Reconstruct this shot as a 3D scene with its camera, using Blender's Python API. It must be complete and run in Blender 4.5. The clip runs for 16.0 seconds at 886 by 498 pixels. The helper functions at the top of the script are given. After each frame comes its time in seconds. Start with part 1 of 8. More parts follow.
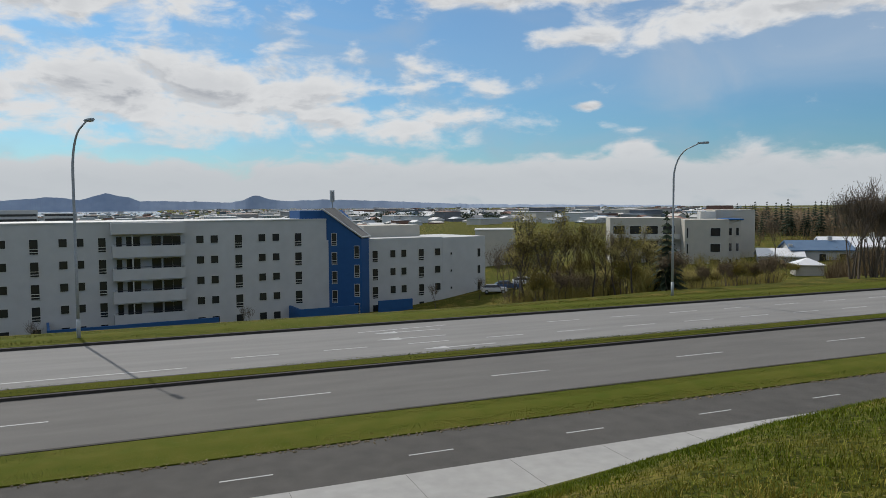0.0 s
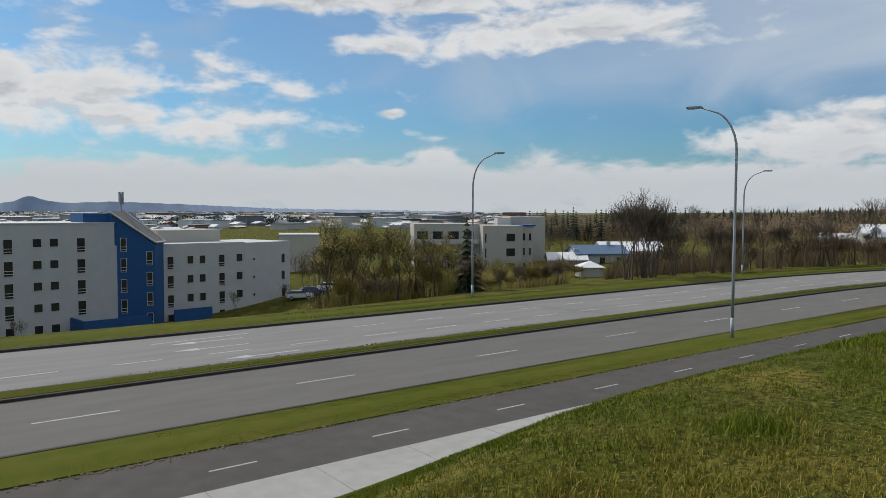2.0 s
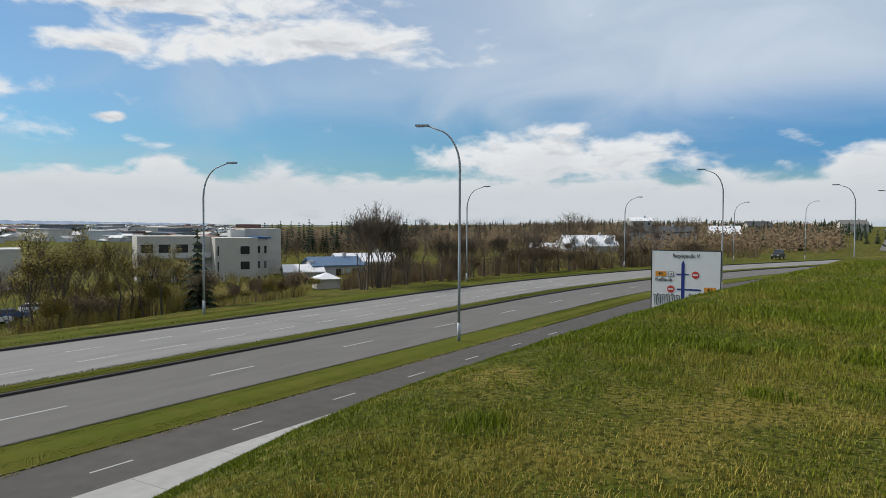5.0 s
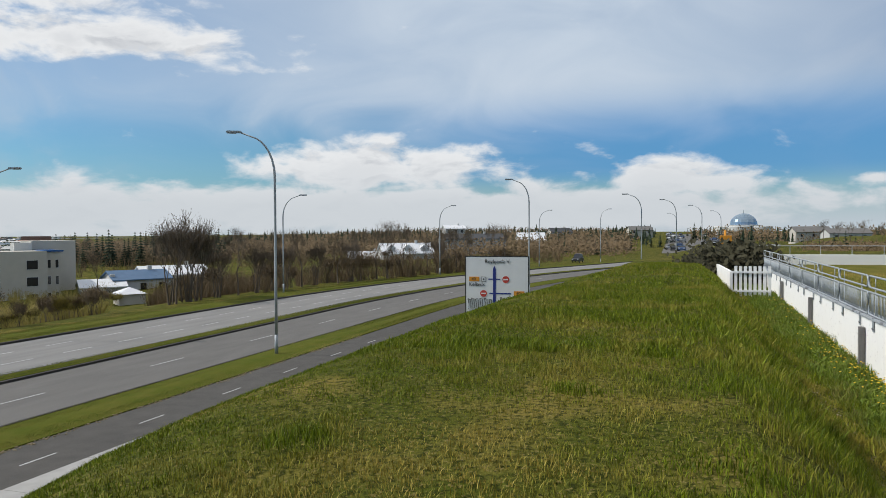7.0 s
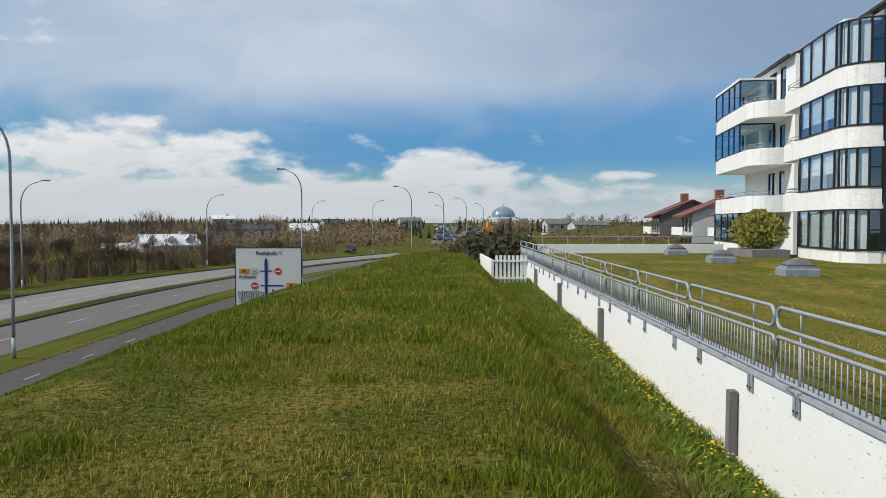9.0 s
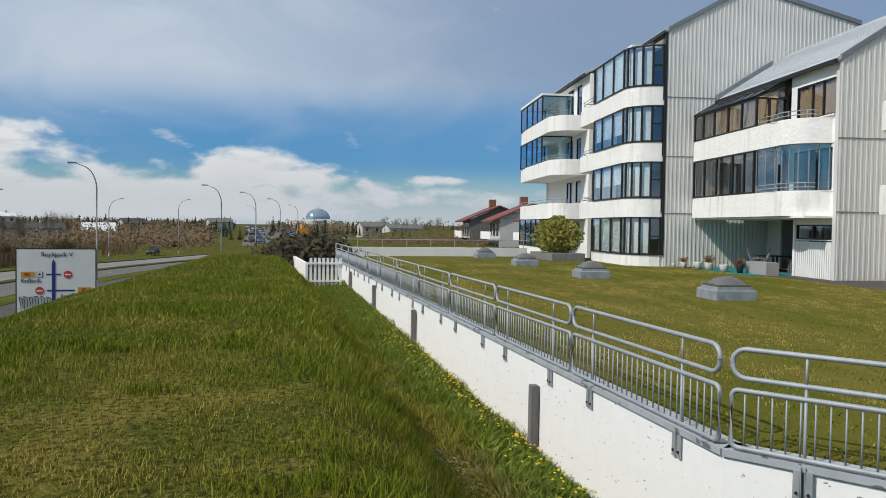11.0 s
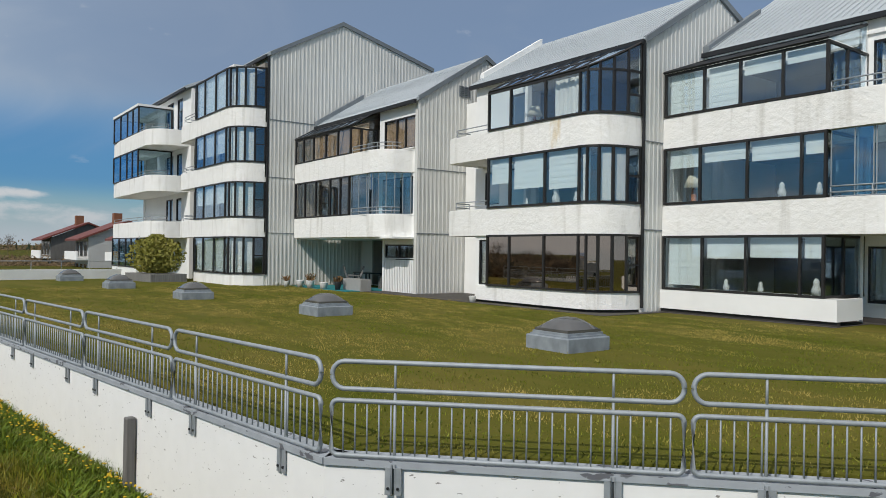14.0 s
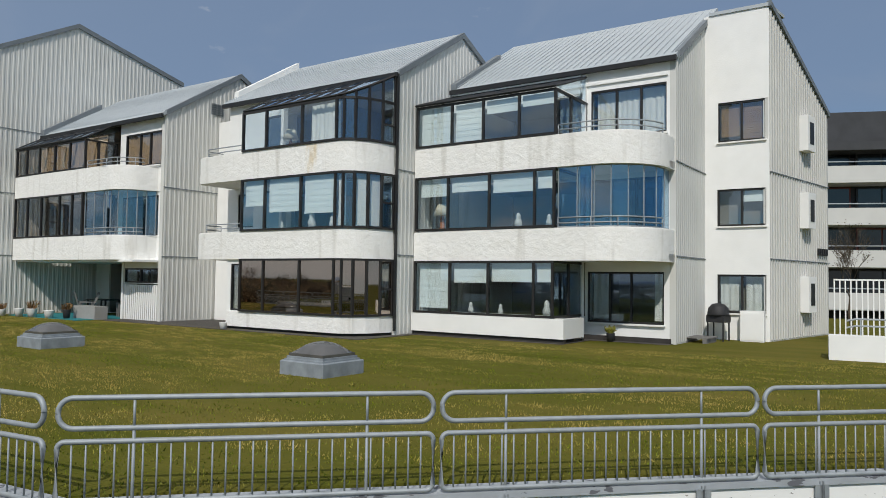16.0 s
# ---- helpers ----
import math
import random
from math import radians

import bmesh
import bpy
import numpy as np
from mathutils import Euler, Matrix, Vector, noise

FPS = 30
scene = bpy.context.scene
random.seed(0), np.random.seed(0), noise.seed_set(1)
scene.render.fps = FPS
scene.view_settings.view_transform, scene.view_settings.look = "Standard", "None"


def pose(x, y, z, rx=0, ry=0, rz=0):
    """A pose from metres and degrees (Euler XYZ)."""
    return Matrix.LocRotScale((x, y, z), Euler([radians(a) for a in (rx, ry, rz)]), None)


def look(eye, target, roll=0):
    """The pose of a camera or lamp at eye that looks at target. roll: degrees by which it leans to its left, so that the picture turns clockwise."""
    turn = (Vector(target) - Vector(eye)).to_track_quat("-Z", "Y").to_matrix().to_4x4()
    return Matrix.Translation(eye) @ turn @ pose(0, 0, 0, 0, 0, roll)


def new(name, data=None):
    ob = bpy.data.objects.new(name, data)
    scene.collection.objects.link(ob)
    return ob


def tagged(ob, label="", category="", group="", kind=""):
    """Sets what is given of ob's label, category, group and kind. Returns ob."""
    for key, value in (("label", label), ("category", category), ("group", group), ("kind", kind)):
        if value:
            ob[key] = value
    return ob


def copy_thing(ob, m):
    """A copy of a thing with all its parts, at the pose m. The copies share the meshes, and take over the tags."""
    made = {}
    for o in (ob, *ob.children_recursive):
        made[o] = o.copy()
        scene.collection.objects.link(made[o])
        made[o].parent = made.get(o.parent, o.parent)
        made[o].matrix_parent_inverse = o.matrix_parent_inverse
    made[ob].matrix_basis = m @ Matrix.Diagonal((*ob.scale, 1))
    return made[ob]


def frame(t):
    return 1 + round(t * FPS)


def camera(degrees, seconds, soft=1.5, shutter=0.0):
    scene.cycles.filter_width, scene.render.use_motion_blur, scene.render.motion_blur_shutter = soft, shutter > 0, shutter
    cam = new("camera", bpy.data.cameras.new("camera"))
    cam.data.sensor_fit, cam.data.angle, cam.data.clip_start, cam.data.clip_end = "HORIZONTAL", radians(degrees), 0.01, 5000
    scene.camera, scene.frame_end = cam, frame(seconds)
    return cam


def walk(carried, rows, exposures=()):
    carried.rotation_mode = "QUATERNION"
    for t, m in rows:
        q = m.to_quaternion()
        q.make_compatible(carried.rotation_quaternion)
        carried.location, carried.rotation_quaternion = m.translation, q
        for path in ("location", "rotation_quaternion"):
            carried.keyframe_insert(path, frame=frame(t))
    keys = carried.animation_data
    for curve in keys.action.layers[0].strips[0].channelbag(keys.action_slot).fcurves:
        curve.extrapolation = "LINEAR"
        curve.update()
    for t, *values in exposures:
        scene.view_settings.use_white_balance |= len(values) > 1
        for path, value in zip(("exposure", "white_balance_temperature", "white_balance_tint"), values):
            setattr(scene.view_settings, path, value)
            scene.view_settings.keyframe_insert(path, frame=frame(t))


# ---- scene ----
cam = camera(62.4, 16.0, soft=0.65)
EYE = 7.0          # eye height over the carriageway
LAWN = EYE - 1.86  # level of the roof garden
# seconds, yaw, pitch, roll of a hand-held turn on the spot
TURN = [(0, -22.00, -3.42, 0.38),
        (0.5, -24.80, -3.26, 0.55),
        (1, -28.66, -3.25, 0.27),
        (1.5, -33.09, -3.14, 0.02),
        (2, -37.12, -3.04, -0.25),
        (2.5, -40.47, -2.21, -0.44),
        (3, -43.62, -1.64, -0.56),
        (3.5, -46.59, -1.92, -0.60),
        (6, -65.13, -1.49, 0.06),
        (6.5, -68.46, -1.29, 0.23),
        (7, -71.77, -1.31, 0.26),
        (7.5, -75.84, -1.64, 0.24),
        (8, -80.27, -1.64, 0.18),
        (8.5, -85.27, -1.87, 0.19),
        (11, -103.80, -1.76, -0.80),
        (11.5, -109.51, -1.43, -0.72),
        (12, -115.32, -0.45, -1.08),
        (12.5, -120.07, -0.11, -1.05),
        (13, -123.96, -0.03, -1.27),
        (13.5, -129.24, 0.14, -1.15),
        (14, -134.10, 0.19, -0.80),
        (14.5, -138.08, 0.47, -0.64),
        (15, -142.40, 1.13, -0.87),
        (15.5, -147.31, 1.33, -0.76),
        (16, -153.08, 2.37, -0.80)]
walk(cam, [(t, pose(0, 0, EYE, 90 + p, r, y)) for t, y, p, r in TURN], exposures=((0.0, -0.28), (2.0, -0.27), (3.5, -0.16), (6.0, -0.06), (8.5, -0.08), (11.0, -0.17), (13.0, -0.30), (16.0, -0.42)))

# ---- sky, sun ----
world = bpy.data.worlds.new("sky")
scene.world = world
world.use_nodes = True
SUN_AZ, SUN_EL = 106.0, 43.0   # degrees; azimuth counted from +x towards +y


def build_sky():
    nt = world.node_tree
    nt.nodes.clear()
    N, L = nt.nodes.new, nt.links.new

    def math_node(op, a, b=None, clamp=False):
        n = N("ShaderNodeMath")
        n.operation, n.use_clamp = op, clamp
        for i, v in enumerate((a, b)):
            if v is None:
                continue
            if isinstance(v, (int, float)):
                n.inputs[i].default_value = v
            else:
                L(v, n.inputs[i])
        return n.outputs[0]

    def smooth(v, lo, hi):
        n = N("ShaderNodeMapRange")
        n.interpolation_type = "SMOOTHSTEP"
        L(v, n.inputs[0])
        n.inputs[1].default_value, n.inputs[2].default_value = lo, hi
        return n.outputs[0]

    def mix(f, a, b):
        n = N("ShaderNodeMix")
        n.data_type = "RGBA"
        if isinstance(f, (int, float)):
            n.inputs[0].default_value = f
        else:
            L(f, n.inputs[0])
        for i, v in ((6, a), (7, b)):
            if isinstance(v, tuple):
                n.inputs[i].default_value = (*v, 1)
            else:
                L(v, n.inputs[i])
        return n.outputs[2]

    sky = N("ShaderNodeTexSky")
    sky.sky_type, sky.sun_disc = "NISHITA", False
    sky.sun_elevation, sky.sun_rotation = radians(SUN_EL), radians(90 - SUN_AZ)
    sky.air_density, sky.dust_density, sky.ozone_density = 1.0, 0.8, 1.6
    way = N("ShaderNodeTexCoord").outputs["Generated"]
    sep = N("ShaderNodeSeparateXYZ")
    L(way, sep.inputs[0])
    el = math_node("MULTIPLY", math_node("ARCSINE", sep.outputs[2]), 57.2958)
    az = math_node("MULTIPLY", math_node("ARCTAN2", sep.outputs[1], sep.outputs[0]), 57.2958)
    # cloud noise on the dome, stretched flat
    comb = N("ShaderNodeCombineXYZ")
    L(math_node("MULTIPLY", az, 0.05), comb.inputs[0])
    L(math_node("MULTIPLY", el, 0.11), comb.inputs[1])

    def noise_tex(scale, detail, seed, rough=0.55, dist=0.3, lift=0.0):
        n = N("ShaderNodeTexNoise")
        n.noise_dimensions = "3D"
        off = N("ShaderNodeVectorMath")
        L(comb.outputs[0], off.inputs[0])
        off.inputs[1].default_value = (seed, 0.7 * seed + lift, seed * 0.3)
        L(off.outputs[0], n.inputs["Vector"])
        n.inputs["Scale"].default_value, n.inputs["Detail"].default_value = scale, detail
        n.inputs["Roughness"].default_value, n.inputs["Distortion"].default_value = rough, dist
        return n.outputs[0]

    billow = noise_tex(4.2, 8, 3.1, 0.53)
    above = noise_tex(4.2, 8, 3.1, 0.53, lift=0.075)
    fine = noise_tex(13.0, 6, 7.7, 0.6)
    wisp = noise_tex(1.6, 6, 1.4, 0.5, 0.9)
    # cloud groups: azimuth, elevation, half width, half height, weight
    groups = [(90, 8.4, 22, 3.8, .92), (74, 6.6, 13, 2.2, .80), (96, 16, 12, 3.6, 1.1), (58, 15.9, 18, 1.5, .95),
              (56.5, 12.4, 5.5, 1.1, .85), (57, 7.4, 1.6, .45, .9), (45, 13.6, 14, 1.9, .85),
              (23, 4.9, 9.5, 2.3, 1.0), (0.5, 4.0, 6.5, 1.7, 1.0), (12, 2.9, 6, 1.2, .8), (53, 4.0, 2.6, 1.1, .9), (-15, 2.0, 16, .9, .6), (-14, 3.6, 2.5, .35, .8)]
    total = None
    for a, e, w, hh, k in groups:
        da = math_node("DIVIDE", math_node("SUBTRACT", az, a), w)
        de = math_node("DIVIDE", math_node("SUBTRACT", el, e), hh)
        r2 = math_node("ADD", math_node("MULTIPLY", da, da), math_node("MULTIPLY", de, de))
        g = math_node("MULTIPLY", math_node("EXPONENT", math_node("MULTIPLY", r2, -0.8)), k)
        total = g if total is None else math_node("MAXIMUM", total, g)
    low = math_node("DIVIDE", math_node("SUBTRACT", el, 1.7), 1.9)
    low = math_node("MULTIPLY", math_node("EXPONENT", math_node("MULTIPLY", math_node("MULTIPLY", low, low), -0.8)), 1.15)
    low = math_node("MULTIPLY", low, smooth(az, -22, 8))
    total = math_node("MAXIMUM", total, low)
    # the open sky out of the groups' reach carries broken cloud too
    around = math_node("MULTIPLY", smooth(el, 17, 30), 0.62)
    total = math_node("MAXIMUM", total, around)
    body = math_node("MULTIPLY", math_node("SUBTRACT", billow, 0.5), 2.3)
    body = math_node("ADD", body, math_node("MULTIPLY", math_node("SUBTRACT", fine, 0.5), 0.5))
    body = math_node("ADD", body, math_node("MULTIPLY", math_node("SUBTRACT", total, 0.44), 1.3))
    cumulus = smooth(body, -0.16, 0.42)
    haze = math_node("MULTIPLY", smooth(el, 4.2, 0.0), 0.80)
    veil = math_node("DIVIDE", math_node("SUBTRACT", az, 12), 38)
    veil = math_node("EXPONENT", math_node("MULTIPLY", math_node("MULTIPLY", veil, veil), -1.0))
    veil = math_node("MULTIPLY", veil, smooth(math_node("ADD", el, math_node("MULTIPLY", wisp, 6)), 8.5, 13.5))
    veil = math_node("MULTIPLY", veil, math_node("ADD", 0.52, math_node("MULTIPLY", wisp, 0.72)), True)
    cirrus = math_node("MULTIPLY", smooth(wisp, 0.46, 0.80), 0.40)
    blue = N("ShaderNodeMix")
    blue.data_type, blue.blend_type = "RGBA", "MULTIPLY"
    blue.inputs[0].default_value = 1.0
    L(sky.outputs[0], blue.inputs[6])
    blue.inputs[7].default_value = (0.050, 0.083, 0.106, 1)
    under = smooth(math_node("SUBTRACT", above, billow), -0.03, 0.13)
    thick = smooth(body, 0.15, 0.95)
    shade = math_node("MULTIPLY", math_node("ADD", math_node("MULTIPLY", under, 0.75), math_node("MULTIPLY", thick, 0.30)), math_node("ADD", 0.45, math_node("MULTIPLY", thick, 0.55)), True)
    shade = math_node("MULTIPLY", shade, math_node("ADD", 0.30, math_node("MULTIPLY", smooth(el, 2.0, 7.0), 0.70)))
    white = mix(shade, (0.86, 0.875, 0.89), (0.44, 0.47, 0.52))
    white = mix(math_node("MULTIPLY", smooth(el, 6.5, 1.5), 0.85), white, (0.60, 0.645, 0.685))
    c = mix(cirrus, blue.outputs[2], (0.46, 0.54, 0.64))
    c = mix(veil, c, (0.58, 0.67, 0.78))
    slate = math_node("MULTIPLY", math_node("MULTIPLY", smooth(az, 4, -30), 0.78), math_node("ADD", 0.25, math_node("MULTIPLY", smooth(el, 7.5, 13), 0.75)))
    c = mix(slate, c, (0.27, 0.36, 0.52))
    deep = math_node("MULTIPLY", math_node("MULTIPLY", smooth(el, 3.0, 5.0), smooth(el, 11.5, 7.5)), math_node("MULTIPLY", smooth(az, 34, 6), 0.62))
    c = mix(deep, c, (0.085, 0.30, 0.62))
    c = mix(haze, c, (0.60, 0.66, 0.73))
    c = mix(cumulus, c, white)
    bg = N("ShaderNodeBackground")
    L(c, bg.inputs[0])
    out = N("ShaderNodeOutputWorld")
    L(bg.outputs[0], out.inputs[0])


build_sky()
sun = new("sun", bpy.data.lights.new("sun", "SUN"))
sun.data.energy, sun.data.angle, sun.data.color = 3.7, radians(0.6), (1.0, 0.95, 0.88)
sun.matrix_world = look((30 * math.cos(radians(SUN_AZ)), 30 * math.sin(radians(SUN_AZ)), 30 * math.tan(radians(SUN_EL))), (0, 0, 0))

# ---- materials ----
def mat(name, a, b=None, rough=0.8, scale=4.0, metal=0.0, bump=0.0, bump_scale=60.0, big=0.35, vary=0.0, spec=0.4, stretch=None):
    """Two-scale noise between the colours a and b, fine relief, optional change from piece to piece."""
    m = bpy.data.materials.new(name)
    m.use_nodes = True
    nt = m.node_tree
    N, L = nt.nodes.new, nt.links.new
    p = nt.nodes["Principled BSDF"]
    p.inputs["Roughness"].default_value, p.inputs["Metallic"].default_value = rough, metal
    p.inputs["Specular IOR Level"].default_value = spec
    b = b or tuple(0.8 * x for x in a)
    tc = N("ShaderNodeTexCoord").outputs["Object"]
    if stretch:
        mp = N("ShaderNodeMapping")
        L(tc, mp.inputs[0])
        mp.inputs["Scale"].default_value = stretch
        tc = mp.outputs[0]

    def tex(s, d):
        n = N("ShaderNodeTexNoise")
        L(tc, n.inputs["Vector"])
        n.inputs["Scale"].default_value, n.inputs["Detail"].default_value = s, d
        return n.outputs[0]

    n1, n2 = tex(scale, 6), tex(scale * 0.13, 3)
    add = N("ShaderNodeMath")
    add.operation = "MULTIPLY_ADD"
    L(n2, add.inputs[0])
    add.inputs[1].default_value = 2 * big
    sub = N("ShaderNodeMath")
    sub.operation = "MULTIPLY_ADD"
    L(n1, sub.inputs[0])
    sub.inputs[1].default_value, sub.inputs[2].default_value = 1.6, -0.3 - big
    L(sub.outputs[0], add.inputs[2])
    ramp = N("ShaderNodeMix")
    ramp.data_type = "RGBA"
    ramp.inputs[6].default_value, ramp.inputs[7].default_value = (*a, 1), (*b, 1)
    cl = N("ShaderNodeClamp")
    L(add.outputs[0], cl.inputs[0])
    L(cl.outputs[0], ramp.inputs[0])
    colour = ramp.outputs[2]
    if vary:
        oi = N("ShaderNodeObjectInfo")
        hsv = N("ShaderNodeHueSaturation")
        mr = N("ShaderNodeMapRange")
        L(oi.outputs["Random"], mr.inputs[0])
        mr.inputs[3].default_value, mr.inputs[4].default_value = 1 - vary, 1 + vary
        L(mr.outputs[0], hsv.inputs["Value"])
        L(colour, hsv.inputs["Color"])
        colour = hsv.outputs[0]
    L(colour, p.inputs["Base Color"])
    if bump:
        bm_ = N("ShaderNodeBump")
        bm_.inputs["Strength"].default_value, bm_.inputs["Distance"].default_value = min(1.0, bump), 0.02 * max(1.0, bump)
        L(tex(bump_scale, 4), bm_.inputs["Height"])
        L(bm_.outputs[0], p.inputs["Normal"])
    return m


def glass_mat(name, tint, gloss=0.25, mirror=(0.66, 0.82, 1.0)):
    m = bpy.data.materials.new(name)
    m.use_nodes = True
    nt = m.node_tree
    nt.nodes.clear()
    N, L = nt.nodes.new, nt.links.new
    tr, gl, mx, out = N("ShaderNodeBsdfTransparent"), N("ShaderNodeBsdfGlossy"), N("ShaderNodeMixShader"), N("ShaderNodeOutputMaterial")
    tr.inputs[0].default_value = (*tint, 1)
    gl.inputs["Roughness"].default_value = 0.02
    gl.inputs["Color"].default_value = (*mirror, 1)
    fc, lw = N("ShaderNodeLayerWeight"), N("ShaderNodeMath")
    fc.inputs[0].default_value = 0.5
    lw.operation = "POWER"
    L(fc.outputs["Facing"], lw.inputs[0])
    lw.inputs[1].default_value = 4.0
    ad = N("ShaderNodeMath")
    ad.operation, ad.use_clamp = "ADD", True
    L(lw.outputs[0], ad.inputs[0])
    ad.inputs[1].default_value = gloss + 0.04
    L(ad.outputs[0], mx.inputs[0])
    L(tr.outputs[0], mx.inputs[1])
    L(gl.outputs[0], mx.inputs[2])
    L(mx.outputs[0], out.inputs[0])
    return m


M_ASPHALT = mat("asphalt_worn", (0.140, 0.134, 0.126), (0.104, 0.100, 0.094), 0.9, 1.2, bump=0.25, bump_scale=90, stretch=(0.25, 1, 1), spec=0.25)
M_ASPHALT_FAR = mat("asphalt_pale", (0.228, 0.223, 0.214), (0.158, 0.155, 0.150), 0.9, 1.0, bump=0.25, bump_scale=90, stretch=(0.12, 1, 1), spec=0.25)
M_PATH = mat("asphalt_dark", (0.092, 0.087, 0.080), (0.062, 0.059, 0.055), 0.95, 1.4, bump=0.3, bump_scale=90, spec=0.2)
M_CONC = mat("concrete_pavement", (0.36, 0.355, 0.34), (0.28, 0.275, 0.265), 0.95, 2.0, bump=0.2, spec=0.2)
M_KERB = mat("kerb_dark", (0.06, 0.055, 0.05), (0.035, 0.032, 0.03), 0.95, 3.0, bump=0.5)
M_PAINT = mat("road_paint", (0.46, 0.46, 0.45), (0.28, 0.28, 0.28), 0.7, 3.0)
M_VERGE = mat("grass_verge", (0.062, 0.082, 0.008), (0.105, 0.102, 0.018), 0.95, 1.2, bump=1.0, bump_scale=25, spec=0.05)
M_LAWN = mat("lawn_mown", (0.064, 0.082, 0.007), (0.155, 0.128, 0.030), 0.95, 0.9, bump=1.0, bump_scale=38, big=0.5, stretch=(0.35, 1, 1), spec=0.05)
M_EARTH = mat("bare_earth", (0.17, 0.135, 0.085), (0.30, 0.245, 0.15), 0.95, 5.0, bump=0.8)
def roughcast_mat(name, stain=None):
    """Lumpy trowelled render with faint run-off streaks; stain: stretch along the front with a rusty run."""
    m = mat(name, (0.88, 0.875, 0.85), (0.80, 0.79, 0.755), 0.85, 2.5)
    nt = m.node_tree
    N, L = nt.nodes.new, nt.links.new
    p = nt.nodes["Principled BSDF"]
    tc = N("ShaderNodeTexCoord").outputs["Object"]

    def tex(scale, detail, stretch=(1, 1, 1)):
        mp, n = N("ShaderNodeMapping"), N("ShaderNodeTexNoise")
        L(tc, mp.inputs[0])
        mp.inputs["Scale"].default_value = stretch
        L(mp.outputs[0], n.inputs["Vector"])
        n.inputs["Scale"].default_value, n.inputs["Detail"].default_value = scale, detail
        return n.outputs[0]

    def over(fac, colour):
        mx = N("ShaderNodeMix")
        mx.data_type = "RGBA"
        L(fac, mx.inputs[0])
        L(p.inputs["Base Color"].links[0].from_socket, mx.inputs[6])
        mx.inputs[7].default_value = (*colour, 1)
        L(mx.outputs[2], p.inputs["Base Color"])

    def ramp(v, a, b, top):
        r = N("ShaderNodeMapRange")
        L(v, r.inputs[0])
        r.inputs[1].default_value, r.inputs[2].default_value, r.inputs[4].default_value = a, b, top
        return r.outputs[0]

    over(ramp(tex(3.0, 4, (1, 1, 0.10)), 0.56, 0.74, 0.55), (0.52, 0.50, 0.45))
    if stain:
        sp = N("ShaderNodeSeparateXYZ")
        L(tc, sp.inputs[0])
        both = N("ShaderNodeMath")
        both.operation = "MULTIPLY"
        L(ramp(sp.outputs[0], stain[0], stain[0] + 0.12, 1.0), both.inputs[0])
        L(ramp(sp.outputs[0], stain[1], stain[1] - 0.12, 1.0), both.inputs[1])
        run = N("ShaderNodeMath")
        run.operation = "MULTIPLY"
        L(both.outputs[0], run.inputs[0])
        L(ramp(tex(4.0, 4, (1, 1, 0.25)), 0.38, 0.66, 0.8), run.inputs[1])
        over(run.outputs[0], (0.66, 0.52, 0.30))
    b1, b2 = N("ShaderNodeBump"), N("ShaderNodeBump")
    b1.inputs["Strength"].default_value, b1.inputs["Distance"].default_value = 0.9, 0.03
    b2.inputs["Strength"].default_value, b2.inputs["Distance"].default_value = 0.7, 0.012
    L(tex(7.0, 3), b1.inputs["Height"])
    L(tex(38.0, 3), b2.inputs["Height"])
    L(b1.outputs[0], b2.inputs["Normal"])
    L(b2.outputs[0], p.inputs["Normal"])
    return m


M_WHITE = roughcast_mat("white_roughcast")
M_WHITE_RUST = roughcast_mat("white_roughcast_rusty", (16.75, 17.35))
M_WALLW = mat("white_paint_wall", (0.87, 0.87, 0.85), (0.79, 0.79, 0.77), 0.8, 1.5, bump=0.15, bump_scale=20)
M_CLAD = mat("corrugated_cladding", (0.64, 0.64, 0.61), (0.57, 0.57, 0.545), 0.55, 1.0, spec=0.4)
M_ROOF = mat("grey_sheet_roof", (0.47, 0.51, 0.535), (0.41, 0.445, 0.465), 0.5, 1.5)
M_TRIM = mat("grey_verge_trim", (0.20, 0.225, 0.245), (0.15, 0.17, 0.185), 0.5, 3.0)
M_FLASH = mat("dark_flashing", (0.020, 0.021, 0.023), (0.014, 0.015, 0.016), 0.5, 4)
M_FRAME = mat("brown_grey_window_frame", (0.026, 0.024, 0.023), (0.018, 0.017, 0.016), 0.45, 4)
M_GALV = mat("galvanised_steel", (0.40, 0.43, 0.45), (0.28, 0.31, 0.33), 0.62, 9.0, metal=0.35)


def flaked_mat(name, paint, bare, fade=0.78):
    """Grey paint that has come off in ragged flakes."""
    m = mat(name, paint, tuple(fade * c for c in paint), 0.7, 5.0, spec=0.3)
    nt = m.node_tree
    N, L = nt.nodes.new, nt.links.new
    p = nt.nodes["Principled BSDF"]
    old = p.inputs["Base Color"].links[0].from_socket
    n, mp, mr, mx = N("ShaderNodeTexNoise"), N("ShaderNodeMapping"), N("ShaderNodeMapRange"), N("ShaderNodeMix")
    mx.data_type = "RGBA"
    L(N("ShaderNodeTexCoord").outputs["Object"], mp.inputs[0])
    mp.inputs["Scale"].default_value = (1.0, 1.0, 2.2)
    L(mp.outputs[0], n.inputs["Vector"])
    n.inputs["Scale"].default_value, n.inputs["Detail"].default_value = 4.5, 5
    L(n.outputs[0], mr.inputs[0])
    mr.inputs[1].default_value, mr.inputs[2].default_value = 0.60, 0.615
    L(mr.outputs[0], mx.inputs[0])
    L(old, mx.inputs[6])
    mx.inputs[7].default_value = (*bare, 1)
    L(mx.outputs[2], p.inputs["Base Color"])
    return m


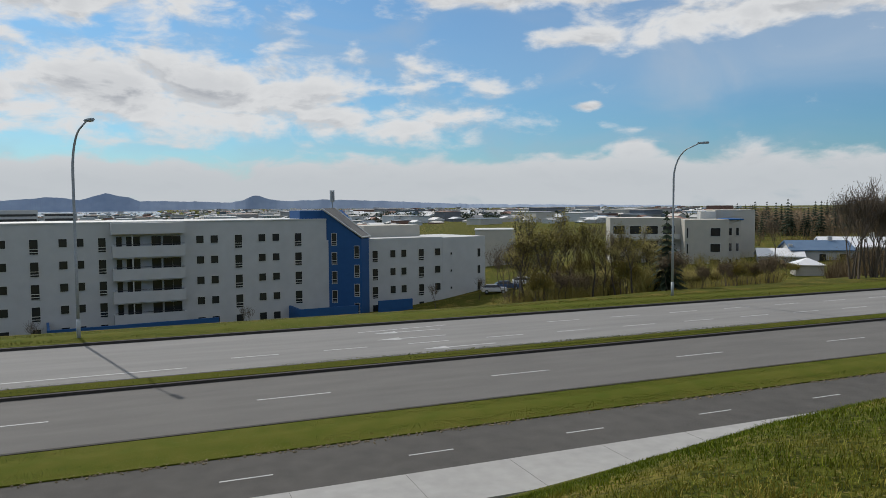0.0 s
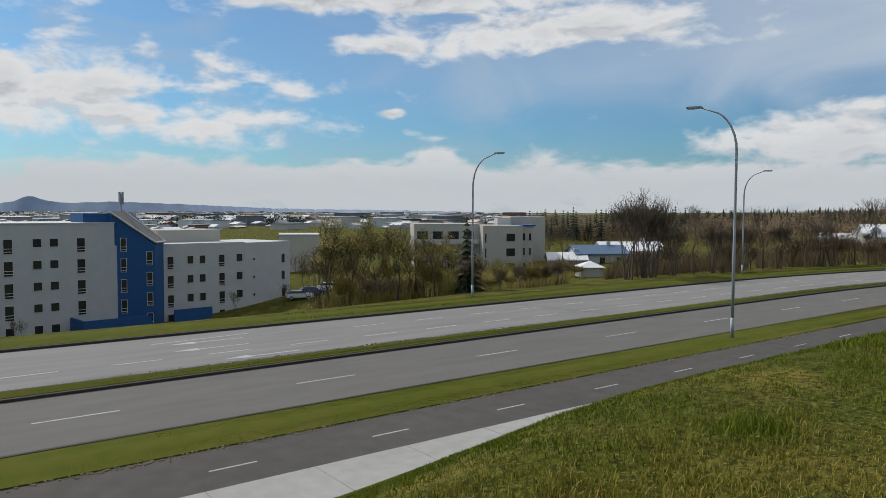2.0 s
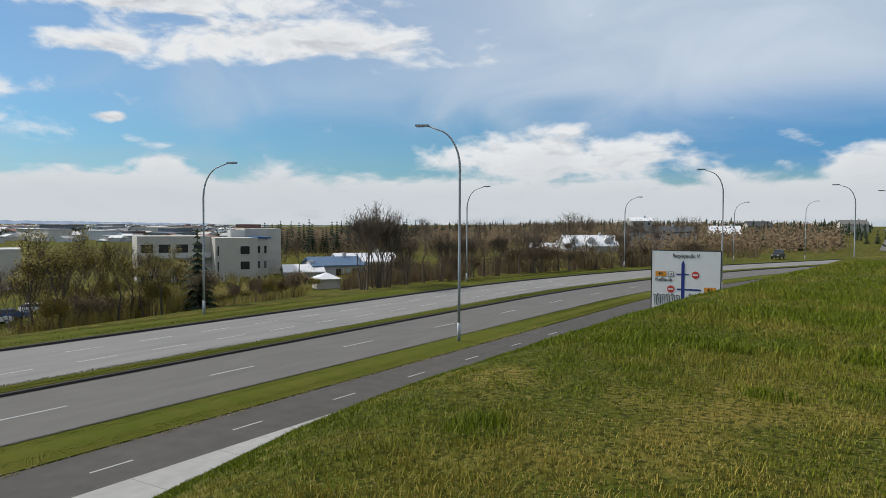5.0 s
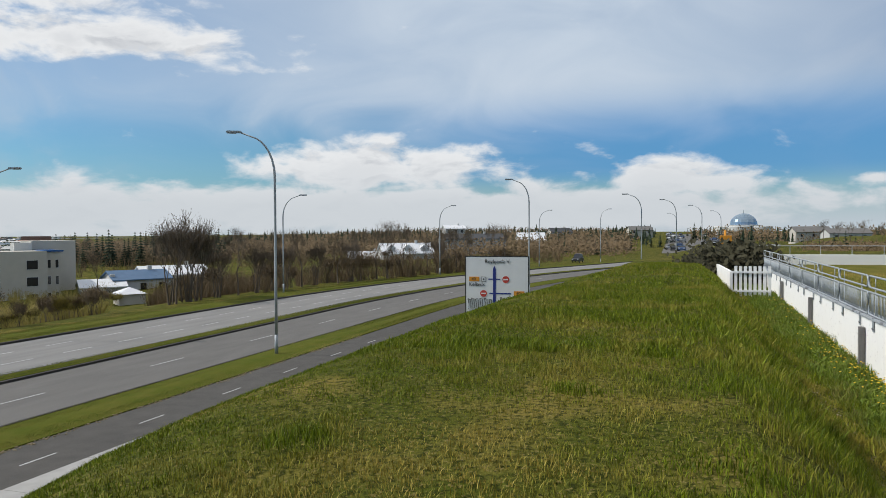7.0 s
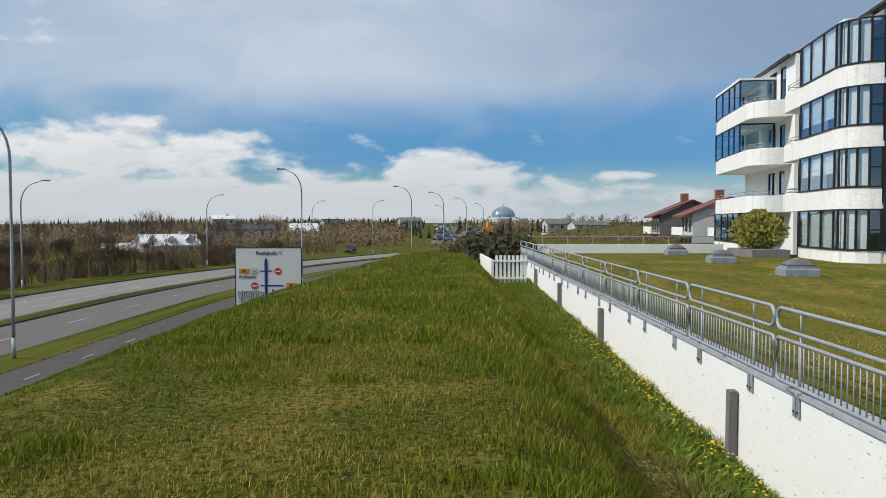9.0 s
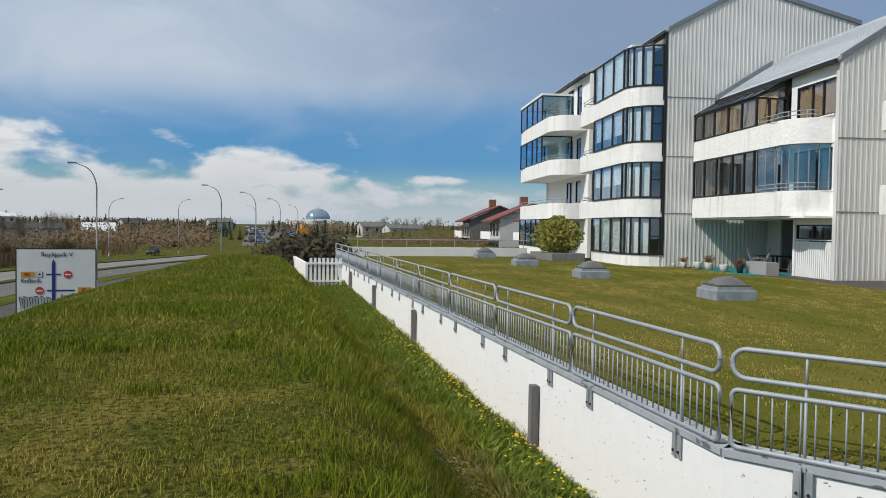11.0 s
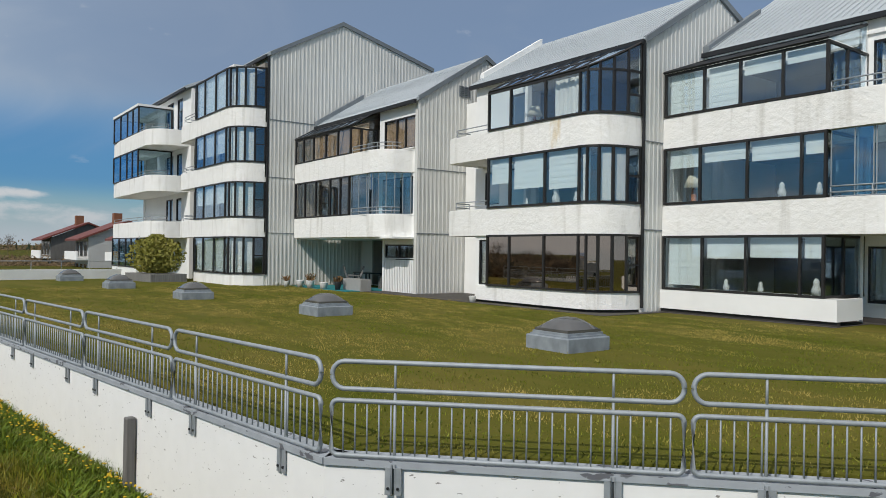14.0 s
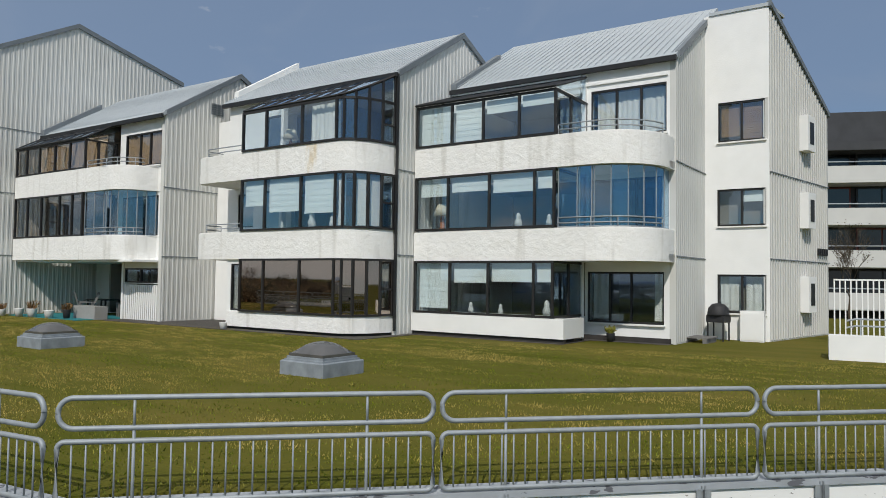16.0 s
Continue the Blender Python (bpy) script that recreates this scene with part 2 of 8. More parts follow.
def pocked_mat(name):
    """White masonry paint with small dark pocks and hairline chips."""
    m = flaked_mat(name, (0.88, 0.88, 0.86), (0.30, 0.29, 0.27), 0.94)
    for n in m.node_tree.nodes:
        if n.type == "TEX_NOISE" and abs(n.inputs["Scale"].default_value - 4.5) < 1e-3:
            n.inputs["Scale"].default_value, n.inputs["Detail"].default_value = 16.0, 4
        if n.type == "MAP_RANGE":
            n.inputs[1].default_value, n.inputs[2].default_value = 0.685, 0.70
        if n.type == "MAPPING":
            n.inputs["Scale"].default_value = (0.8, 0.8, 1.7)
    return m


M_POCKED = pocked_mat("pocked_white_paint")
M_COPE = flaked_mat("flaking_grey_paint", (0.40, 0.43, 0.46), (0.13, 0.135, 0.15))
M_ROOM = mat("room_wall", (0.28, 0.26, 0.23), (0.20, 0.19, 0.17), 0.9, 1.0)
M_BLIND = mat("pale_blind", (0.84, 0.87, 0.85), (0.78, 0.82, 0.80), 0.9, 1.0)
M_CURTAIN = mat("net_curtain", (0.84, 0.83, 0.79), (0.66, 0.65, 0.61), 0.95, 6.0, stretch=(6, 6, 0.2))
M_TAN = mat("sunlit_tan_interior", (0.66, 0.60, 0.50), (0.50, 0.45, 0.37), 0.95, 6.0, stretch=(6, 6, 0.2))
M_GLASS = glass_mat("window_glass", (0.88, 0.92, 0.92), 0.075)
M_GLASS_TINT = glass_mat("tinted_glass", (0.74, 0.68, 0.60), 0.06)
M_GLASS_BRONZE = glass_mat("bronze_glass", (0.30, 0.22, 0.15), 0.36, (0.92, 0.80, 0.70))
M_GLASS_BLUE = glass_mat("clear_balcony_glass", (0.74, 0.86, 0.90), 0.09)

# ---- mesh helpers ----
def link(name, bm, material, parent=None, label="", smooth=False):
    me = bpy.data.meshes.new(name)
    bmesh.ops.recalc_face_normals(bm, faces=bm.faces)
    bm.to_mesh(me)
    bm.free()
    for m in (material if isinstance(material, (list, tuple)) else [material]):
        me.materials.append(m)
    if smooth:
        for f in me.polygons:
            f.use_smooth = True
    ob = new(name, me)
    ob.parent = parent
    if label:
        ob["label"] = label
    return ob


def part(name, bm, material, parent, label="", smooth=False):
    return link(name, bm, material, parent, label, smooth)


def thing(name, m, label, category, group="", kind=""):
    ob = new(name)
    ob.empty_display_size = 0.3
    ob.matrix_world = m
    return tagged(ob, label, category, group, kind)


def structure(name, bm, material, label, category="", smooth=False, kind="structure"):
    return tagged(link(name, bm, material, None, "", smooth), label, category or name.replace("_", " "), "", kind)


def box(bm, x0, x1, y0, y1, z0, z1, m=None, mi=0):
    vs = [bm.verts.new((x, y, z)) for x in (x0, x1) for y in (y0, y1) for z in (z0, z1)]
    if m is not None:
        for v in vs:
            v.co = m @ v.co
    for q in ((0, 1, 3, 2), (4, 6, 7, 5), (0, 4, 5, 1), (2, 3, 7, 6), (0, 2, 6, 4), (1, 5, 7, 3)):
        f = bm.faces.new([vs[i] for i in q])
        f.material_index = mi
    return vs


def boxes(*args, m=None):
    bm = bmesh.new()
    for a in args:
        box(bm, *a, m=m)
    return bm


def prism(bm, pts, z0, z1, m=None):
    """A solid over the outline pts (x, y), from z0 to z1."""
    lo = [bm.verts.new((x, y, z0)) for x, y in pts]
    hi = [bm.verts.new((x, y, z1)) for x, y in pts]
    if m is not None:
        for v in lo + hi:
            v.co = m @ v.co
    n = len(pts)
    bm.faces.new(lo[::-1])
    bm.faces.new(hi)
    for i in range(n):
        bm.faces.new((lo[i], lo[(i + 1) % n], hi[(i + 1) % n], hi[i]))
    return bm


def tube(bm, pts, r, seg=8, close=False, taper=None):
    """A round bar along pts; taper gives the radius at its end."""
    pts = [Vector(p) for p in pts]
    n = len(pts)
    rings = []
    for i, p in enumerate(pts):
        a = pts[(i - 1) % n] if (close or i) else p
        b = pts[(i + 1) % n] if (close or i < n - 1) else p
        d = (b - a).normalized()
        s = d.cross(Vector((0, 0, 1)))
        s = s.normalized() if s.length > 1e-3 else Vector((1, 0, 0))
        t = s.cross(d)
        rr = r if taper is None else r + (taper - r) * i / max(1, n - 1)
        rings.append([bm.verts.new(p + rr * (math.cos(k * 2 * math.pi / seg) * s + math.sin(k * 2 * math.pi / seg) * t)) for k in range(seg)])
    for i in range(n if close else n - 1):
        A, B = rings[i], rings[(i + 1) % n]
        for k in range(seg):
            bm.faces.new((A[k], A[(k + 1) % seg], B[(k + 1) % seg], B[k]))
    if not close:
        bm.faces.new(rings[0][::-1])
        bm.faces.new(rings[-1])
    return bm


def lathe(bm, prof, seg=16, at=(0, 0, 0)):
    """A turned body from (radius, height) pairs."""
    rings = [[bm.verts.new((at[0] + r * math.cos(2 * math.pi * k / seg), at[1] + r * math.sin(2 * math.pi * k / seg), at[2] + z)) for k in range(seg)] for r, z in prof]
    for A, B in zip(rings, rings[1:]):
        for k in range(seg):
            bm.faces.new((A[k], A[(k + 1) % seg], B[(k + 1) % seg], B[k]))
    bm.faces.new(rings[0][::-1])
    bm.faces.new(rings[-1])
    return bm


def arc(cx, cy, r, a0, a1, n=8):
    return [(cx + r * math.cos(radians(a0 + (a1 - a0) * i / n)), cy + r * math.sin(radians(a0 + (a1 - a0) * i / n))) for i in range(n + 1)]


def sheet(name, xs, ys, height, material, label, category="", mask=None, kind="structure"):
    """A ground surface z = height(x, y) over a grid."""
    bm = bmesh.new()
    g = [[bm.verts.new((x, y, height(x, y))) for y in ys] for x in xs]
    for i in range(len(xs) - 1):
        for j in range(len(ys) - 1):
            if mask and not mask(0.5 * (xs[i] + xs[i + 1]), 0.5 * (ys[j] + ys[j + 1])):
                continue
            bm.faces.new((g[i][j], g[i + 1][j], g[i + 1][j + 1], g[i][j + 1]))
    return structure(name, bm, material, label, category, smooth=True, kind=kind)


def steps(*stops):
    """Grid lines from (start, end, count) stretches."""
    out = []
    for a, b, n in stops:
        out += [a + (b - a) * i / n for i in range(n)]
    return out + [stops[-1][1]]

def sward_mat():
    """Grass land with straw-coloured dead thatch in patches and small near-black flecks."""
    m = mat("sward", (0.058, 0.076, 0.007), (0.092, 0.088, 0.016), 0.95, 1.2, spec=0.05)
    nt = m.node_tree
    N, L = nt.nodes.new, nt.links.new
    p = nt.nodes["Principled BSDF"]
    tc = N("ShaderNodeTexCoord").outputs["Object"]

    def tex(scale, detail):
        n = N("ShaderNodeTexNoise")
        L(tc, n.inputs["Vector"])
        n.inputs["Scale"].default_value, n.inputs["Detail"].default_value = scale, detail
        return n.outputs[0]

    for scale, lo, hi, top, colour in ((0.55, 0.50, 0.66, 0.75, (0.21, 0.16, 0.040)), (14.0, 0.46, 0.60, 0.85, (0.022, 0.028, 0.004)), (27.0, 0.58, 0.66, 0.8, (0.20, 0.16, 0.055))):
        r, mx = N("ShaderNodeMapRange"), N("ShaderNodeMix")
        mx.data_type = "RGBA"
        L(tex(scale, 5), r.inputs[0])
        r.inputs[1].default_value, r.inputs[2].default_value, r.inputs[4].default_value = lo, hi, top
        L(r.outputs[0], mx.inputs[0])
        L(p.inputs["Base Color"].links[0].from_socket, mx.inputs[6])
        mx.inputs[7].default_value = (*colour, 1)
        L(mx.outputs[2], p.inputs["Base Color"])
    b = N("ShaderNodeBump")
    b.inputs["Strength"].default_value, b.inputs["Distance"].default_value = 1.0, 0.03
    L(tex(30.0, 5), b.inputs["Height"])
    L(b.outputs[0], p.inputs["Normal"])
    return m


M_SWARD = sward_mat()

# ---- ground, road ----
def sstep(x, a, b):
    t = min(1.0, max(0.0, (x - a) / (b - a)))
    return t * t * (3 - 2 * t)


def bend(x):
    """Sideways shift of the road, which turns away from the flats."""
    if x < 60:
        return 0.0
    if x < 135:
        return -(x - 60) ** 2 / 380
    if x < 185:
        return -14.8 - 0.39 * (x - 135)
    return -34.3 - 0.2 * (x - 185)


def soft(x, w=0.6):
    return w * math.log1p(math.exp(min(40, x / w)))


def bank_height(x, y):
    """Grass bank between the road and the roof garden."""
    top = EYE - 1.50 - 0.004 * max(0, x - 10) - 0.9 * sstep(x, 34, 66)
    yc = 2.95 + 1.15 * sstep(x, 0, 7) - 0.055 * max(0, x - 17)
    z = top - 0.5 * soft(y - yc, 0.35)
    if y < 0:
        ditch = EYE - 2.95 + 0.004 * x
        toe = EYE - 3.42 + 0.017 * min(40, max(0, x))
        s = sstep(y, -0.42, -2.5)
        z = z + (ditch - z) * s
        z += (toe - ditch) * sstep(y, -2.6, -4.0)
    return z


def land(x, y):
    yr = y - bend(x)
    d = math.hypot(x, y)
    edge = 44.2 + 1.8 * sstep(x, 20, 45)
    if yr > edge:      # falls away to the town
        z = -0.05 - 9.5 * sstep(yr, edge, edge + 38) * (1 - 0.60 * sstep(x, 24, 88) - 0.30 * sstep(x, 85, 150))
        z -= 9.0 * sstep(d, 130, 1500) * (1 - sstep(x / max(d, 1), 0.75, 0.97))
        z += 5.5 * sstep(d, 170, 650) * sstep(x / max(d, 1), 0.74, 0.96)
        return z
    if yr > 14.6:
        return -0.06
    far = EYE - 2.6 + 3.0 * sstep(d, 120, 700)
    near = max(-0.02, bank_height(x, y)) if y > -6 else EYE - 3.4
    k = sstep(x, 52, 75)
    if k > 0 and y < 10:
        near += (far - near) * k * sstep(yr, 14, 2)
    return near - 4.5 * sstep(x, -14, -60) * (1 if yr < 10 else 0)


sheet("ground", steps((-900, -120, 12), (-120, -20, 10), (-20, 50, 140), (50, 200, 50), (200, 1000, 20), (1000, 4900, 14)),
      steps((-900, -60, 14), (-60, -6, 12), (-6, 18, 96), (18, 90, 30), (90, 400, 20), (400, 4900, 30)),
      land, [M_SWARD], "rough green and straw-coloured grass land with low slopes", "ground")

XS = steps((-140, 60, 40), (60, 260, 50), (260, 420, 12))


def strip(name, y0, y1, z, material, label, thick=0.25, crown=0.0):
    """A band along the road between two distances from the camera's line."""
    bm = bmesh.new()
    rows = []
    for x in XS:
        c = bend(x)
        rows.append([bm.verts.new((x, y, zz)) for y, zz in ((y0 + c, z - thick), (y0 + c, z), (0.5 * (y0 + y1) + c, z + crown), (y1 + c, z), (y1 + c, z - thick))])
    for a, b in zip(rows, rows[1:]):
        for k in range(4):
            bm.faces.new((a[k], b[k], b[k + 1], a[k + 1]))
    return structure(name, bm, material, label, name.split("_")[0])


strip("road_near", 23.45, 30.22, 0.0, M_ASPHALT, "grey worn asphalt two-lane carriageway")
strip("road_far", 31.7, 40.9, 0.0, M_ASPHALT_FAR, "pale asphalt carriageway with three lanes")
strip("cycle_path", 17.6, 20.75, 0.02, M_PATH, "dark asphalt cycle path beside the road")
strip("pavement", 15.4, 17.6, 0.05, M_CONC, "pale cast concrete footpath")
strip("verge_near", 20.75, 23.3, 0.06, M_VERGE, "grass verge between road and cycle path", crown=0.06)
strip("median", 30.45, 31.45, 0.13, M_VERGE, "narrow grass median between dark kerbs", crown=0.12)
strip("kerb_median_near", 30.22, 30.45, 0.11, M_KERB, "dark dirty kerb along the median")
strip("kerb_median_far", 31.45, 31.7, 0.12, M_KERB, "dark dirty kerb along the median")
strip("kerb_far", 40.9, 41.15, 0.13, M_KERB, "dark kerb at the road's far edge")
strip("kerb_near", 23.3, 23.45, 0.08, M_KERB, "dark kerb at the road's near edge")
strip("verge_far", 41.15, 44.4, 0.14, M_VERGE, "grass verge beyond the road", crown=0.1)


def dashes(y, x0, length, gap, count, width, label):
    for i in range(count):
        a = x0 + i * (length + gap)
        b = a + length
        bm = bmesh.new()
        prism(bm, [(a, y - width / 2 + bend(a)), (b, y - width / 2 + bend(b)), (b, y + width / 2 + bend(b)), (a, y + width / 2 + bend(a))], 0.002, 0.024 if y < 21 else 0.006)
        tagged(link("lane_marking", bm, M_PAINT), label, "road marking", "painted lane dashes", "structure")


# ---- lawn, retaining wall ----
CORNER = Vector((5.47, -3.85))
DIR2 = Vector((-0.7951, -0.6065))
END1 = 40.6
LENGTH2 = 22.0
P2 = CORNER + DIR2 * LENGTH2
NORM2 = Vector((DIR2.y, -DIR2.x))      # towards the lawn
bm = bmesh.new()
lawn_in = 0.30
q = CORNER + Vector((0.11, -lawn_in))
prism(bm, [(END1 + 4, -3.85 - lawn_in), (q.x, q.y), (P2.x + 0.3, P2.y - 0.3), (P2.x - 3, P2.y - 30), (60, -40), (60, -20), (END1 + 4, -17)], LAWN - 0.4, LAWN)
structure("lawn", bm, M_LAWN, "short mown yellow-green lawn on a garage roof", "lawn")


def wall_run(a, b, name):
    d = (b - a).normalized()
    L_ = (b - a).length
    m = Matrix.Translation((a.x, a.y, 0)) @ Matrix.Rotation(math.atan2(d.y, d.x), 4, "Z")
    side = -1 if name == "wall_long" else 1
    w = boxes((0, L_, *sorted((0.0, side * 0.3)), EYE - 4.2, LAWN - 0.07), m=m)
    structure(name, w, M_POCKED, "white painted concrete retaining wall with faint scuffs", "retaining wall")
    c = boxes((0, L_, *sorted((-side * 0.03, side * 0.26)), LAWN - 0.07, LAWN - 0.01), m=m)
    structure(name.replace("wall", "coping"), c, M_COPE, "flaking grey painted coping on the retaining wall", "coping")


wall_run(CORNER, Vector((END1, -3.85)), "wall_long")
wall_run(CORNER, P2, "wall_short")

# ---- road markings ----
dashes(26.75, -43.5, 2.7, 6.7, 17, 0.10, "worn white lane dash on asphalt")
dashes(34.75, 3.4, 2.2, 2.15, 18, 0.12, "worn white lane dash on pale asphalt")
dashes(37.9, 22.0, 2.2, 2.3, 16, 0.12, "worn white lane dash on pale asphalt")
dashes(19.0, -24.0, 1.35, 3.75, 14, 0.07, "white centre dash on the cycle path")
bm = bmesh.new()
prism(bm, [(-30, 33.05), (1.4, 33.35), (1.4, 33.47), (-30, 33.17)], 0.002, 0.006)
structure("lane_line", bm, M_PAINT, "long worn white line beside the median", "road marking")
bm = bmesh.new()
prism(bm, [(10.6, 38.85), (16.0, 39.3), (16.0, 39.42), (10.6, 38.97)], 0.002, 0.006)
structure("lane_line", bm, M_PAINT, "worn white line on pale asphalt", "road marking")


def arrow(x, y, s=1.0):
    bm = bmesh.new()
    prism(bm, [(x, y - 0.07), (x + 2.6 * s, y - 0.07), (x + 2.6 * s, y + 0.07), (x, y + 0.07)], 0.002, 0.006)
    prism(bm, [(x - 1.3 * s, y + 0.0), (x, y - 0.32), (x, y + 0.32)], 0.002, 0.006)
    tagged(link("arrow_marking", bm, M_PAINT), "white turn arrow painted on the carriageway", "road marking", "painted arrows", "structure")


arrow(12.6, 38.2)
arrow(12.2, 36.3)
arrow(13.6, 33.15)
bm = bmesh.new()
rng = random.Random(4)
for i in range(1500):   # crumbling earth edge between verge and path
    x = rng.uniform(-20, 45)
    y = 20.72 + rng.gauss(0, 0.10) + 0.08 * math.sin(0.9 * x) * math.sin(0.37 * x)
    r = rng.uniform(0.015, 0.06)
    lathe(bm, [(r, 0.0), (r * 0.8, 0.03 + 0.3 * r), (r * 0.3, 0.04 + 0.5 * r)], 5, (x, y + bend(x), 0.0))
structure("earth_edge", bm, M_EARTH, "loose earth and dry grass along the path's edge", "earth", kind="stuff")
bm = bmesh.new()
x = -30.0
while x < 60:
    box(bm, x, x + 0.012, 15.4, 17.58, 0.046, 0.052)
    x += 3.0
structure("pavement_joint", bm, M_ASPHALT, "dark joints across the concrete footpath", "joint")


# ---- street lamps ----
def street_lamp(m, height=11.4, arm=2.1, first=None):
    t = thing("street_lamp", m, "tall galvanised street lamp with a curved arm beside the road", "street lamp", "street lamps")
    bm = tube(bmesh.new(), [(0, 0, 0), (0, 0, 1.2)], 0.10, 10)
    part("base_sleeve", bm, M_GALV, t, smooth=True)
    h0 = height - 2.6
    pts = [(0, 0, 1.1), (0, 0, h0 * 0.5), (0, 0, h0)]
    pts += [(arm * (1 - math.cos(radians(a))) * 0.75, 0, h0 + 2.25 * math.sin(radians(a))) for a in (12, 25, 38, 50, 62, 72)]
    pts.append((arm, 0, height - 0.12))
    part("pole", tube(bmesh.new(), pts, 0.085, 10, taper=0.04), M_GALV, t, smooth=True)
    hd = bmesh.new()
    box(hd, arm - 0.1, arm + 0.75, -0.13, 0.13, height - 0.17, height - 0.04)
    bmesh.ops.bevel(hd, geom=hd.edges[:], offset=0.04, segments=2, affect="EDGES")
    head = part("lamp_head", hd, M_GALV, t)
    part("lens", boxes((arm + 0.2, arm + 0.68, -0.1, 0.1, height - 0.19, height - 0.165)), M_PAINT, head)
    return t


lamp = street_lamp(pose(-3.5, 42.3, 0, 0, 0, -66))
for x, y, a in ((36.0, 43.75, -75), (73.5, 43.4, -80), (112.5, 37.6, -95), (145, 27.5, -105)):
    copy_thing(lamp, pose(x, y, 0, 0, 0, a))
near = street_lamp(pose(36.58, 22.1, 0, 0, 0, 118), height=12.8, arm=1.9)
for x, y, a in ((78.5, 16.0, 115), (105, 5.6, 100), (125, 1.2, 95), (155, -3.4, 95), (200, -9, 95), (172, 18.3, -100), (220, 2, 95)):
    z = land(x, y)
    copy_thing(near, pose(x, y, max(-0.5, z - 4.5 if x > 100 else 0.0), 0, 0, a))

# ---- direction sign ----
M_SIGN = mat("sign_face", (0.66, 0.67, 0.67), (0.58, 0.59, 0.60), 0.5, 2.0)
M_BLUE = mat("sign_blue", (0.012, 0.022, 0.16), (0.015, 0.03, 0.19), 0.5, 3)
M_RED = mat("sign_red", (0.48, 0.05, 0.03), (0.40, 0.04, 0.03), 0.5, 3)
M_ORANGE = mat("sign_orange", (0.60, 0.25, 0.02), (0.52, 0.21, 0.02), 0.5, 3)
M_BLACK = mat("black_paint", (0.015, 0.015, 0.016), (0.02, 0.02, 0.022), 0.5, 3)
SIGN_W, SIGN_H = 3.02, 3.3


def words(text, x, z, size, parent, material):
    cu = bpy.data.curves.new("writing", "FONT")
    cu.body, cu.size, cu.extrude = text, size, 0.004
    ob = new("writing", cu)
    dg = bpy.context.evaluated_depsgraph_get()
    me = bpy.data.meshes.new_from_object(ob.evaluated_get(dg))
    bpy.data.objects.remove(ob)
    me.materials.clear()
    me.materials.append(material)
    o = new("lettering", me)
    o.parent = parent
    o.matrix_basis = pose(x, -0.045, z, 90, 0, 0)
    return o


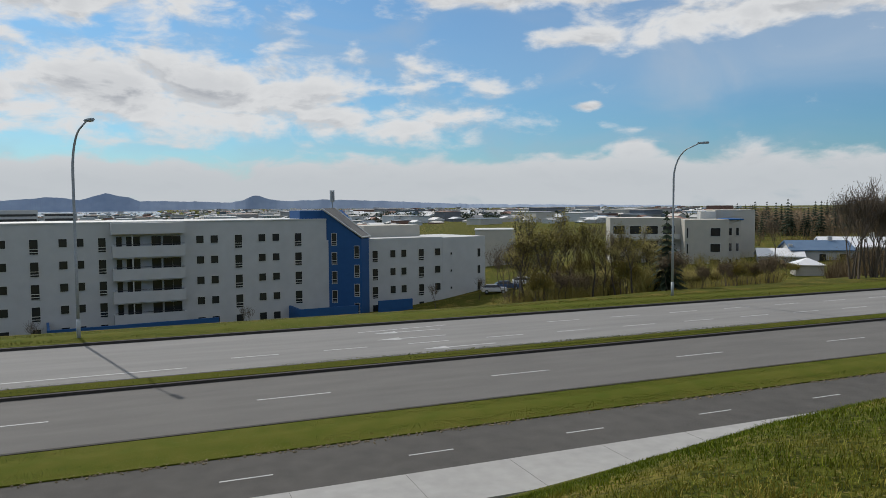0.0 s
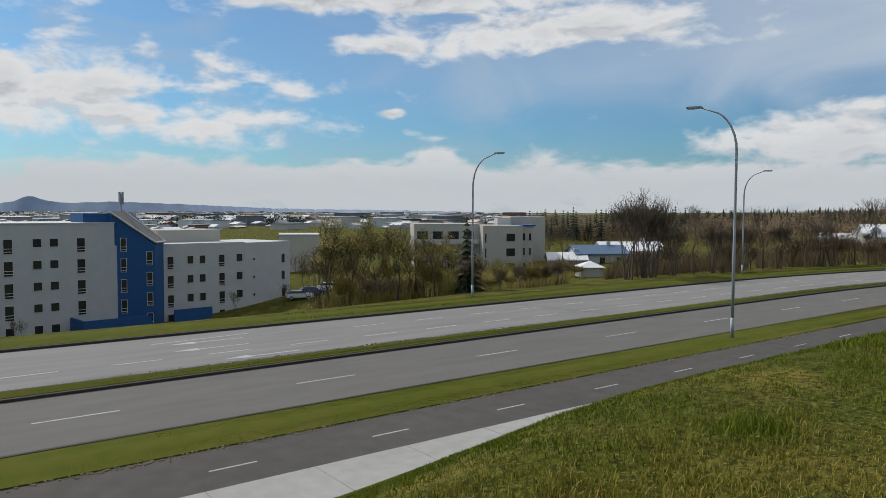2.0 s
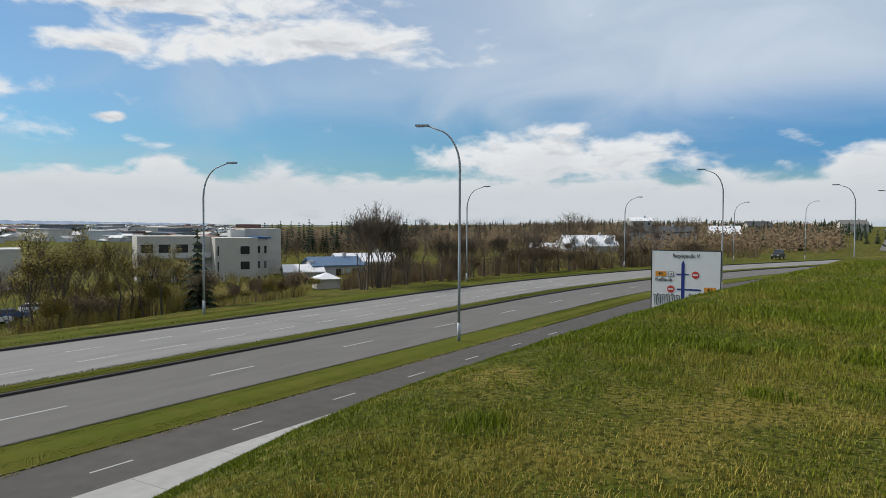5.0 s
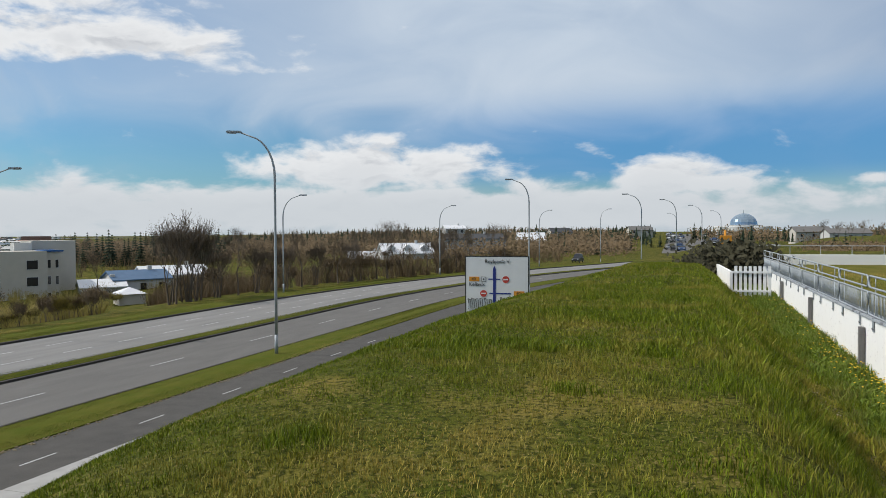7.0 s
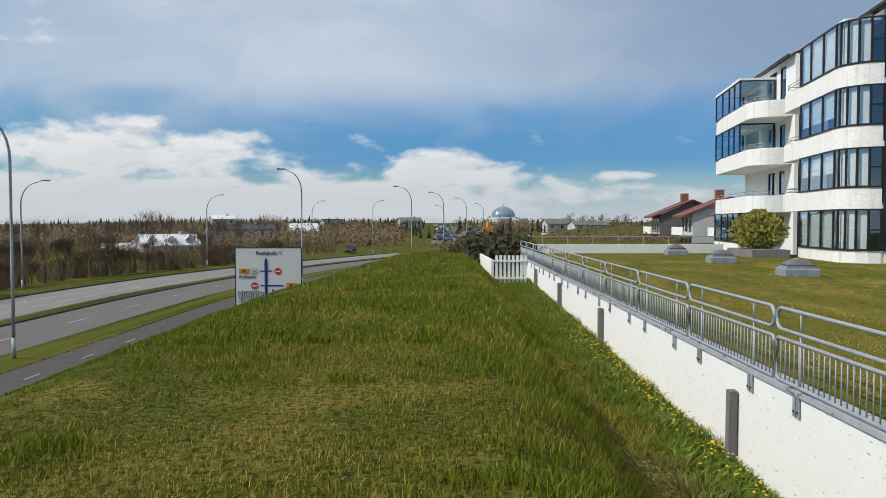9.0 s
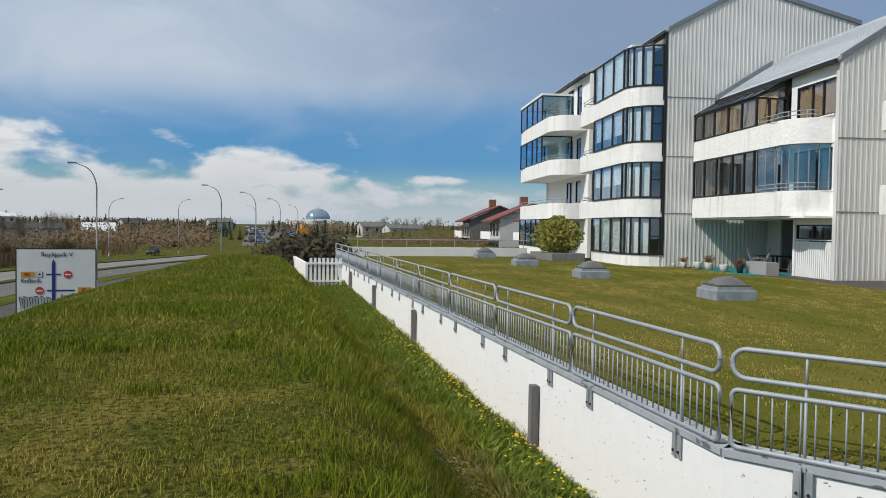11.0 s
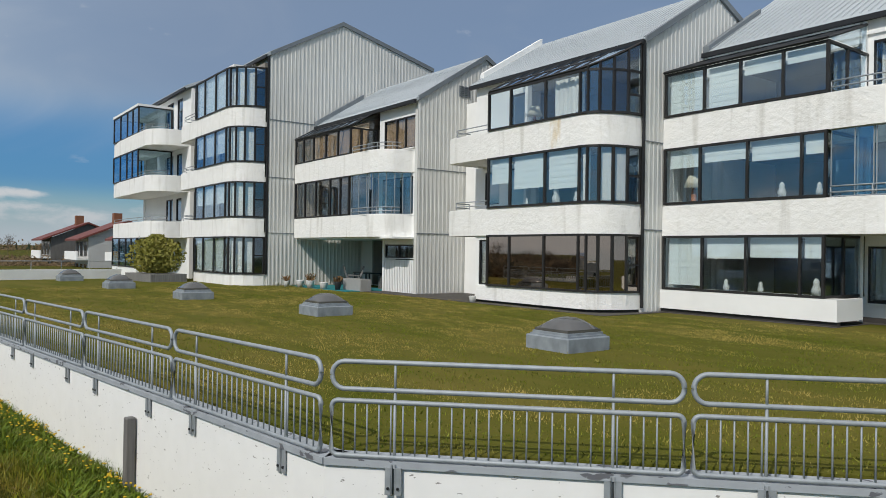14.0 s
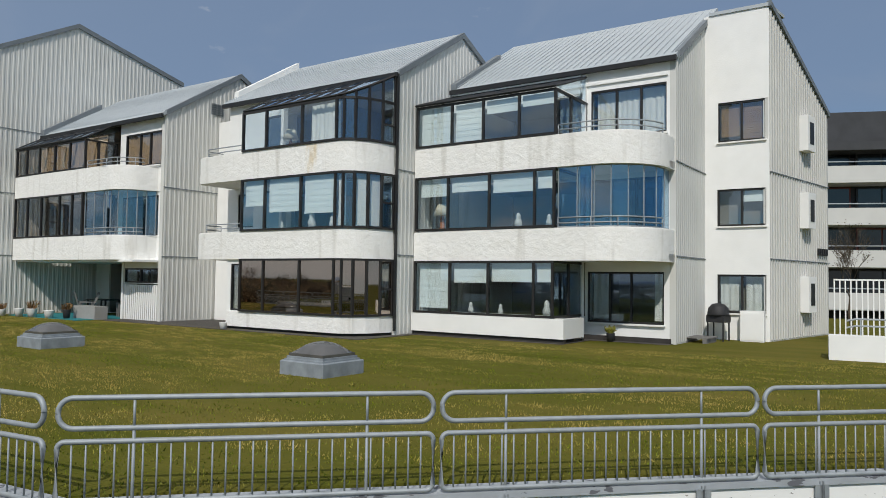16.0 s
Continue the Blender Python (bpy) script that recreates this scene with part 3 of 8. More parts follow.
def direction_sign():
    # local x to the right as read, y into the board, z up
    t = thing("direction_sign", pose(34, 8.5, EYE - 1.19 - SIGN_H, 0, 0, -88), "white road direction sign with blue route lines on a grass bank", "road sign")
    bm = boxes((-SIGN_W / 2, SIGN_W / 2, -0.03, 0.02, 0, SIGN_H))
    board = part("board", bm, M_SIGN, t, "white sign board, scuffed")
    part("rim", boxes((-SIGN_W / 2 - 0.03, SIGN_W / 2 + 0.03, -0.035, 0.025, SIGN_H, SIGN_H + 0.04), (-SIGN_W / 2 - 0.04, -SIGN_W / 2, -0.035, 0.025, 0, SIGN_H),
                      (SIGN_W / 2, SIGN_W / 2 + 0.04, -0.035, 0.025, 0, SIGN_H)), M_BLACK, t)
    for x in (-1.1, 1.1):
        part("post", tube(bmesh.new(), [(x, 0.08, -4.6), (x, 0.08, SIGN_H)], 0.05, 8), M_GALV, t)
    X = lambda px: (px - 240) / 320 * SIGN_W
    Z = lambda py: SIGN_H - (py - 78) / 106.0
    # route lines
    part("route_line", boxes((X(221), X(236), -0.042, -0.03, 0.2, Z(140))), M_BLUE, board)
    bm = bmesh.new()
    a = [bm.verts.new((x, y, z)) for y in (-0.042, -0.03) for x, z in ((X(221), Z(140)), (X(236), Z(140)), (X(228.5), Z(122)))]
    bm.faces.new(a[:3])
    bm.faces.new(a[3:][::-1])
    part("route_tip", bm, M_BLUE, board)
    part("route_arm", boxes((X(198), X(258), -0.0415, -0.031, Z(194), Z(188))), M_BLUE, board)
    part("route_arm", boxes((X(202), X(314), -0.0415, -0.031, Z(267), Z(260))), M_BLUE, board)
    for px, py in ((287, 192), (172, 264)):
        bm = bmesh.new()
        tube(bm, [(X(px), -0.045, Z(py)), (X(px), -0.031, Z(py))], 0.165, 24)
        d = part("no_entry_disc", bm, M_RED, board, "red no-entry disc")
        part("disc_bar", boxes((X(px) - 0.115, X(px) + 0.115, -0.049, -0.044, Z(py) - 0.03, Z(py) + 0.03)), M_SIGN, d)
    for x0, x1, py in ((97, 150, 191), (328, 382, 262)):
        pl = part("route_plate", boxes((X(x0), X(x1), -0.044, -0.031, Z(py + 12), Z(py - 12))), M_ORANGE, board, "orange route number plate")
        w = words("40", X(x0) + 0.12, Z(py + 7), 0.21, pl, M_BLACK)
    part("cross_plate", boxes((X(160), X(185), -0.043, -0.031, Z(204), Z(179))), M_BLACK, board)
    part("cross_field", boxes((X(162), X(183), -0.046, -0.042, Z(202), Z(181))), M_SIGN, board)
    part("cross_mark", boxes((X(167), X(178), -0.05, -0.045, Z(193), Z(189)), (X(171), X(174), -0.05, -0.045, Z(197), Z(185))), M_BLACK, board)
    words("Reykjavík V", X(178), Z(110), 0.262, board, M_BLACK)
    words("Keflavík", X(96), Z(226), 0.245, board, M_BLACK)
    words("Re", X(256), Z(299), 0.245, board, M_BLACK)
    # scrawled paint strokes at the foot
    bm = bmesh.new()
    rr = random.Random(2)
    for px, py in ((90, 292), (108, 288), (130, 293), (152, 290), (176, 288), (200, 292)):
        x = X(px)
        tube(bm, [(x, -0.045, Z(py)), (x + 0.05, -0.045, Z(py + 28)), (x + 0.03, -0.045, Z(py + 56))], 0.012, 4)
        tube(bm, [(x, -0.045, Z(py)), (x + 0.13, -0.045, Z(py + rr.uniform(-3, 6)))], 0.012, 4)
        tube(bm, [(x + 0.13, -0.045, Z(py + 4)), (x + 0.15, -0.045, Z(py + 50))], 0.012, 4)
    part("scrawl", bm, M_BLACK, board, "dark scrawled paint strokes")


direction_sign()

# ---- railing ----
PANEL, SHORT, GAP = 3.10, 3.06, 0.075   # panel lengths on the long and the short wall


def rounded_loop(x0, x1, z0, z1, r, n=6):
    pts = []
    for cx, cz, a in ((x1 - r, z1 - r, 0), (x0 + r, z1 - r, 90), (x0 + r, z0 + r, 180), (x1 - r, z0 + r, 270)):
        pts += [(cx + r * math.cos(radians(a + 90 * i / n)), 0, cz + r * math.sin(radians(a + 90 * i / n))) for i in range(n + 1)]
    return pts


def railing(m):
    t = thing("railing_panel", m, "galvanised tubular railing panel with vertical bars on a white wall", "railing", "railing panels")
    bm = tube(bmesh.new(), rounded_loop(0, PANEL, 0.02, 0.51, 0.06), 0.023, 8, close=True)
    part("lower_frame", bm, M_GALV, t, smooth=True)
    bm = tube(bmesh.new(), rounded_loop(0, PANEL, 0.615, 0.862, 0.12), 0.023, 8, close=True)
    part("top_rail", bm, M_GALV, t, smooth=True)
    bar_me = None
    n = 28
    for i in range(1, n):
        x = PANEL * i / n
        if bar_me is None:
            ob = part("bar", tube(bmesh.new(), [(0, 0, 0.02), (0, 0, 0.51)], 0.0085, 5), M_GALV, t, smooth=True)
            bar_me = ob.data
        else:
            ob = new("bar", bar_me)
            ob.parent = t
        ob.location.x = x
    for x in (PANEL * 0.19, PANEL * 0.81):
        part("post", tube(bmesh.new(), [(x, 0, -0.30), (x, 0, 0.62)], 0.014, 8), M_GALV, t, smooth=True)
        part("post_stub", tube(bmesh.new(), [(x, 0, 0.60), (x, 0, 0.862)], 0.012, 6), M_GALV, t, smooth=True)
        br = part("bracket", boxes((x - 0.075, x - 0.018, 0.035, 0.047, -0.30, -0.06), (x + 0.018, x + 0.075, 0.035, 0.047, -0.30, -0.06),
                                   (x - 0.022, x - 0.012, -0.02, 0.047, -0.30, -0.03), (x + 0.012, x + 0.022, -0.02, 0.047, -0.30, -0.03)), M_GALV, t)
        for dx in (-0.045, 0.045):
            part("bolt", tube(bmesh.new(), [(x + dx, 0.046, -0.24), (x + dx, 0.062, -0.24)], 0.013, 6), M_FLASH, br)
    return t


# long side, away from the corner; brackets face the bank
first = railing(pose(CORNER.x + 0.10, CORNER.y - 0.02, LAWN))
for i in range(1, 11):
    copy_thing(first, pose(CORNER.x + 0.10 + i * (PANEL + GAP), CORNER.y - 0.02, LAWN))
turn2 = math.degrees(math.atan2(DIR2.y, DIR2.x)) + 180
for i in range(6):
    p = CORNER + DIR2 * (0.06 + SHORT + i * (SHORT + GAP))
    m = pose(p.x, p.y, LAWN, 0, 0, turn2) @ Matrix.Diagonal((SHORT / PANEL, 1, 1, 1))
    copy_thing(first, m).matrix_basis = m

# ---- flats beside the roof garden ----
TILT = -7.5
FLATS = pose(0, 0, EYE, 0, 0, TILT)   # x along the front, y towards the road, heights from eye level
BASE = -1.86
BANDS = [(0.60, 1.58), (3.40, 4.38), (6.20, 7.17)]   # white balcony fronts, storey by storey


def uvbox(bm, u0, u1, v0, v1, z0, z1):
    """A box by its stretch along the front, depth from the road and height."""
    return box(bm, u0, u1, -v1, -v0, z0, z1)


def beam(bm, p, q, w, z0, z1):
    """An upright slab of thickness w over the plan line p-q (u, v)."""
    a, b = Vector((p[0], -p[1], 0)), Vector((q[0], -q[1], 0))
    d = b - a
    m = Matrix.Translation(a) @ Matrix.Rotation(math.atan2(d.y, d.x), 4, "Z")
    return box(bm, 0, d.length, -w / 2, w / 2, z0, z1, m=m)


def opened_wall(bm, u0, u1, v, z0, z1, holes, thick=0.22):
    """Wall facing the road with rectangular openings (u0, u1, z0, z1)."""
    cuts = sorted({u0, u1, *[h for o in holes for h in o[:2] if u0 < h < u1]})
    for a, b in zip(cuts, cuts[1:]):
        z = z0
        for o in sorted([o for o in holes if o[0] <= a + 1e-6 and o[1] >= b - 1e-6], key=lambda o: o[2]):
            if o[2] > z:
                uvbox(bm, a, b, v, v + thick, z, o[2])
            z = o[3]
        if z < z1:
            uvbox(bm, a, b, v, v + thick, z, z1)


def glazing(name, parent, path, z0, z1, glass, label="", rail=None, fw=0.07, fd=0.09, frame=None, top_slope=None):
    """Windows in a row along the plan path; a mullion at every point, a pane between."""
    w = new(name)
    w.parent = parent
    if label:
        w["label"] = label
    fm = frame or M_FRAME
    bm = bmesh.new()
    for p, q in zip(path, path[1:]):
        beam(bm, p, q, fd, z0, z0 + fw)
        beam(bm, p, q, fd, z1 - fw, z1)
        if rail:
            beam(bm, p, q, fd, rail - 0.025, rail + 0.025)
    for p in path:
        uvbox(bm, p[0] - fw / 2, p[0] + fw / 2, p[1] - fd / 2 - 0.004, p[1] + fd / 2 + 0.004, z0 + 0.001, z1 - 0.001)
    part("frame", bm, fm, w)
    for p, q in zip(path, path[1:]):
        bm = bmesh.new()
        beam(bm, p, q, 0.012, z0 + fw, z1 - fw)
        ob = part("pane", bm, glass, w)
        ob.visible_shadow = False
    return w


def line(u0, u1, v, n=None, at=()):
    us = [u0, *at, u1]
    return [(u, v) for u in us]


def balcony_front(parent, path, z0, z1, inner, thick=0.16, label="rough-cast white balcony front", material=None):
    """A solid parapet along the plan path with a floor slab reaching back to depth inner."""
    bm = bmesh.new()
    n = len(path)
    off = []
    for i, p in enumerate(path):
        a, b = Vector(path[max(0, i - 1)]), Vector(path[min(n - 1, i + 1)])
        d = (b - a).normalized()
        nn = Vector((-d.y, d.x))
        if nn.y < 0 and abs(nn.y) > abs(nn.x):
            nn = -nn
        elif abs(nn.x) >= abs(nn.y):
            mid = sum((Vector(x) for x in path), Vector((0, 0))) / n
            if nn.dot(mid - Vector(p)) < 0:
                nn = -nn
        off.append(Vector(p) + nn * thick)
    outline = [(p[0], -p[1]) for p in path] + [(p.x, -p.y) for p in reversed(off)]
    prism(bm, outline, z0, z1)
    bmesh.ops.bevel(bm, geom=[e for e in bm.edges if abs(e.verts[0].co.z - e.verts[1].co.z) < 1e-4 and e.verts[0].co.z > z1 - 0.01], offset=0.03, segments=2, affect="EDGES")
    ob = part("balcony_front", bm, material or M_WHITE, parent, label, smooth=True)
    ob.data.set_sharp_from_angle(angle=radians(32))
    bm = bmesh.new()
    slab = [(p[0], -p[1] - 0.02) for p in path[1:-1]]
    pts = [(path[0][0], -path[0][1] - 0.01), *slab, (path[-1][0], -path[-1][1] - 0.01), (path[-1][0], -inner), (path[0][0], -inner)]
    prism(bm, pts, z0 + 0.02, z0 + 0.24)
    part("floor_slab", bm, M_WHITE, parent)


def handrail(parent, path, z, label="galvanised balcony handrail"):
    bm = bmesh.new()
    for dz in (0.14, 0.30):
        tube(bm, [(u, -v, z + dz) for u, v in path], 0.022, 6)
    for i in range(0, len(path), 2):
        u, v = path[i]
        tube(bm, [(u, -v, z - 0.02), (u, -v, z + 0.3)], 0.016, 6)
    part("handrail", bm, M_GALV, parent, label, smooth=True)


def roofline(prof, v):
    for (v0, z0), (v1, z1) in zip(prof, prof[1:]):
        if v0 <= v <= v1:
            return z0 + (z1 - z0) * (v - v0) / (v1 - v0)
    return prof[-1][1]


def gable(parent, u, prof, joints, v_from=None, v_to=None, z_low=BASE):
    """Corrugated side wall at u under the roof profile [(v, z)...], ribs facing -u."""
    v0, v1 = v_from or prof[0][0], v_to or prof[-1][0]
    pts = [(v0, roofline(prof, v0)), *[p for p in prof if v0 < p[0] < v1], (v1, roofline(prof, v1))]
    bm = bmesh.new()
    outline = [(v0, z_low)] + pts + [(v1, z_low)]
    a = [bm.verts.new((u, -v, z)) for v, z in outline]
    b = [bm.verts.new((u + 0.2, -v, z)) for v, z in outline]
    bm.faces.new(a)
    bm.faces.new(b[::-1])
    for i in range(len(a)):
        j = (i + 1) % len(a)
        bm.faces.new((a[i], a[j], b[j], b[i]))
    wall = part("gable_wall", bm, M_CLAD, parent, "grey-white corrugated metal cladding")
    bm = bmesh.new()
    v = v0 + 0.06
    while v < v1 - 0.1:
        z1 = min(roofline(prof, v), roofline(prof, v + 0.1)) - 0.02
        vs = [(u, v), (u - 0.017, v + 0.025), (u - 0.017, v + 0.085), (u, v + 0.11)]
        lo = [bm.verts.new((a_, -b_, z_low + 0.05)) for a_, b_ in vs]
        hi = [bm.verts.new((a_, -b_, z1)) for a_, b_ in vs]
        for k in range(3):
            bm.faces.new((lo[k], lo[k + 1], hi[k + 1], hi[k]))
        v += 0.215
    part("ribs", bm, M_CLAD, wall)
    bm = bmesh.new()
    for z in joints:
        uvbox(bm, u - 0.035, u + 0.01, v0, v1, z - 0.016, z + 0.016)
    part("flashing", bm, M_TRIM, wall)
    bm = bmesh.new()   # verge trim along the roof edge
    for (va, za), (vb, zb) in zip(pts, pts[1:]):
        q = [(va, za - 0.02), (vb, zb - 0.02), (vb, zb + 0.2), (va, za + 0.2)]
        f0 = [bm.verts.new((u - 0.09, -x, z)) for x, z in q]
        f1 = [bm.verts.new((u + 0.05, -x, z)) for x, z in q]
        bm.faces.new(f0)
        bm.faces.new(f1[::-1])
        for k in range(4):
            bm.faces.new((f0[k], f0[(k + 1) % 4], f1[(k + 1) % 4], f1[k]))
    part("verge_trim", bm, M_TRIM, wall)


def roof(parent, u0, u1, prof, over=0.18):
    bm = bmesh.new()
    for (va, za), (vb, zb) in zip(prof, prof[1:]):
        if (va, za) == prof[0]:
            s = (zb - za) / (vb - va)
            va, za = va - over, za - over * s
        q = [(va, za + 0.02), (vb, zb + 0.02), (vb, zb + 0.17), (va, za + 0.17)]
        f0 = [bm.verts.new((u0, -x, z)) for x, z in q]
        f1 = [bm.verts.new((u1, -x, z)) for x, z in q]
        bm.faces.new(f0)
        bm.faces.new(f1[::-1])
        for k in range(4):
            bm.faces.new((f0[k], f0[(k + 1) % 4], f1[(k + 1) % 4], f1[k]))
    r = part("roof", bm, M_ROOF, parent, "blue-grey profiled sheet roof")
    bm = bmesh.new()   # raised ribs of the sheets
    u = u0 + 0.15
    while u < u1 - 0.1:
        for (va, za), (vb, zb) in zip(prof[:2], prof[1:2]):
            q = [(va - 0.1, za + 0.155), (vb, zb + 0.165), (vb, zb + 0.180), (va - 0.1, za + 0.170)]
            f0 = [bm.verts.new((u, -x, z)) for x, z in q]
            f1 = [bm.verts.new((u + 0.03, -x, z)) for x, z in q]
            bm.faces.new(f0)
            bm.faces.new(f1[::-1])
            for k in range(4):
                bm.faces.new((f0[k], f0[(k + 1) % 4], f1[(k + 1) % 4], f1[k]))
        u += 0.25
    part("sheet_rib", bm, M_ROOF, r)
    v, z = prof[0]
    bm = bmesh.new()
    uvbox(bm, u0, u1, v - over - 0.06, v - over + 0.06, z - over * 0.6 - 0.02, z - over * 0.6 + 0.13)
    part("gutter", bm, M_FLASH, r, "dark eaves gutter")


def upstand(parent, u0, u1, prof, reach, rise, material, label, back=0.2):
    """A raised strip along a roof's end, following its slope for the given reach."""
    (va, za), (vb, zb) = prof[0], prof[1]
    s = (zb - za) / (vb - va)
    ve = va + reach
    q = [(va - back, za - back * s), (ve, za + reach * s), (ve, za + reach * s + rise), (va - back, za - back * s + rise)]
    bm = bmesh.new()
    f0 = [bm.verts.new((u0, -x, z)) for x, z in q]
    f1 = [bm.verts.new((u1, -x, z)) for x, z in q]
    bm.faces.new(f0)
    bm.faces.new(f1[::-1])
    for k in range(4):
        bm.faces.new((f0[k], f0[(k + 1) % 4], f1[(k + 1) % 4], f1[k]))
    part("roof_upstand", bm, material, parent, label)


def blind_round(parent, path, centre, z0, z1, shrink=0.90):
    """Upright blinds just inside a curved row of panes, one to a pane."""
    cx, cy = centre
    inner = [(cx + (u - cx) * shrink, cy + (v - cy) * shrink) for u, v in path]
    for p, q in zip(inner, inner[1:]):
        bm = bmesh.new()
        beam(bm, p, q, 0.02, z0, z1)
        part("window_blind", bm, M_CURTAIN, parent, "pale upright window blind")


def transom(parent, p, q, z):
    bm = bmesh.new()
    beam(bm, p, q, 0.085, z - 0.03, z + 0.03)
    part("transom", bm, M_FRAME, parent)


def raked_lights(parent, path, z0, vf, zf, vb, zb, glass):
    """Panes over a window row, their heads cut to a glass roof's slope."""
    top = lambda v: zf + (zb - zf) * (v - vf) / (vb - vf)
    w = new("raked_light")
    w.parent = parent
    bm = bmesh.new()
    for p, q in zip(path, path[1:]):
        tube(bm, [(p[0], -p[1], top(p[1])), (q[0], -q[1], top(q[1]))], 0.045, 4)
    for p in path:
        if top(p[1]) - z0 > 0.08:
            uvbox(bm, p[0] - 0.03, p[0] + 0.03, p[1] - 0.04, p[1] + 0.04, z0, top(p[1]))
    part("frame", bm, M_FRAME, w)
    for p, q in zip(path, path[1:]):
        if top(q[1]) - z0 < 0.1:
            continue
        bm = bmesh.new()
        vs = [(p[0], -p[1], z0), (q[0], -q[1], z0), (q[0], -q[1], top(q[1])), (p[0], -p[1], max(z0 + 0.02, top(p[1])))]
        a = [bm.verts.new(v) for v in vs]
        b = [bm.verts.new((v[0] + 0.01, v[1] - 0.01, v[2])) for v in vs]
        bm.faces.new(a)
        bm.faces.new(b[::-1])
        ob = part("pane", bm, glass, w)
        ob.visible_shadow = False
    bm = bmesh.new()   # the roof's rounded end bay
    vs = [(u, -v, top(v) + 0.01) for u, v in path] + [(path[0][0], -vb, zb + 0.01)]
    a = [bm.verts.new(v) for v in vs]
    b = [bm.verts.new((v[0], v[1], v[2] + 0.012)) for v in vs]
    bm.faces.new(a)
    bm.faces.new(b[::-1])
    ob = part("pane", bm, glass, w)
    ob.visible_shadow = False


def rooms(parent, u0, u1, vf, depth, floors, sides=True):
    """Plain rooms behind the glass: floor slabs, back wall, party walls."""
    bm = bmesh.new()
    uvbox(bm, u0 + 0.05, u1 - 0.05, vf + depth, vf + depth + 0.15, BASE + 0.1, floors[-1] + 0.6)
    u = u0 + 3.1
    while u < u1 - 1.5:
        uvbox(bm, u, u + 0.12, vf + 1.6, vf + depth, BASE + 0.1, floors[-1])
        u += 3.3
    part("room_wall", bm, M_ROOM, parent)
    for z in floors:
        bm = bmesh.new()
        uvbox(bm, u0 + 0.06, u1 - 0.06, vf + 0.25, vf + depth, z - 0.12, z + 0.12)
        part("storey_floor", bm, M_ROOM, parent)
    if sides:
        bm = bmesh.new()
        uvbox(bm, u1 - 0.2, u1, vf + 0.3, vf + depth, BASE, floors[-1] + 0.1)
        part("party_wall", bm, M_WHITE, parent)


def blind(parent, u0, u1, v, z0, z1, material=None):
    bm = bmesh.new()
    n = max(2, int((z1 - z0) / 0.09))
    for i in range(n):
        a = z0 + (z1 - z0) * i / n
        uvbox(bm, u0, u1, v + 0.10 + 0.008 * (i % 2), v + 0.12 + 0.008 * (i % 2), a, a + (z1 - z0) / n)
    part("window_blind", bm, material or M_BLIND, parent, "pale drawn window blind")


def curtain(parent, u0, u1, v, z0, z1, material=None):
    bm = bmesh.new()
    n = max(6, int((u1 - u0) / 0.05))
    lo, hi = [], []
    for i in range(n + 1):
        u = u0 + (u1 - u0) * i / n
        dv = 0.03 * math.sin(i * 1.7) + 0.015 * math.sin(i * 0.9)
        lo.append(bm.verts.new((u, -(v + 0.16 + dv), z0)))
        hi.append(bm.verts.new((u, -(v + 0.16 + dv * 0.7), z1)))
    for i in range(n):
        bm.faces.new((lo[i], lo[i + 1], hi[i + 1], hi[i]))
    part("curtain", bm, material or M_CURTAIN, parent, "pleated curtain behind the pane", smooth=True)


def canopy(parent, u0, u1, vf, z0, vb, z1, bays, glass, label="sloping glazed canopy in dark frame", side=True):
    """Sloping glass over the top-floor windows."""
    c = new("glass_canopy")
    c.parent = parent
    c["label"] = label
    bm = bmesh.new()
    for i in range(bays + 1):
        u = u0 + (u1 - u0) * i / bays
        tube(bm, [(u, -vf, z0), (u, -vb, z1)], 0.045, 4)
    for v, z in ((vf, z0), (vb, z1), ((vf + vb) / 2, (z0 + z1) / 2)):
        tube(bm, [(u0, -v, z), (u1, -v, z)], 0.05, 4)
    part("frame", bm, M_FLASH, c)
    for i in range(bays):
        a, b = u0 + (u1 - u0) * i / bays + 0.04, u0 + (u1 - u0) * (i + 1) / bays - 0.04
        bm = bmesh.new()
        lo = [bm.verts.new(x) for x in ((a, -vf, z0), (b, -vf, z0), (b, -vb, z1), (a, -vb, z1))]
        hi = [bm.verts.new(v.co + Vector((0, 0, 0.015))) for v in lo]
        bm.faces.new(lo[::-1])
        bm.faces.new(hi)
        for k in range(4):
            bm.faces.new((lo[k], lo[(k + 1) % 4], hi[(k + 1) % 4], hi[k]))
        ob = part("pane", bm, glass, c)
        ob.visible_shadow = False
    if side:
        bm = bmesh.new()
        vs = [bm.verts.new((u0, -v, z)) for v, z in ((vf, z0), (vb, z0), (vb, z1))]
        v2 = [bm.verts.new((u0 + 0.012, -v, z)) for v, z in ((vf, z0), (vb, z0), (vb, z1))]
        bm.faces.new(vs)
        bm.faces.new(v2[::-1])
        ob = part("pane", bm, glass, c)
        ob.visible_shadow = False


def window(parent, u0, u1, v, z0, z1, mull=(), glass=None, sill=True):
    w = glazing("window", parent, line(u0, u1, v, at=mull), z0, z1, glass or M_GLASS, fw=0.06, fd=0.10)
    if sill:
        bm = bmesh.new()
        uvbox(bm, u0 - 0.04, u1 + 0.04, v - 0.16, v - 0.055, z0 - 0.05, z0 - 0.004)
        part("window_sill", bm, M_WHITE, w)
    return w


def plinth(parent, u0, u1, v0, v1):
    bm = bmesh.new()
    uvbox(bm, u0, u1, v0, v1, BASE - 0.05, BASE + 0.16)
    part("plinth", bm, M_KERB, parent, "dark concrete plinth")


BL = "white and grey corrugated-clad block of flats with rounded balconies"

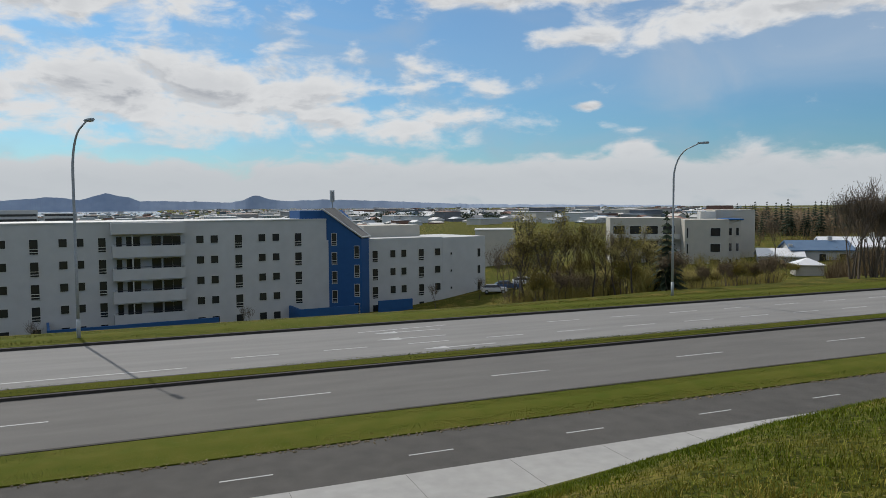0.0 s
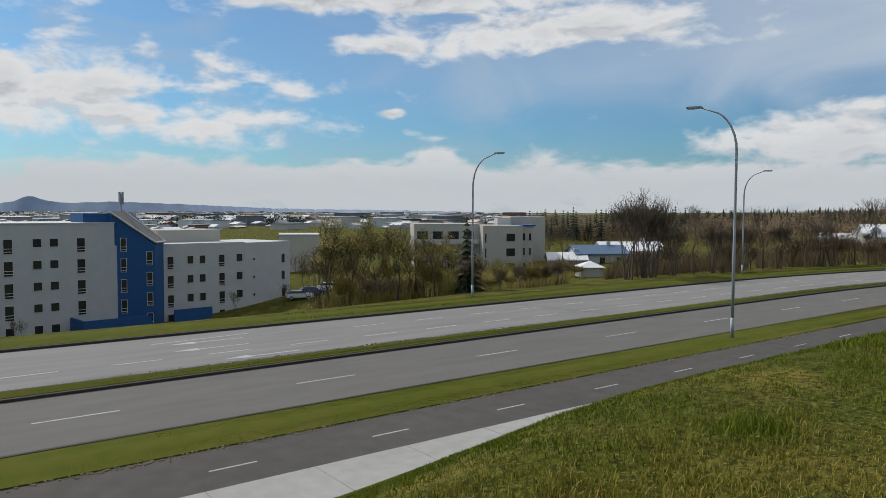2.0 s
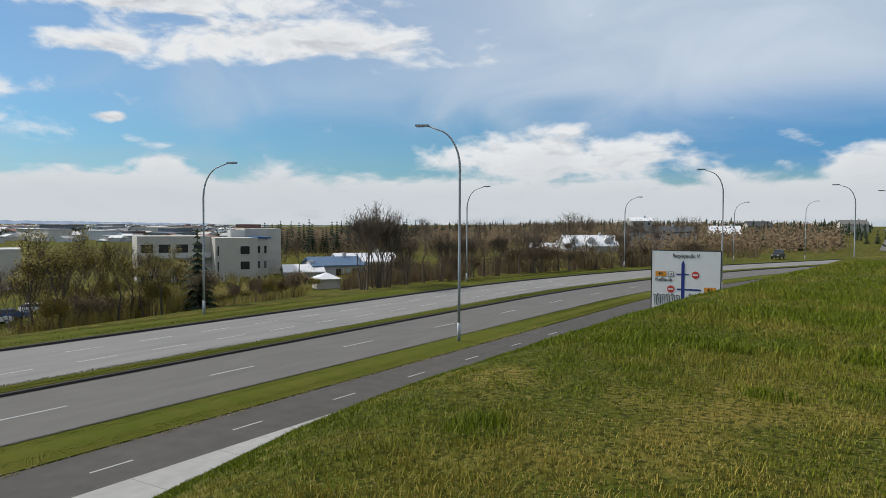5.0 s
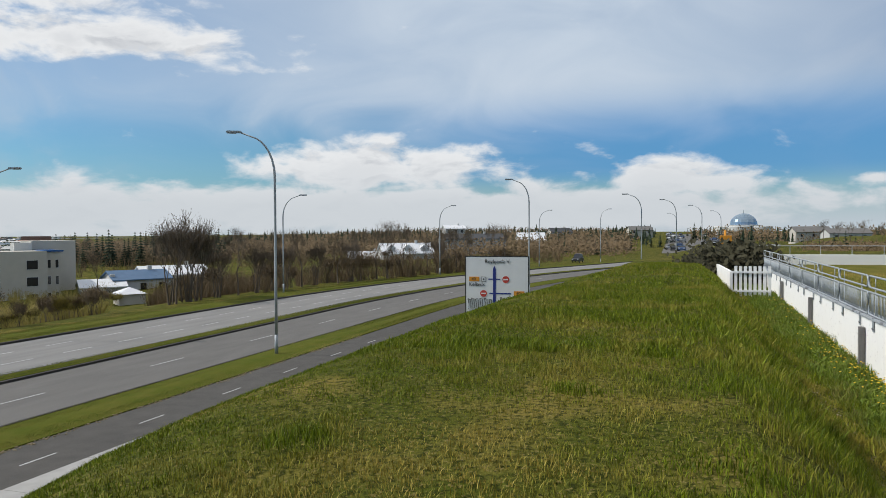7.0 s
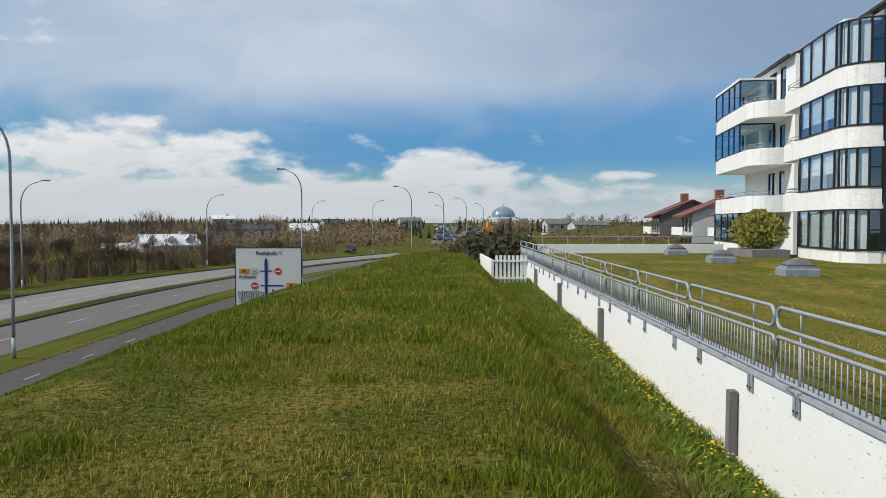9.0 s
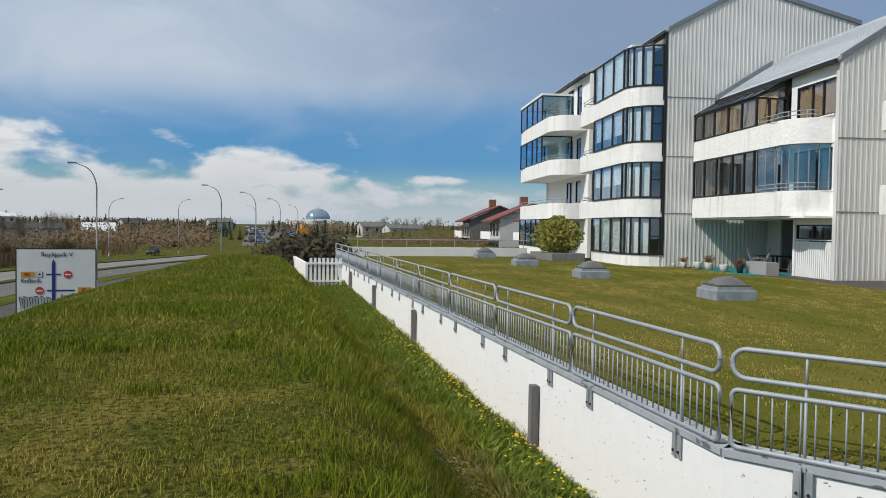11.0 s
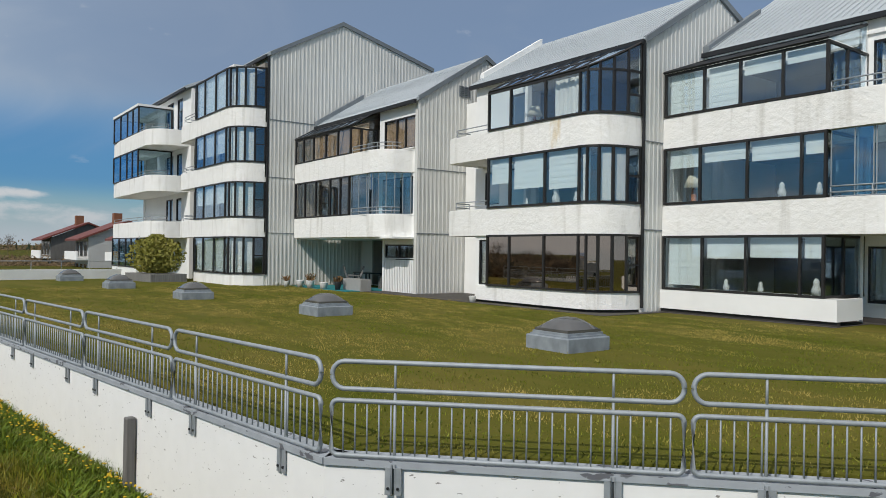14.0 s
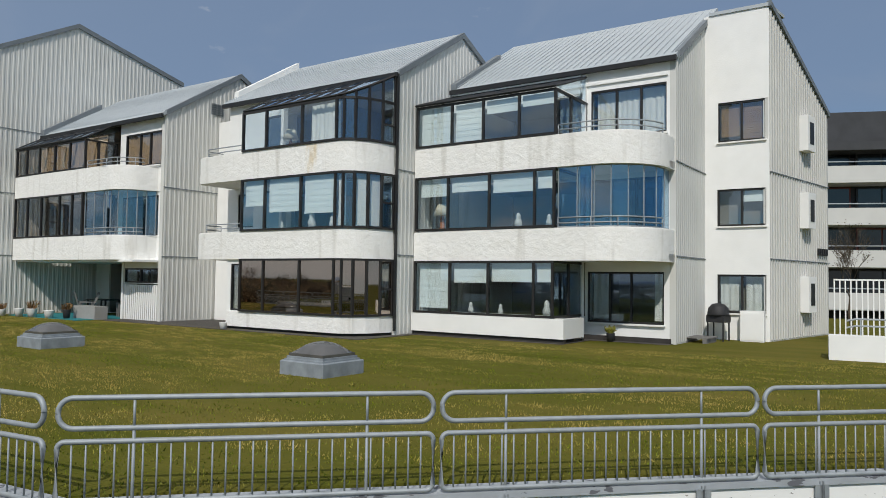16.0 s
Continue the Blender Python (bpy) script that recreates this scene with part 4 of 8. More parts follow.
# ---- block D: nearest block, glazed rooms and rounded balconies ----
D = thing("apartment_block", FLATS, "white rendered flats with rounded balconies and grey sheet roof", "apartment building", "staggered flats")
prof = [(22.1, 6.85), (26.8, 9.68), (31.5, 7.0)]
gable(D, 6.65, prof, (0.80, 3.68), v_to=25.5)
roof(D, 6.60, 14.9, prof)
upstand(D, 14.55, 14.78, prof, 3.0, 0.36, M_TRIM, "grey sheet upstand against the next gable")
front = [(14.78, 19.8), (12, 19.8), (8.7, 19.8), *[(p[0], p[1]) for p in arc(8.45, 21.55, 1.75, -90, -180, 8)], (6.70, 22.12)]
for z0, z1 in BANDS[:2]:
    balcony_front(D, front, z0, z1, 22.15)
rooms(D, 6.9, 14.75, 22.2, 4.0, (BASE + 0.2, 0.7, 3.5, 6.6), sides=True)
bm = bmesh.new()
opened_wall(bm, 6.85, 9.75, 22.1, BASE, 0.62, [(7.02, 9.49, -1.30, 0.31)])
opened_wall(bm, 6.85, 9.75, 22.1, 1.5, 3.42, [(7.1, 9.45, 1.62, 3.25)])
opened_wall(bm, 6.85, 9.75, 22.1, 4.3, 6.8, [(6.95, 9.40, 4.60, 6.15)])
uvbox(bm, 9.75, 14.78, 22.0, 22.2, 6.05, 6.8)
part("front_wall", bm, M_WALLW, D, "smooth white rendered wall")
bm = bmesh.new()
uvbox(bm, 6.9, 9.6, 22.03, 22.1, 6.34, 6.42)
part("string_course", bm, M_WALLW, D)
bm = bmesh.new()
uvbox(bm, 9.55, 9.66, 21.98, 22.09, 4.4, 6.8)
part("downpipe", bm, M_WALLW, D)
part("downpipe", tube(bmesh.new(), [(9.55, -21.85, BASE), (9.55, -21.85, 0.62)], 0.05, 8), M_WALLW, D, smooth=True)
window(D, 7.02, 9.49, 22.16, -1.30, 0.31, (8.05, 8.75))
window(D, 6.95, 9.40, 22.16, 4.60, 6.15, (7.75, 8.55))
window(D, 7.1, 9.45, 22.16, 1.62, 3.25, (7.9, 8.7), sill=False)
bm = bmesh.new()
uvbox(bm, 9.22, 14.78, 19.72, 19.95, BASE + 0.14, -1.13)
uvbox(bm, 9.22, 9.42, 19.95, 21.2, BASE + 0.14, -1.13)
uvbox(bm, 9.42, 14.78, 19.95, 21.0, -1.25, -1.15)
part("window_parapet", bm, M_WALLW, D, "white rendered parapet under the windows")
plinth(D, 6.8, 9.7, 22.04, 22.12)
plinth(D, 9.24, 14.78, 19.80, 19.96)
glazing("window_band", D, [*line(14.70, 9.62, 19.8, at=(13.3, 11.85, 10.25)), (9.62, 20.9), (9.62, 22.1)], -1.12, 0.60, M_GLASS, "ground-floor window band with half-drawn blinds")
glazing("window_band", D, [*line(14.70, 9.60, 19.82, at=(13.42, 11.85, 10.25)), (9.60, 22.1)], 1.60, 3.40, M_GLASS, "first-floor window band with slatted blinds")
glazing("window_band", D, [*line(14.70, 9.57, 19.82, at=(13.3, 12.1, 10.8)), (9.57, 20.9), (9.57, 22.1)], 4.40, 5.80, M_GLASS, "top-floor window band with roller blinds")
canopy(D, 9.55, 14.72, 19.72, 5.84, 22.0, 6.62, 6, M_GLASS)
glazing("balcony_glazing", D, [(9.5, 19.92), (8.9, 19.92), (8.45, 19.95), *[p for p in arc(8.45, 21.55, 1.60, -75, -180, 6)], (6.88, 22.1)], 1.60, 3.40, M_GLASS_BLUE, "frameless balcony glazing, bluish", fw=0.025, fd=0.03, frame=M_GALV)
rail = [(9.5, 19.88), (8.7, 19.86), *[p for p in arc(8.45, 21.55, 1.68, -90, -170, 6)]]
handrail(D, rail, 1.58)
handrail(D, rail, 4.38)
for a, b, z0, z1 in ((14.6, 13.35, -0.95, 0.52), (13.22, 11.92, -0.1, 0.52), (11.8, 10.3, -0.05, 0.52), (10.2, 9.68, -0.05, 0.52),
                     (14.6, 13.4, 4.48, 5.72), (13.22, 12.15, 4.48, 5.72), (12.05, 10.85, 5.3, 5.72), (10.75, 9.65, 5.38, 5.72),
                     (14.6, 13.5, 2.75, 3.32), (13.35, 11.92, 2.85, 3.32), (11.78, 10.3, 2.75, 3.32), (10.2, 9.7, 2.8, 3.32)):
    blind(D, b, a, 19.84, z0, z1)
curtain(D, 7.0, 9.3, 22.25, 4.66, 6.1)
curtain(D, 8.9, 9.4, 22.25, -1.2, 0.25)
curtain(D, 7.05, 7.4, 22.25, -1.2, 0.25)
# stair end of the block
bm = bmesh.new()
opened_wall(bm, 4.62, 6.68, 25.3, BASE, 9.05, [(4.72, 6.25, 0.31 - 1.30, 0.29), (4.72, 6.25, 1.89, 3.12), (4.65, 6.22, 4.70, 6.04)])
part("stair_wall", bm, M_WALLW, D, "plain white wall with three windows")
for z0, z1 in ((-0.98, 0.29), (1.89, 3.12), (4.70, 6.04)):
    window(D, 4.74, 6.22, 25.38, z0, z1, (5.48,))
bm = bmesh.new()
uvbox(bm, 4.7, 6.4, 25.75, 25.85, BASE, 8.9)
part("room_wall", bm, M_ROOM, D)
curtain(D, 4.8, 5.4, 25.42, -0.9, 0.22)
curtain(D, 5.55, 6.2, 25.42, -0.9, 0.22)
blind(D, 4.8, 5.45, 25.36, 4.78, 5.98, mat("wood_slat_blind", (0.34, 0.22, 0.13), (0.26, 0.16, 0.09), 0.7, 3))
blind(D, 5.55, 6.15, 25.36, 4.9, 5.98, bpy.data.materials["wood_slat_blind"])
blind(D, 4.8, 5.45, 25.36, 2.7, 3.06)


def end_wall():
    """Ribbed end wall, set a little askew, under a falling roof."""
    a, b = Vector((4.62, -25.3, 0)), Vector((3.58, -30.7, 0))
    d = (b - a)
    m = Matrix.Translation(a) @ Matrix.Rotation(math.atan2(d.y, d.x), 4, "Z")
    L_ = d.length
    top = lambda s: 9.05 - 2.75 * s / L_
    bm = bmesh.new()
    q = [(0, BASE), (L_, BASE), (L_, top(L_)), (0, top(0))]
    f0 = [bm.verts.new(m @ Vector((x, 0.0, z))) for x, z in q]
    f1 = [bm.verts.new(m @ Vector((x, 0.2, z))) for x, z in q]
    bm.faces.new(f0)
    bm.faces.new(f1[::-1])
    for k in range(4):
        bm.faces.new((f0[k], f0[(k + 1) % 4], f1[(k + 1) % 4], f1[k]))
    w = part("end_wall", bm, M_CLAD, D, "grey-white corrugated end wall")
    bm = bmesh.new()
    s = 0.08
    while s < L_ - 0.1:
        box(bm, s, s + 0.07, -0.04, 0.01, BASE + 0.05, top(s + 0.07) - 0.03, m=m)
        s += 0.215
    part("ribs", bm, M_CLAD, w)
    bm = bmesh.new()
    for z in (0.80, 3.62):
        box(bm, 0, L_, -0.05, 0.0, z - 0.016, z + 0.016, m=m)
    part("flashing", bm, M_TRIM, w)
    bm = bmesh.new()
    for x, y0, y1 in ((0, -0.10, 0.05),):
        f0 = [bm.verts.new(m @ Vector((xx, y0, z))) for xx, z in ((-0.05, 9.03), (L_, top(L_) - 0.02), (L_, top(L_) + 0.16), (-0.05, 9.21))]
        f1 = [bm.verts.new(m @ Vector((xx, y1, z))) for xx, z in ((-0.05, 9.03), (L_, top(L_) - 0.02), (L_, top(L_) + 0.16), (-0.05, 9.21))]
        bm.faces.new(f0)
        bm.faces.new(f1[::-1])
        for k in range(4):
            bm.faces.new((f0[k], f0[(k + 1) % 4], f1[(k + 1) % 4], f1[k]))
    part("verge_trim", bm, M_TRIM, w)
    for zc in (-0.35, 2.55, 5.25):
        bm = bmesh.new()
        box(bm, 2.55, 3.25, -0.32, 0.0, zc - 0.62, zc + 0.62, m=m)
        wb = part("window_box", bm, M_WALLW, w, "white boxed-out window")
        part("pane", boxes((2.72, 3.08, -0.335, -0.322, zc - 0.38, zc + 0.38), m=m), M_FLASH, wb)
    part("sign_letters", boxes(*[(4.2 + 0.2 * i, 4.34 + 0.2 * i, -0.10, -0.05, 1.05, 1.30) for i in range(5)], m=m), M_FLASH, w, "dark raised letters on the end wall")
    bm = bmesh.new()
    prism(bm, [(4.6, -25.25), (6.5, -25.25), (6.5, -26.8), (4.4, -26.8)], 9.05, 9.16)
    part("parapet_cap", bm, M_ROOF, D)


end_wall()

# ---- block C: rounded glazed bays ----
C = thing("apartment_block", FLATS, "white flats with rounded glazed bays and sloping glass roof", "apartment building", "staggered flats")
prof = [(18.84, 6.70), (22.67, 9.04), (26.5, 7.3)]
gable(C, 14.82, prof, (0.78, 3.60))
roof(C, 14.78, 23.6, prof, over=0.05)
VC = 17.15
curve = [(15.95 + 1.08 * math.cos(radians(a)), 18.9 + (18.9 - VC) * math.sin(radians(a))) for a in (-90, -105, -122, -140, -158, -176)]
bay = [(20.38, VC), (19.2, VC), (17.48, VC), *curve]
front = [(22.95, 20.3), (22.98, VC + 0.35), (22.85, VC + 0.1), (22.6, VC + 0.01), *bay]
for z0, z1, m_ in ((*BANDS[0], None), (*BANDS[1], M_WHITE_RUST)):
    balcony_front(C, front, z0, z1, 20.4, material=m_)
glazing("window_bay", C, bay, -1.22, 0.62, M_GLASS_BRONZE, "ground-floor bay of brown-tinted glass")
glazing("window_bay", C, bay, 1.58, 3.40, M_GLASS, "rounded first-floor bay with pale blinds")
glazing("window_bay", C, bay, 4.38, 5.78, M_GLASS, "rounded top-floor bay under a glass roof")
raked_lights(C, curve, 5.74, VC - 0.02, 5.82, 18.8, 6.72, M_GLASS)
for k, z in enumerate((-0.35, 2.45, 5.0)):
    transom(C, curve[-2], curve[-1], z)
upstand(C, 23.35, 23.6, prof, 3.8, 0.42, M_WALLW, "white rendered parapet at the roof's end", back=-0.5)
canopy(C, 15.95, 20.38, VC - 0.02, 5.82, 18.8, 6.72, 7, M_GLASS, side=False)
bm = bmesh.new()
pts = [(21.15, VC + 0.05), (20.38, VC + 0.02), (19.2, VC + 0.02), *curve]
prism(bm, [(p[0], -p[1]) for p in pts] + [(14.98, -19.6), (21.15, -19.6)], -1.75, -1.22)
part("window_parapet", bm, M_WHITE, C, "rough-cast white wall under the bay")
bm = bmesh.new()
prism(bm, [(p[0] + 0.05, -p[1] - 0.12) for p in pts] + [(15.0, -19.6), (21.1, -19.6)], BASE - 0.02, -1.75)
part("plinth", bm, M_KERB, C, "dark concrete plinth")
bm = bmesh.new()
opened_wall(bm, 20.4, 21.2, VC + 0.1, -1.75, 0.62, [(20.48, 21.0, -1.2, 0.45)])
opened_wall(bm, 20.35, 23.4, 19.0, 1.3, 3.42, [(20.5, 21.4, 1.6, 3.25), (21.9, 22.8, 1.9, 3.2)])
opened_wall(bm, 20.35, 23.4, 19.0, 4.2, 6.7, [(20.5, 21.3, 4.45, 6.1)])
uvbox(bm, 21.0, 21.2, VC + 0.3, 19.2, -1.75, 0.62)
part("front_wall", bm, M_WALLW, C, "white rendered wall behind the balcony")
bm = bmesh.new()
uvbox(bm, 21.2, 25.7, 20.3, 20.5, BASE, 6.6)
part("link_wall", bm, M_WALLW, C, "white wall between the blocks")
bm = bmesh.new()
uvbox(bm, 14.76, 14.83, 18.78, 18.86, -1.7, 6.75)
part("corner_post", bm, M_FLASH, C, "dark corner post")
window(C, 20.48, 21.0, VC + 0.18, -1.2, 0.45, sill=False)
window(C, 20.5, 21.4, 19.08, 1.6, 3.25, sill=False)
window(C, 21.9, 22.8, 19.08, 1.9, 3.2, sill=False)
window(C, 20.5, 21.3, 19.08, 4.45, 6.1, sill=False)
rooms(C, 15.05, 23.0, 18.95, 3.6, (BASE + 0.2, 0.7, 3.5, 6.55))
bm = bmesh.new()
for z in (0.62, 3.42):
    uvbox(bm, 16.1, 20.4, 17.5, 19.0, z, z + 0.2)
part("bay_floor", bm, M_ROOM, C)
rail = [(20.5, VC + 0.15), (21.5, VC + 0.15), (22.5, VC + 0.18), (22.82, VC + 0.4), (22.84, VC + 1.1)]
handrail(C, rail, 1.58)
handrail(C, rail, 4.38)
for a, b, z0, z1 in ((20.3, 19.25, 2.45, 3.36), (19.1, 17.55, 2.2, 3.36), (17.4, 16.0, 2.1, 3.36)):
    blind(C, b, a, VC, z0, z1)
for k in (0, 2, 3):
    blind_round(C, curve[k:k + 2], (15.95, 18.9), 1.68, 3.3)
curtain(C, 16.0, 17.3, VC + 0.1, 4.5, 5.7)
curtain(C, 15.2, 15.8, VC + 0.55, 1.66, 3.3)

# ---- block B: recessed ground floor with a terrace ----
B = thing("apartment_block", FLATS, "white flats over an open terrace, brown-tinted top windows, sheet roof", "apartment building", "staggered flats")
prof = [(17.7, 6.45), (21.4, 8.80), (25.5, 6.6)]
gable(B, 25.75, prof, (0.76, 3.54))
roof(B, 25.7, 35.1, prof)
upstand(B, 34.80, 35.08, prof, 2.6, 0.42, M_TRIM, "grey sheet upstand against the next gable")
# pleated tan sheets stand in for the sunlit interior, its tone in their colour
curtain(B, 29.4, 34.9, 17.3, 4.45, 5.95, M_TAN)
curtain(B, 26.15, 28.5, 17.75, 4.56, 5.86, M_TAN)
front = [(35.05, 16.4), (32, 16.4), (28.3, 16.4), *arc(27.55, 17.6, 1.22, -75, -172, 8), (26.2, 17.75), (25.9, 17.8)]
for z0, z1 in BANDS[:2]:
    balcony_front(B, front, z0, z1, 17.9)
glazing("window_band", B, [*line(35.0, 29.4, 16.44, at=(33.9, 32.7, 31.2, 30.2)), (29.4, 17.8)], 1.58, 3.40, M_GLASS_TINT, "first-floor window band, brownish glass")
glazing("window_band", B, [*line(35.0, 29.3, 16.44, at=(34.1, 33.0, 31.7, 30.5)), (29.3, 17.0), (29.3, 17.8)], 4.38, 5.62, M_GLASS_TINT, "top-floor window band, brownish glass")
canopy(B, 29.25, 35.0, 16.36, 5.66, 18.0, 6.62, 7, M_GLASS_TINT)
glazing("balcony_glazing", B, [(29.3, 16.5), (28.6, 16.5), (28.0, 16.55), *arc(27.55, 17.6, 1.08, -75, -172, 5), (26.3, 17.75)], 1.58, 3.40, M_GLASS_BLUE, "frameless balcony glazing, bluish", fw=0.025, fd=0.03, frame=M_GALV)
rail = [(29.2, 16.48), (28.4, 16.48), *arc(27.55, 17.6, 1.14, -75, -165, 5)]
handrail(B, rail, 1.58)
handrail(B, rail, 4.38)
bm = bmesh.new()
opened_wall(bm, 25.95, 29.0, 17.8, 1.4, 3.42, [(26.2, 28.7, 1.62, 3.25)])
opened_wall(bm, 25.95, 29.0, 17.8, 4.25, 6.6, [(26.08, 28.60, 4.50, 5.90)])
opened_wall(bm, 25.95, 28.6, 17.8, -0.35, 0.62, [(26.1, 28.4, -0.32, 0.28)])
part("front_wall", bm, M_WALLW, B, "smooth white rendered wall")
window(B, 26.08, 28.60, 17.86, 4.50, 5.90, (26.9, 27.6), M_GLASS_TINT)
window(B, 26.2, 28.7, 17.86, 1.62, 3.25, (27.0, 27.9), sill=False)
window(B, 26.1, 28.4, 17.86, -0.32, 0.28, (27.3,), sill=False)
bm = bmesh.new()
u = 26.0
while u < 28.55:
    uvbox(bm, u, u + 0.085, 17.80, 17.84, BASE, -0.40)
    u += 0.135
uvbox(bm, 26.0, 28.55, 17.84, 17.88, -0.55, -0.45)
part("slat_screen", bm, M_WALLW, B, "white upright board screen")
bm = bmesh.new()
opened_wall(bm, 26.0, 35.0, 20.4, BASE, 0.62, [(28.9, 31.6, BASE + 0.1, 0.3)])
part("terrace_wall", bm, M_CLAD, B)
glazing("terrace_door", B, line(28.9, 31.6, 20.5, at=(29.8, 30.7)), BASE + 0.1, 0.3, M_GLASS, "dark glazed terrace doors")
bm = bmesh.new()
uvbox(bm, 26.0, 35.05, 16.6, 20.4, 0.52, 0.60)
part("terrace_ceiling", bm, M_WALLW, B)
bm = bmesh.new()
uvbox(bm, 28.42, 28.56, 17.75, 17.9, BASE, 0.6)
part("pillar", bm, M_WALLW, B)
rooms(B, 26.0, 35.0, 18.0, 4.5, (0.72, 3.5, 6.4), sides=False)
bm = bmesh.new()
uvbox(bm, 25.735, 25.75, 19.9, 20.5, 6.9, 7.4)
for i in range(6):
    uvbox(bm, 25.70, 25.74, 19.9, 20.5, 6.93 + i * 0.08, 6.97 + i * 0.08)
part("vent_grille", bm, M_TRIM, B, "dark louvred vent in the gable")

# ---- block A: four storeys, rounded bays ----
A_ = thing("apartment_block", FLATS, "four-storey white flats with rounded glazed bays and tall ribbed gable", "apartment building", "staggered flats")
prof = [(15.0, 9.85), (19.13, 12.15), (25.2, 10.6)]
gable(A_, 35.15, prof, (0.82, 3.66, 6.6))
roof(A_, 35.1, 44.7, prof)
VA = 13.3
curve = [(36.6 + 1.35 * math.cos(radians(a)), 14.95 + (14.95 - VA) * math.sin(radians(a))) for a in (-90, -106, -122, -140, -158, -176)]
bay = [(41.3, VA), (39.9, VA), (38.2, VA), *curve]
front = [(44.4, 15.2), (44.45, VA + 0.3), (44.3, VA + 0.08), (44.0, VA + 0.01), *bay]
for z0, z1 in BANDS:
    balcony_front(A_, front, z0, z1, 15.3)
for k, (z0, z1) in enumerate(((-1.30, 0.62), (1.58, 3.40), (4.38, 6.2), (7.17, 9.2))):
    glazing("window_bay", A_, bay, z0, z1, M_GLASS, "rounded bay window with pale curtains")
    drop = (0.1, 0.75, 0.55, 0.1)[k]
    for a_, b_ in ((41.2, 39.97), (39.83, 38.27), (38.13, 36.67)):
        blind(A_, b_, a_, VA, z0 + drop, z1 - 0.08)
    blind_round(A_, curve[:-1], (36.6, 14.95), z0 + 0.1, z1 - 0.08)
    transom(A_, curve[-2], curve[-1], 0.5 * (z0 + z1))
    handrail(A_, [(41.4, VA + 0.12), (42.6, VA + 0.12), (43.9, VA + 0.15), (44.3, VA + 0.4), (44.32, VA + 1.0)], z1 - 1.82 if 0 < k else -9) if k else None
bm = bmesh.new()
prism(bm, [(41.5, -VA - 0.02), (41.3, -VA - 0.02), (38.2, -VA - 0.02), *[(p[0], -p[1]) for p in curve], (35.4, -15.2), (41.5, -15.2)], BASE, -1.32)
part("window_parapet", bm, M_WHITE, A_, "rough-cast white wall under the bay")
bm = bmesh.new()
for z0, z1 in ((BASE, 0.62), (1.5, 3.42), (4.3, 6.22), (7.1, 10.0)):
    opened_wall(bm, 41.3, 44.6, 15.2, z0, z1, [(41.7, 42.9, max(z0, -1.2) + 0.25, z1 - 0.25)])
uvbox(bm, 37.2, 44.6, 14.9, 15.1, 9.2, 9.85)
uvbox(bm, 35.9, 41.3, VA + 0.1, 15.0, 9.18, 9.3)
part("front_wall", bm, M_WALLW, A_, "white rendered wall behind the balconies")
for z0, z1 in ((-0.95, 0.37), (1.75, 3.17), (4.55, 5.97), (7.35, 9.6)):
    window(A_, 41.7, 42.9, 15.28, z0, z1, sill=False)
bm = bmesh.new()
uvbox(bm, 35.12, 35.20, 14.88, 14.98, -1.3, 9.9)
part("corner_post", bm, M_FLASH, A_, "dark corner post")
rooms(A_, 35.4, 44.6, 14.6, 4.5, (BASE + 0.1, 0.7, 3.5, 6.3, 9.4))

# ---- block at the far end ----
E_ = thing("apartment_block", FLATS, "four-storey white flats with corner glazing and recessed balconies", "apartment building", "staggered flats")
prof = [(13.9, 9.7), (18, 11.6), (24, 10.0)]
roof(E_, 44.8, 55.2, prof)
front = [(55.0, 14.0), (55.0, 12.0), (53, 11.9), (50, 11.9), (47.4, 11.9), *arc(46.7, 13.3, 1.42, -80, -172, 8), (45.2, 14.0)]
for z0, z1 in BANDS:
    balcony_front(E_, front, z0, z1, 14.2)
for k, (z0, z1) in enumerate(((-1.30, 0.62), (1.58, 3.40), (4.38, 6.2), (7.17, 8.9))):
    if k != 1:
        glazing("window_band", E_, [(54.9, 13.8), *line(54.9, 48.4, 11.96, at=(53.0, 51.2, 49.8)), (48.4, 14.0)], z0, z1, M_GLASS_BLUE, "greenish corner glazing")
    handrail(E_, [(54.8, 12.05), (52, 11.98), (48.5, 11.98), (47.5, 11.99), *arc(46.7, 13.3, 1.34, -80, -165, 4)], z0 - 0.02) if k else None
bm = bmesh.new()
for z0, z1 in ((BASE, 0.62), (1.5, 3.42), (4.3, 6.22), (7.1, 9.7)):
    opened_wall(bm, 44.8, 55.0, 14.1, z0, z1, [(46.5, 47.6, max(z0, -1.2) + 0.2, z1 - 0.3), (48.3, 49.8, max(z0, -1.2) + 0.2, z1 - 0.3)])
uvbox(bm, 48.4, 55.0, 11.9, 14.2, 8.9, 9.05)
uvbox(bm, 48.4, 54.95, 11.95, 12.1, BASE, -1.3)
uvbox(bm, 54.8, 55.0, 14, 20, BASE, 9.7)
part("front_wall", bm, M_WALLW, E_, "white rendered wall behind the balconies")
for z0, z1 in ((-1.0, 0.32), (1.7, 3.12), (4.5, 5.92), (7.3, 9.4)):
    window(E_, 46.5, 47.6, 14.18, z0, z1, sill=False)
    window(E_, 48.3, 49.8, 14.18, z0, z1, (49.0,), sill=False)
rooms(E_, 45.0, 54.8, 14.2, 4.0, (BASE + 0.1, 0.7, 3.5, 6.3, 9.4), sides=False)

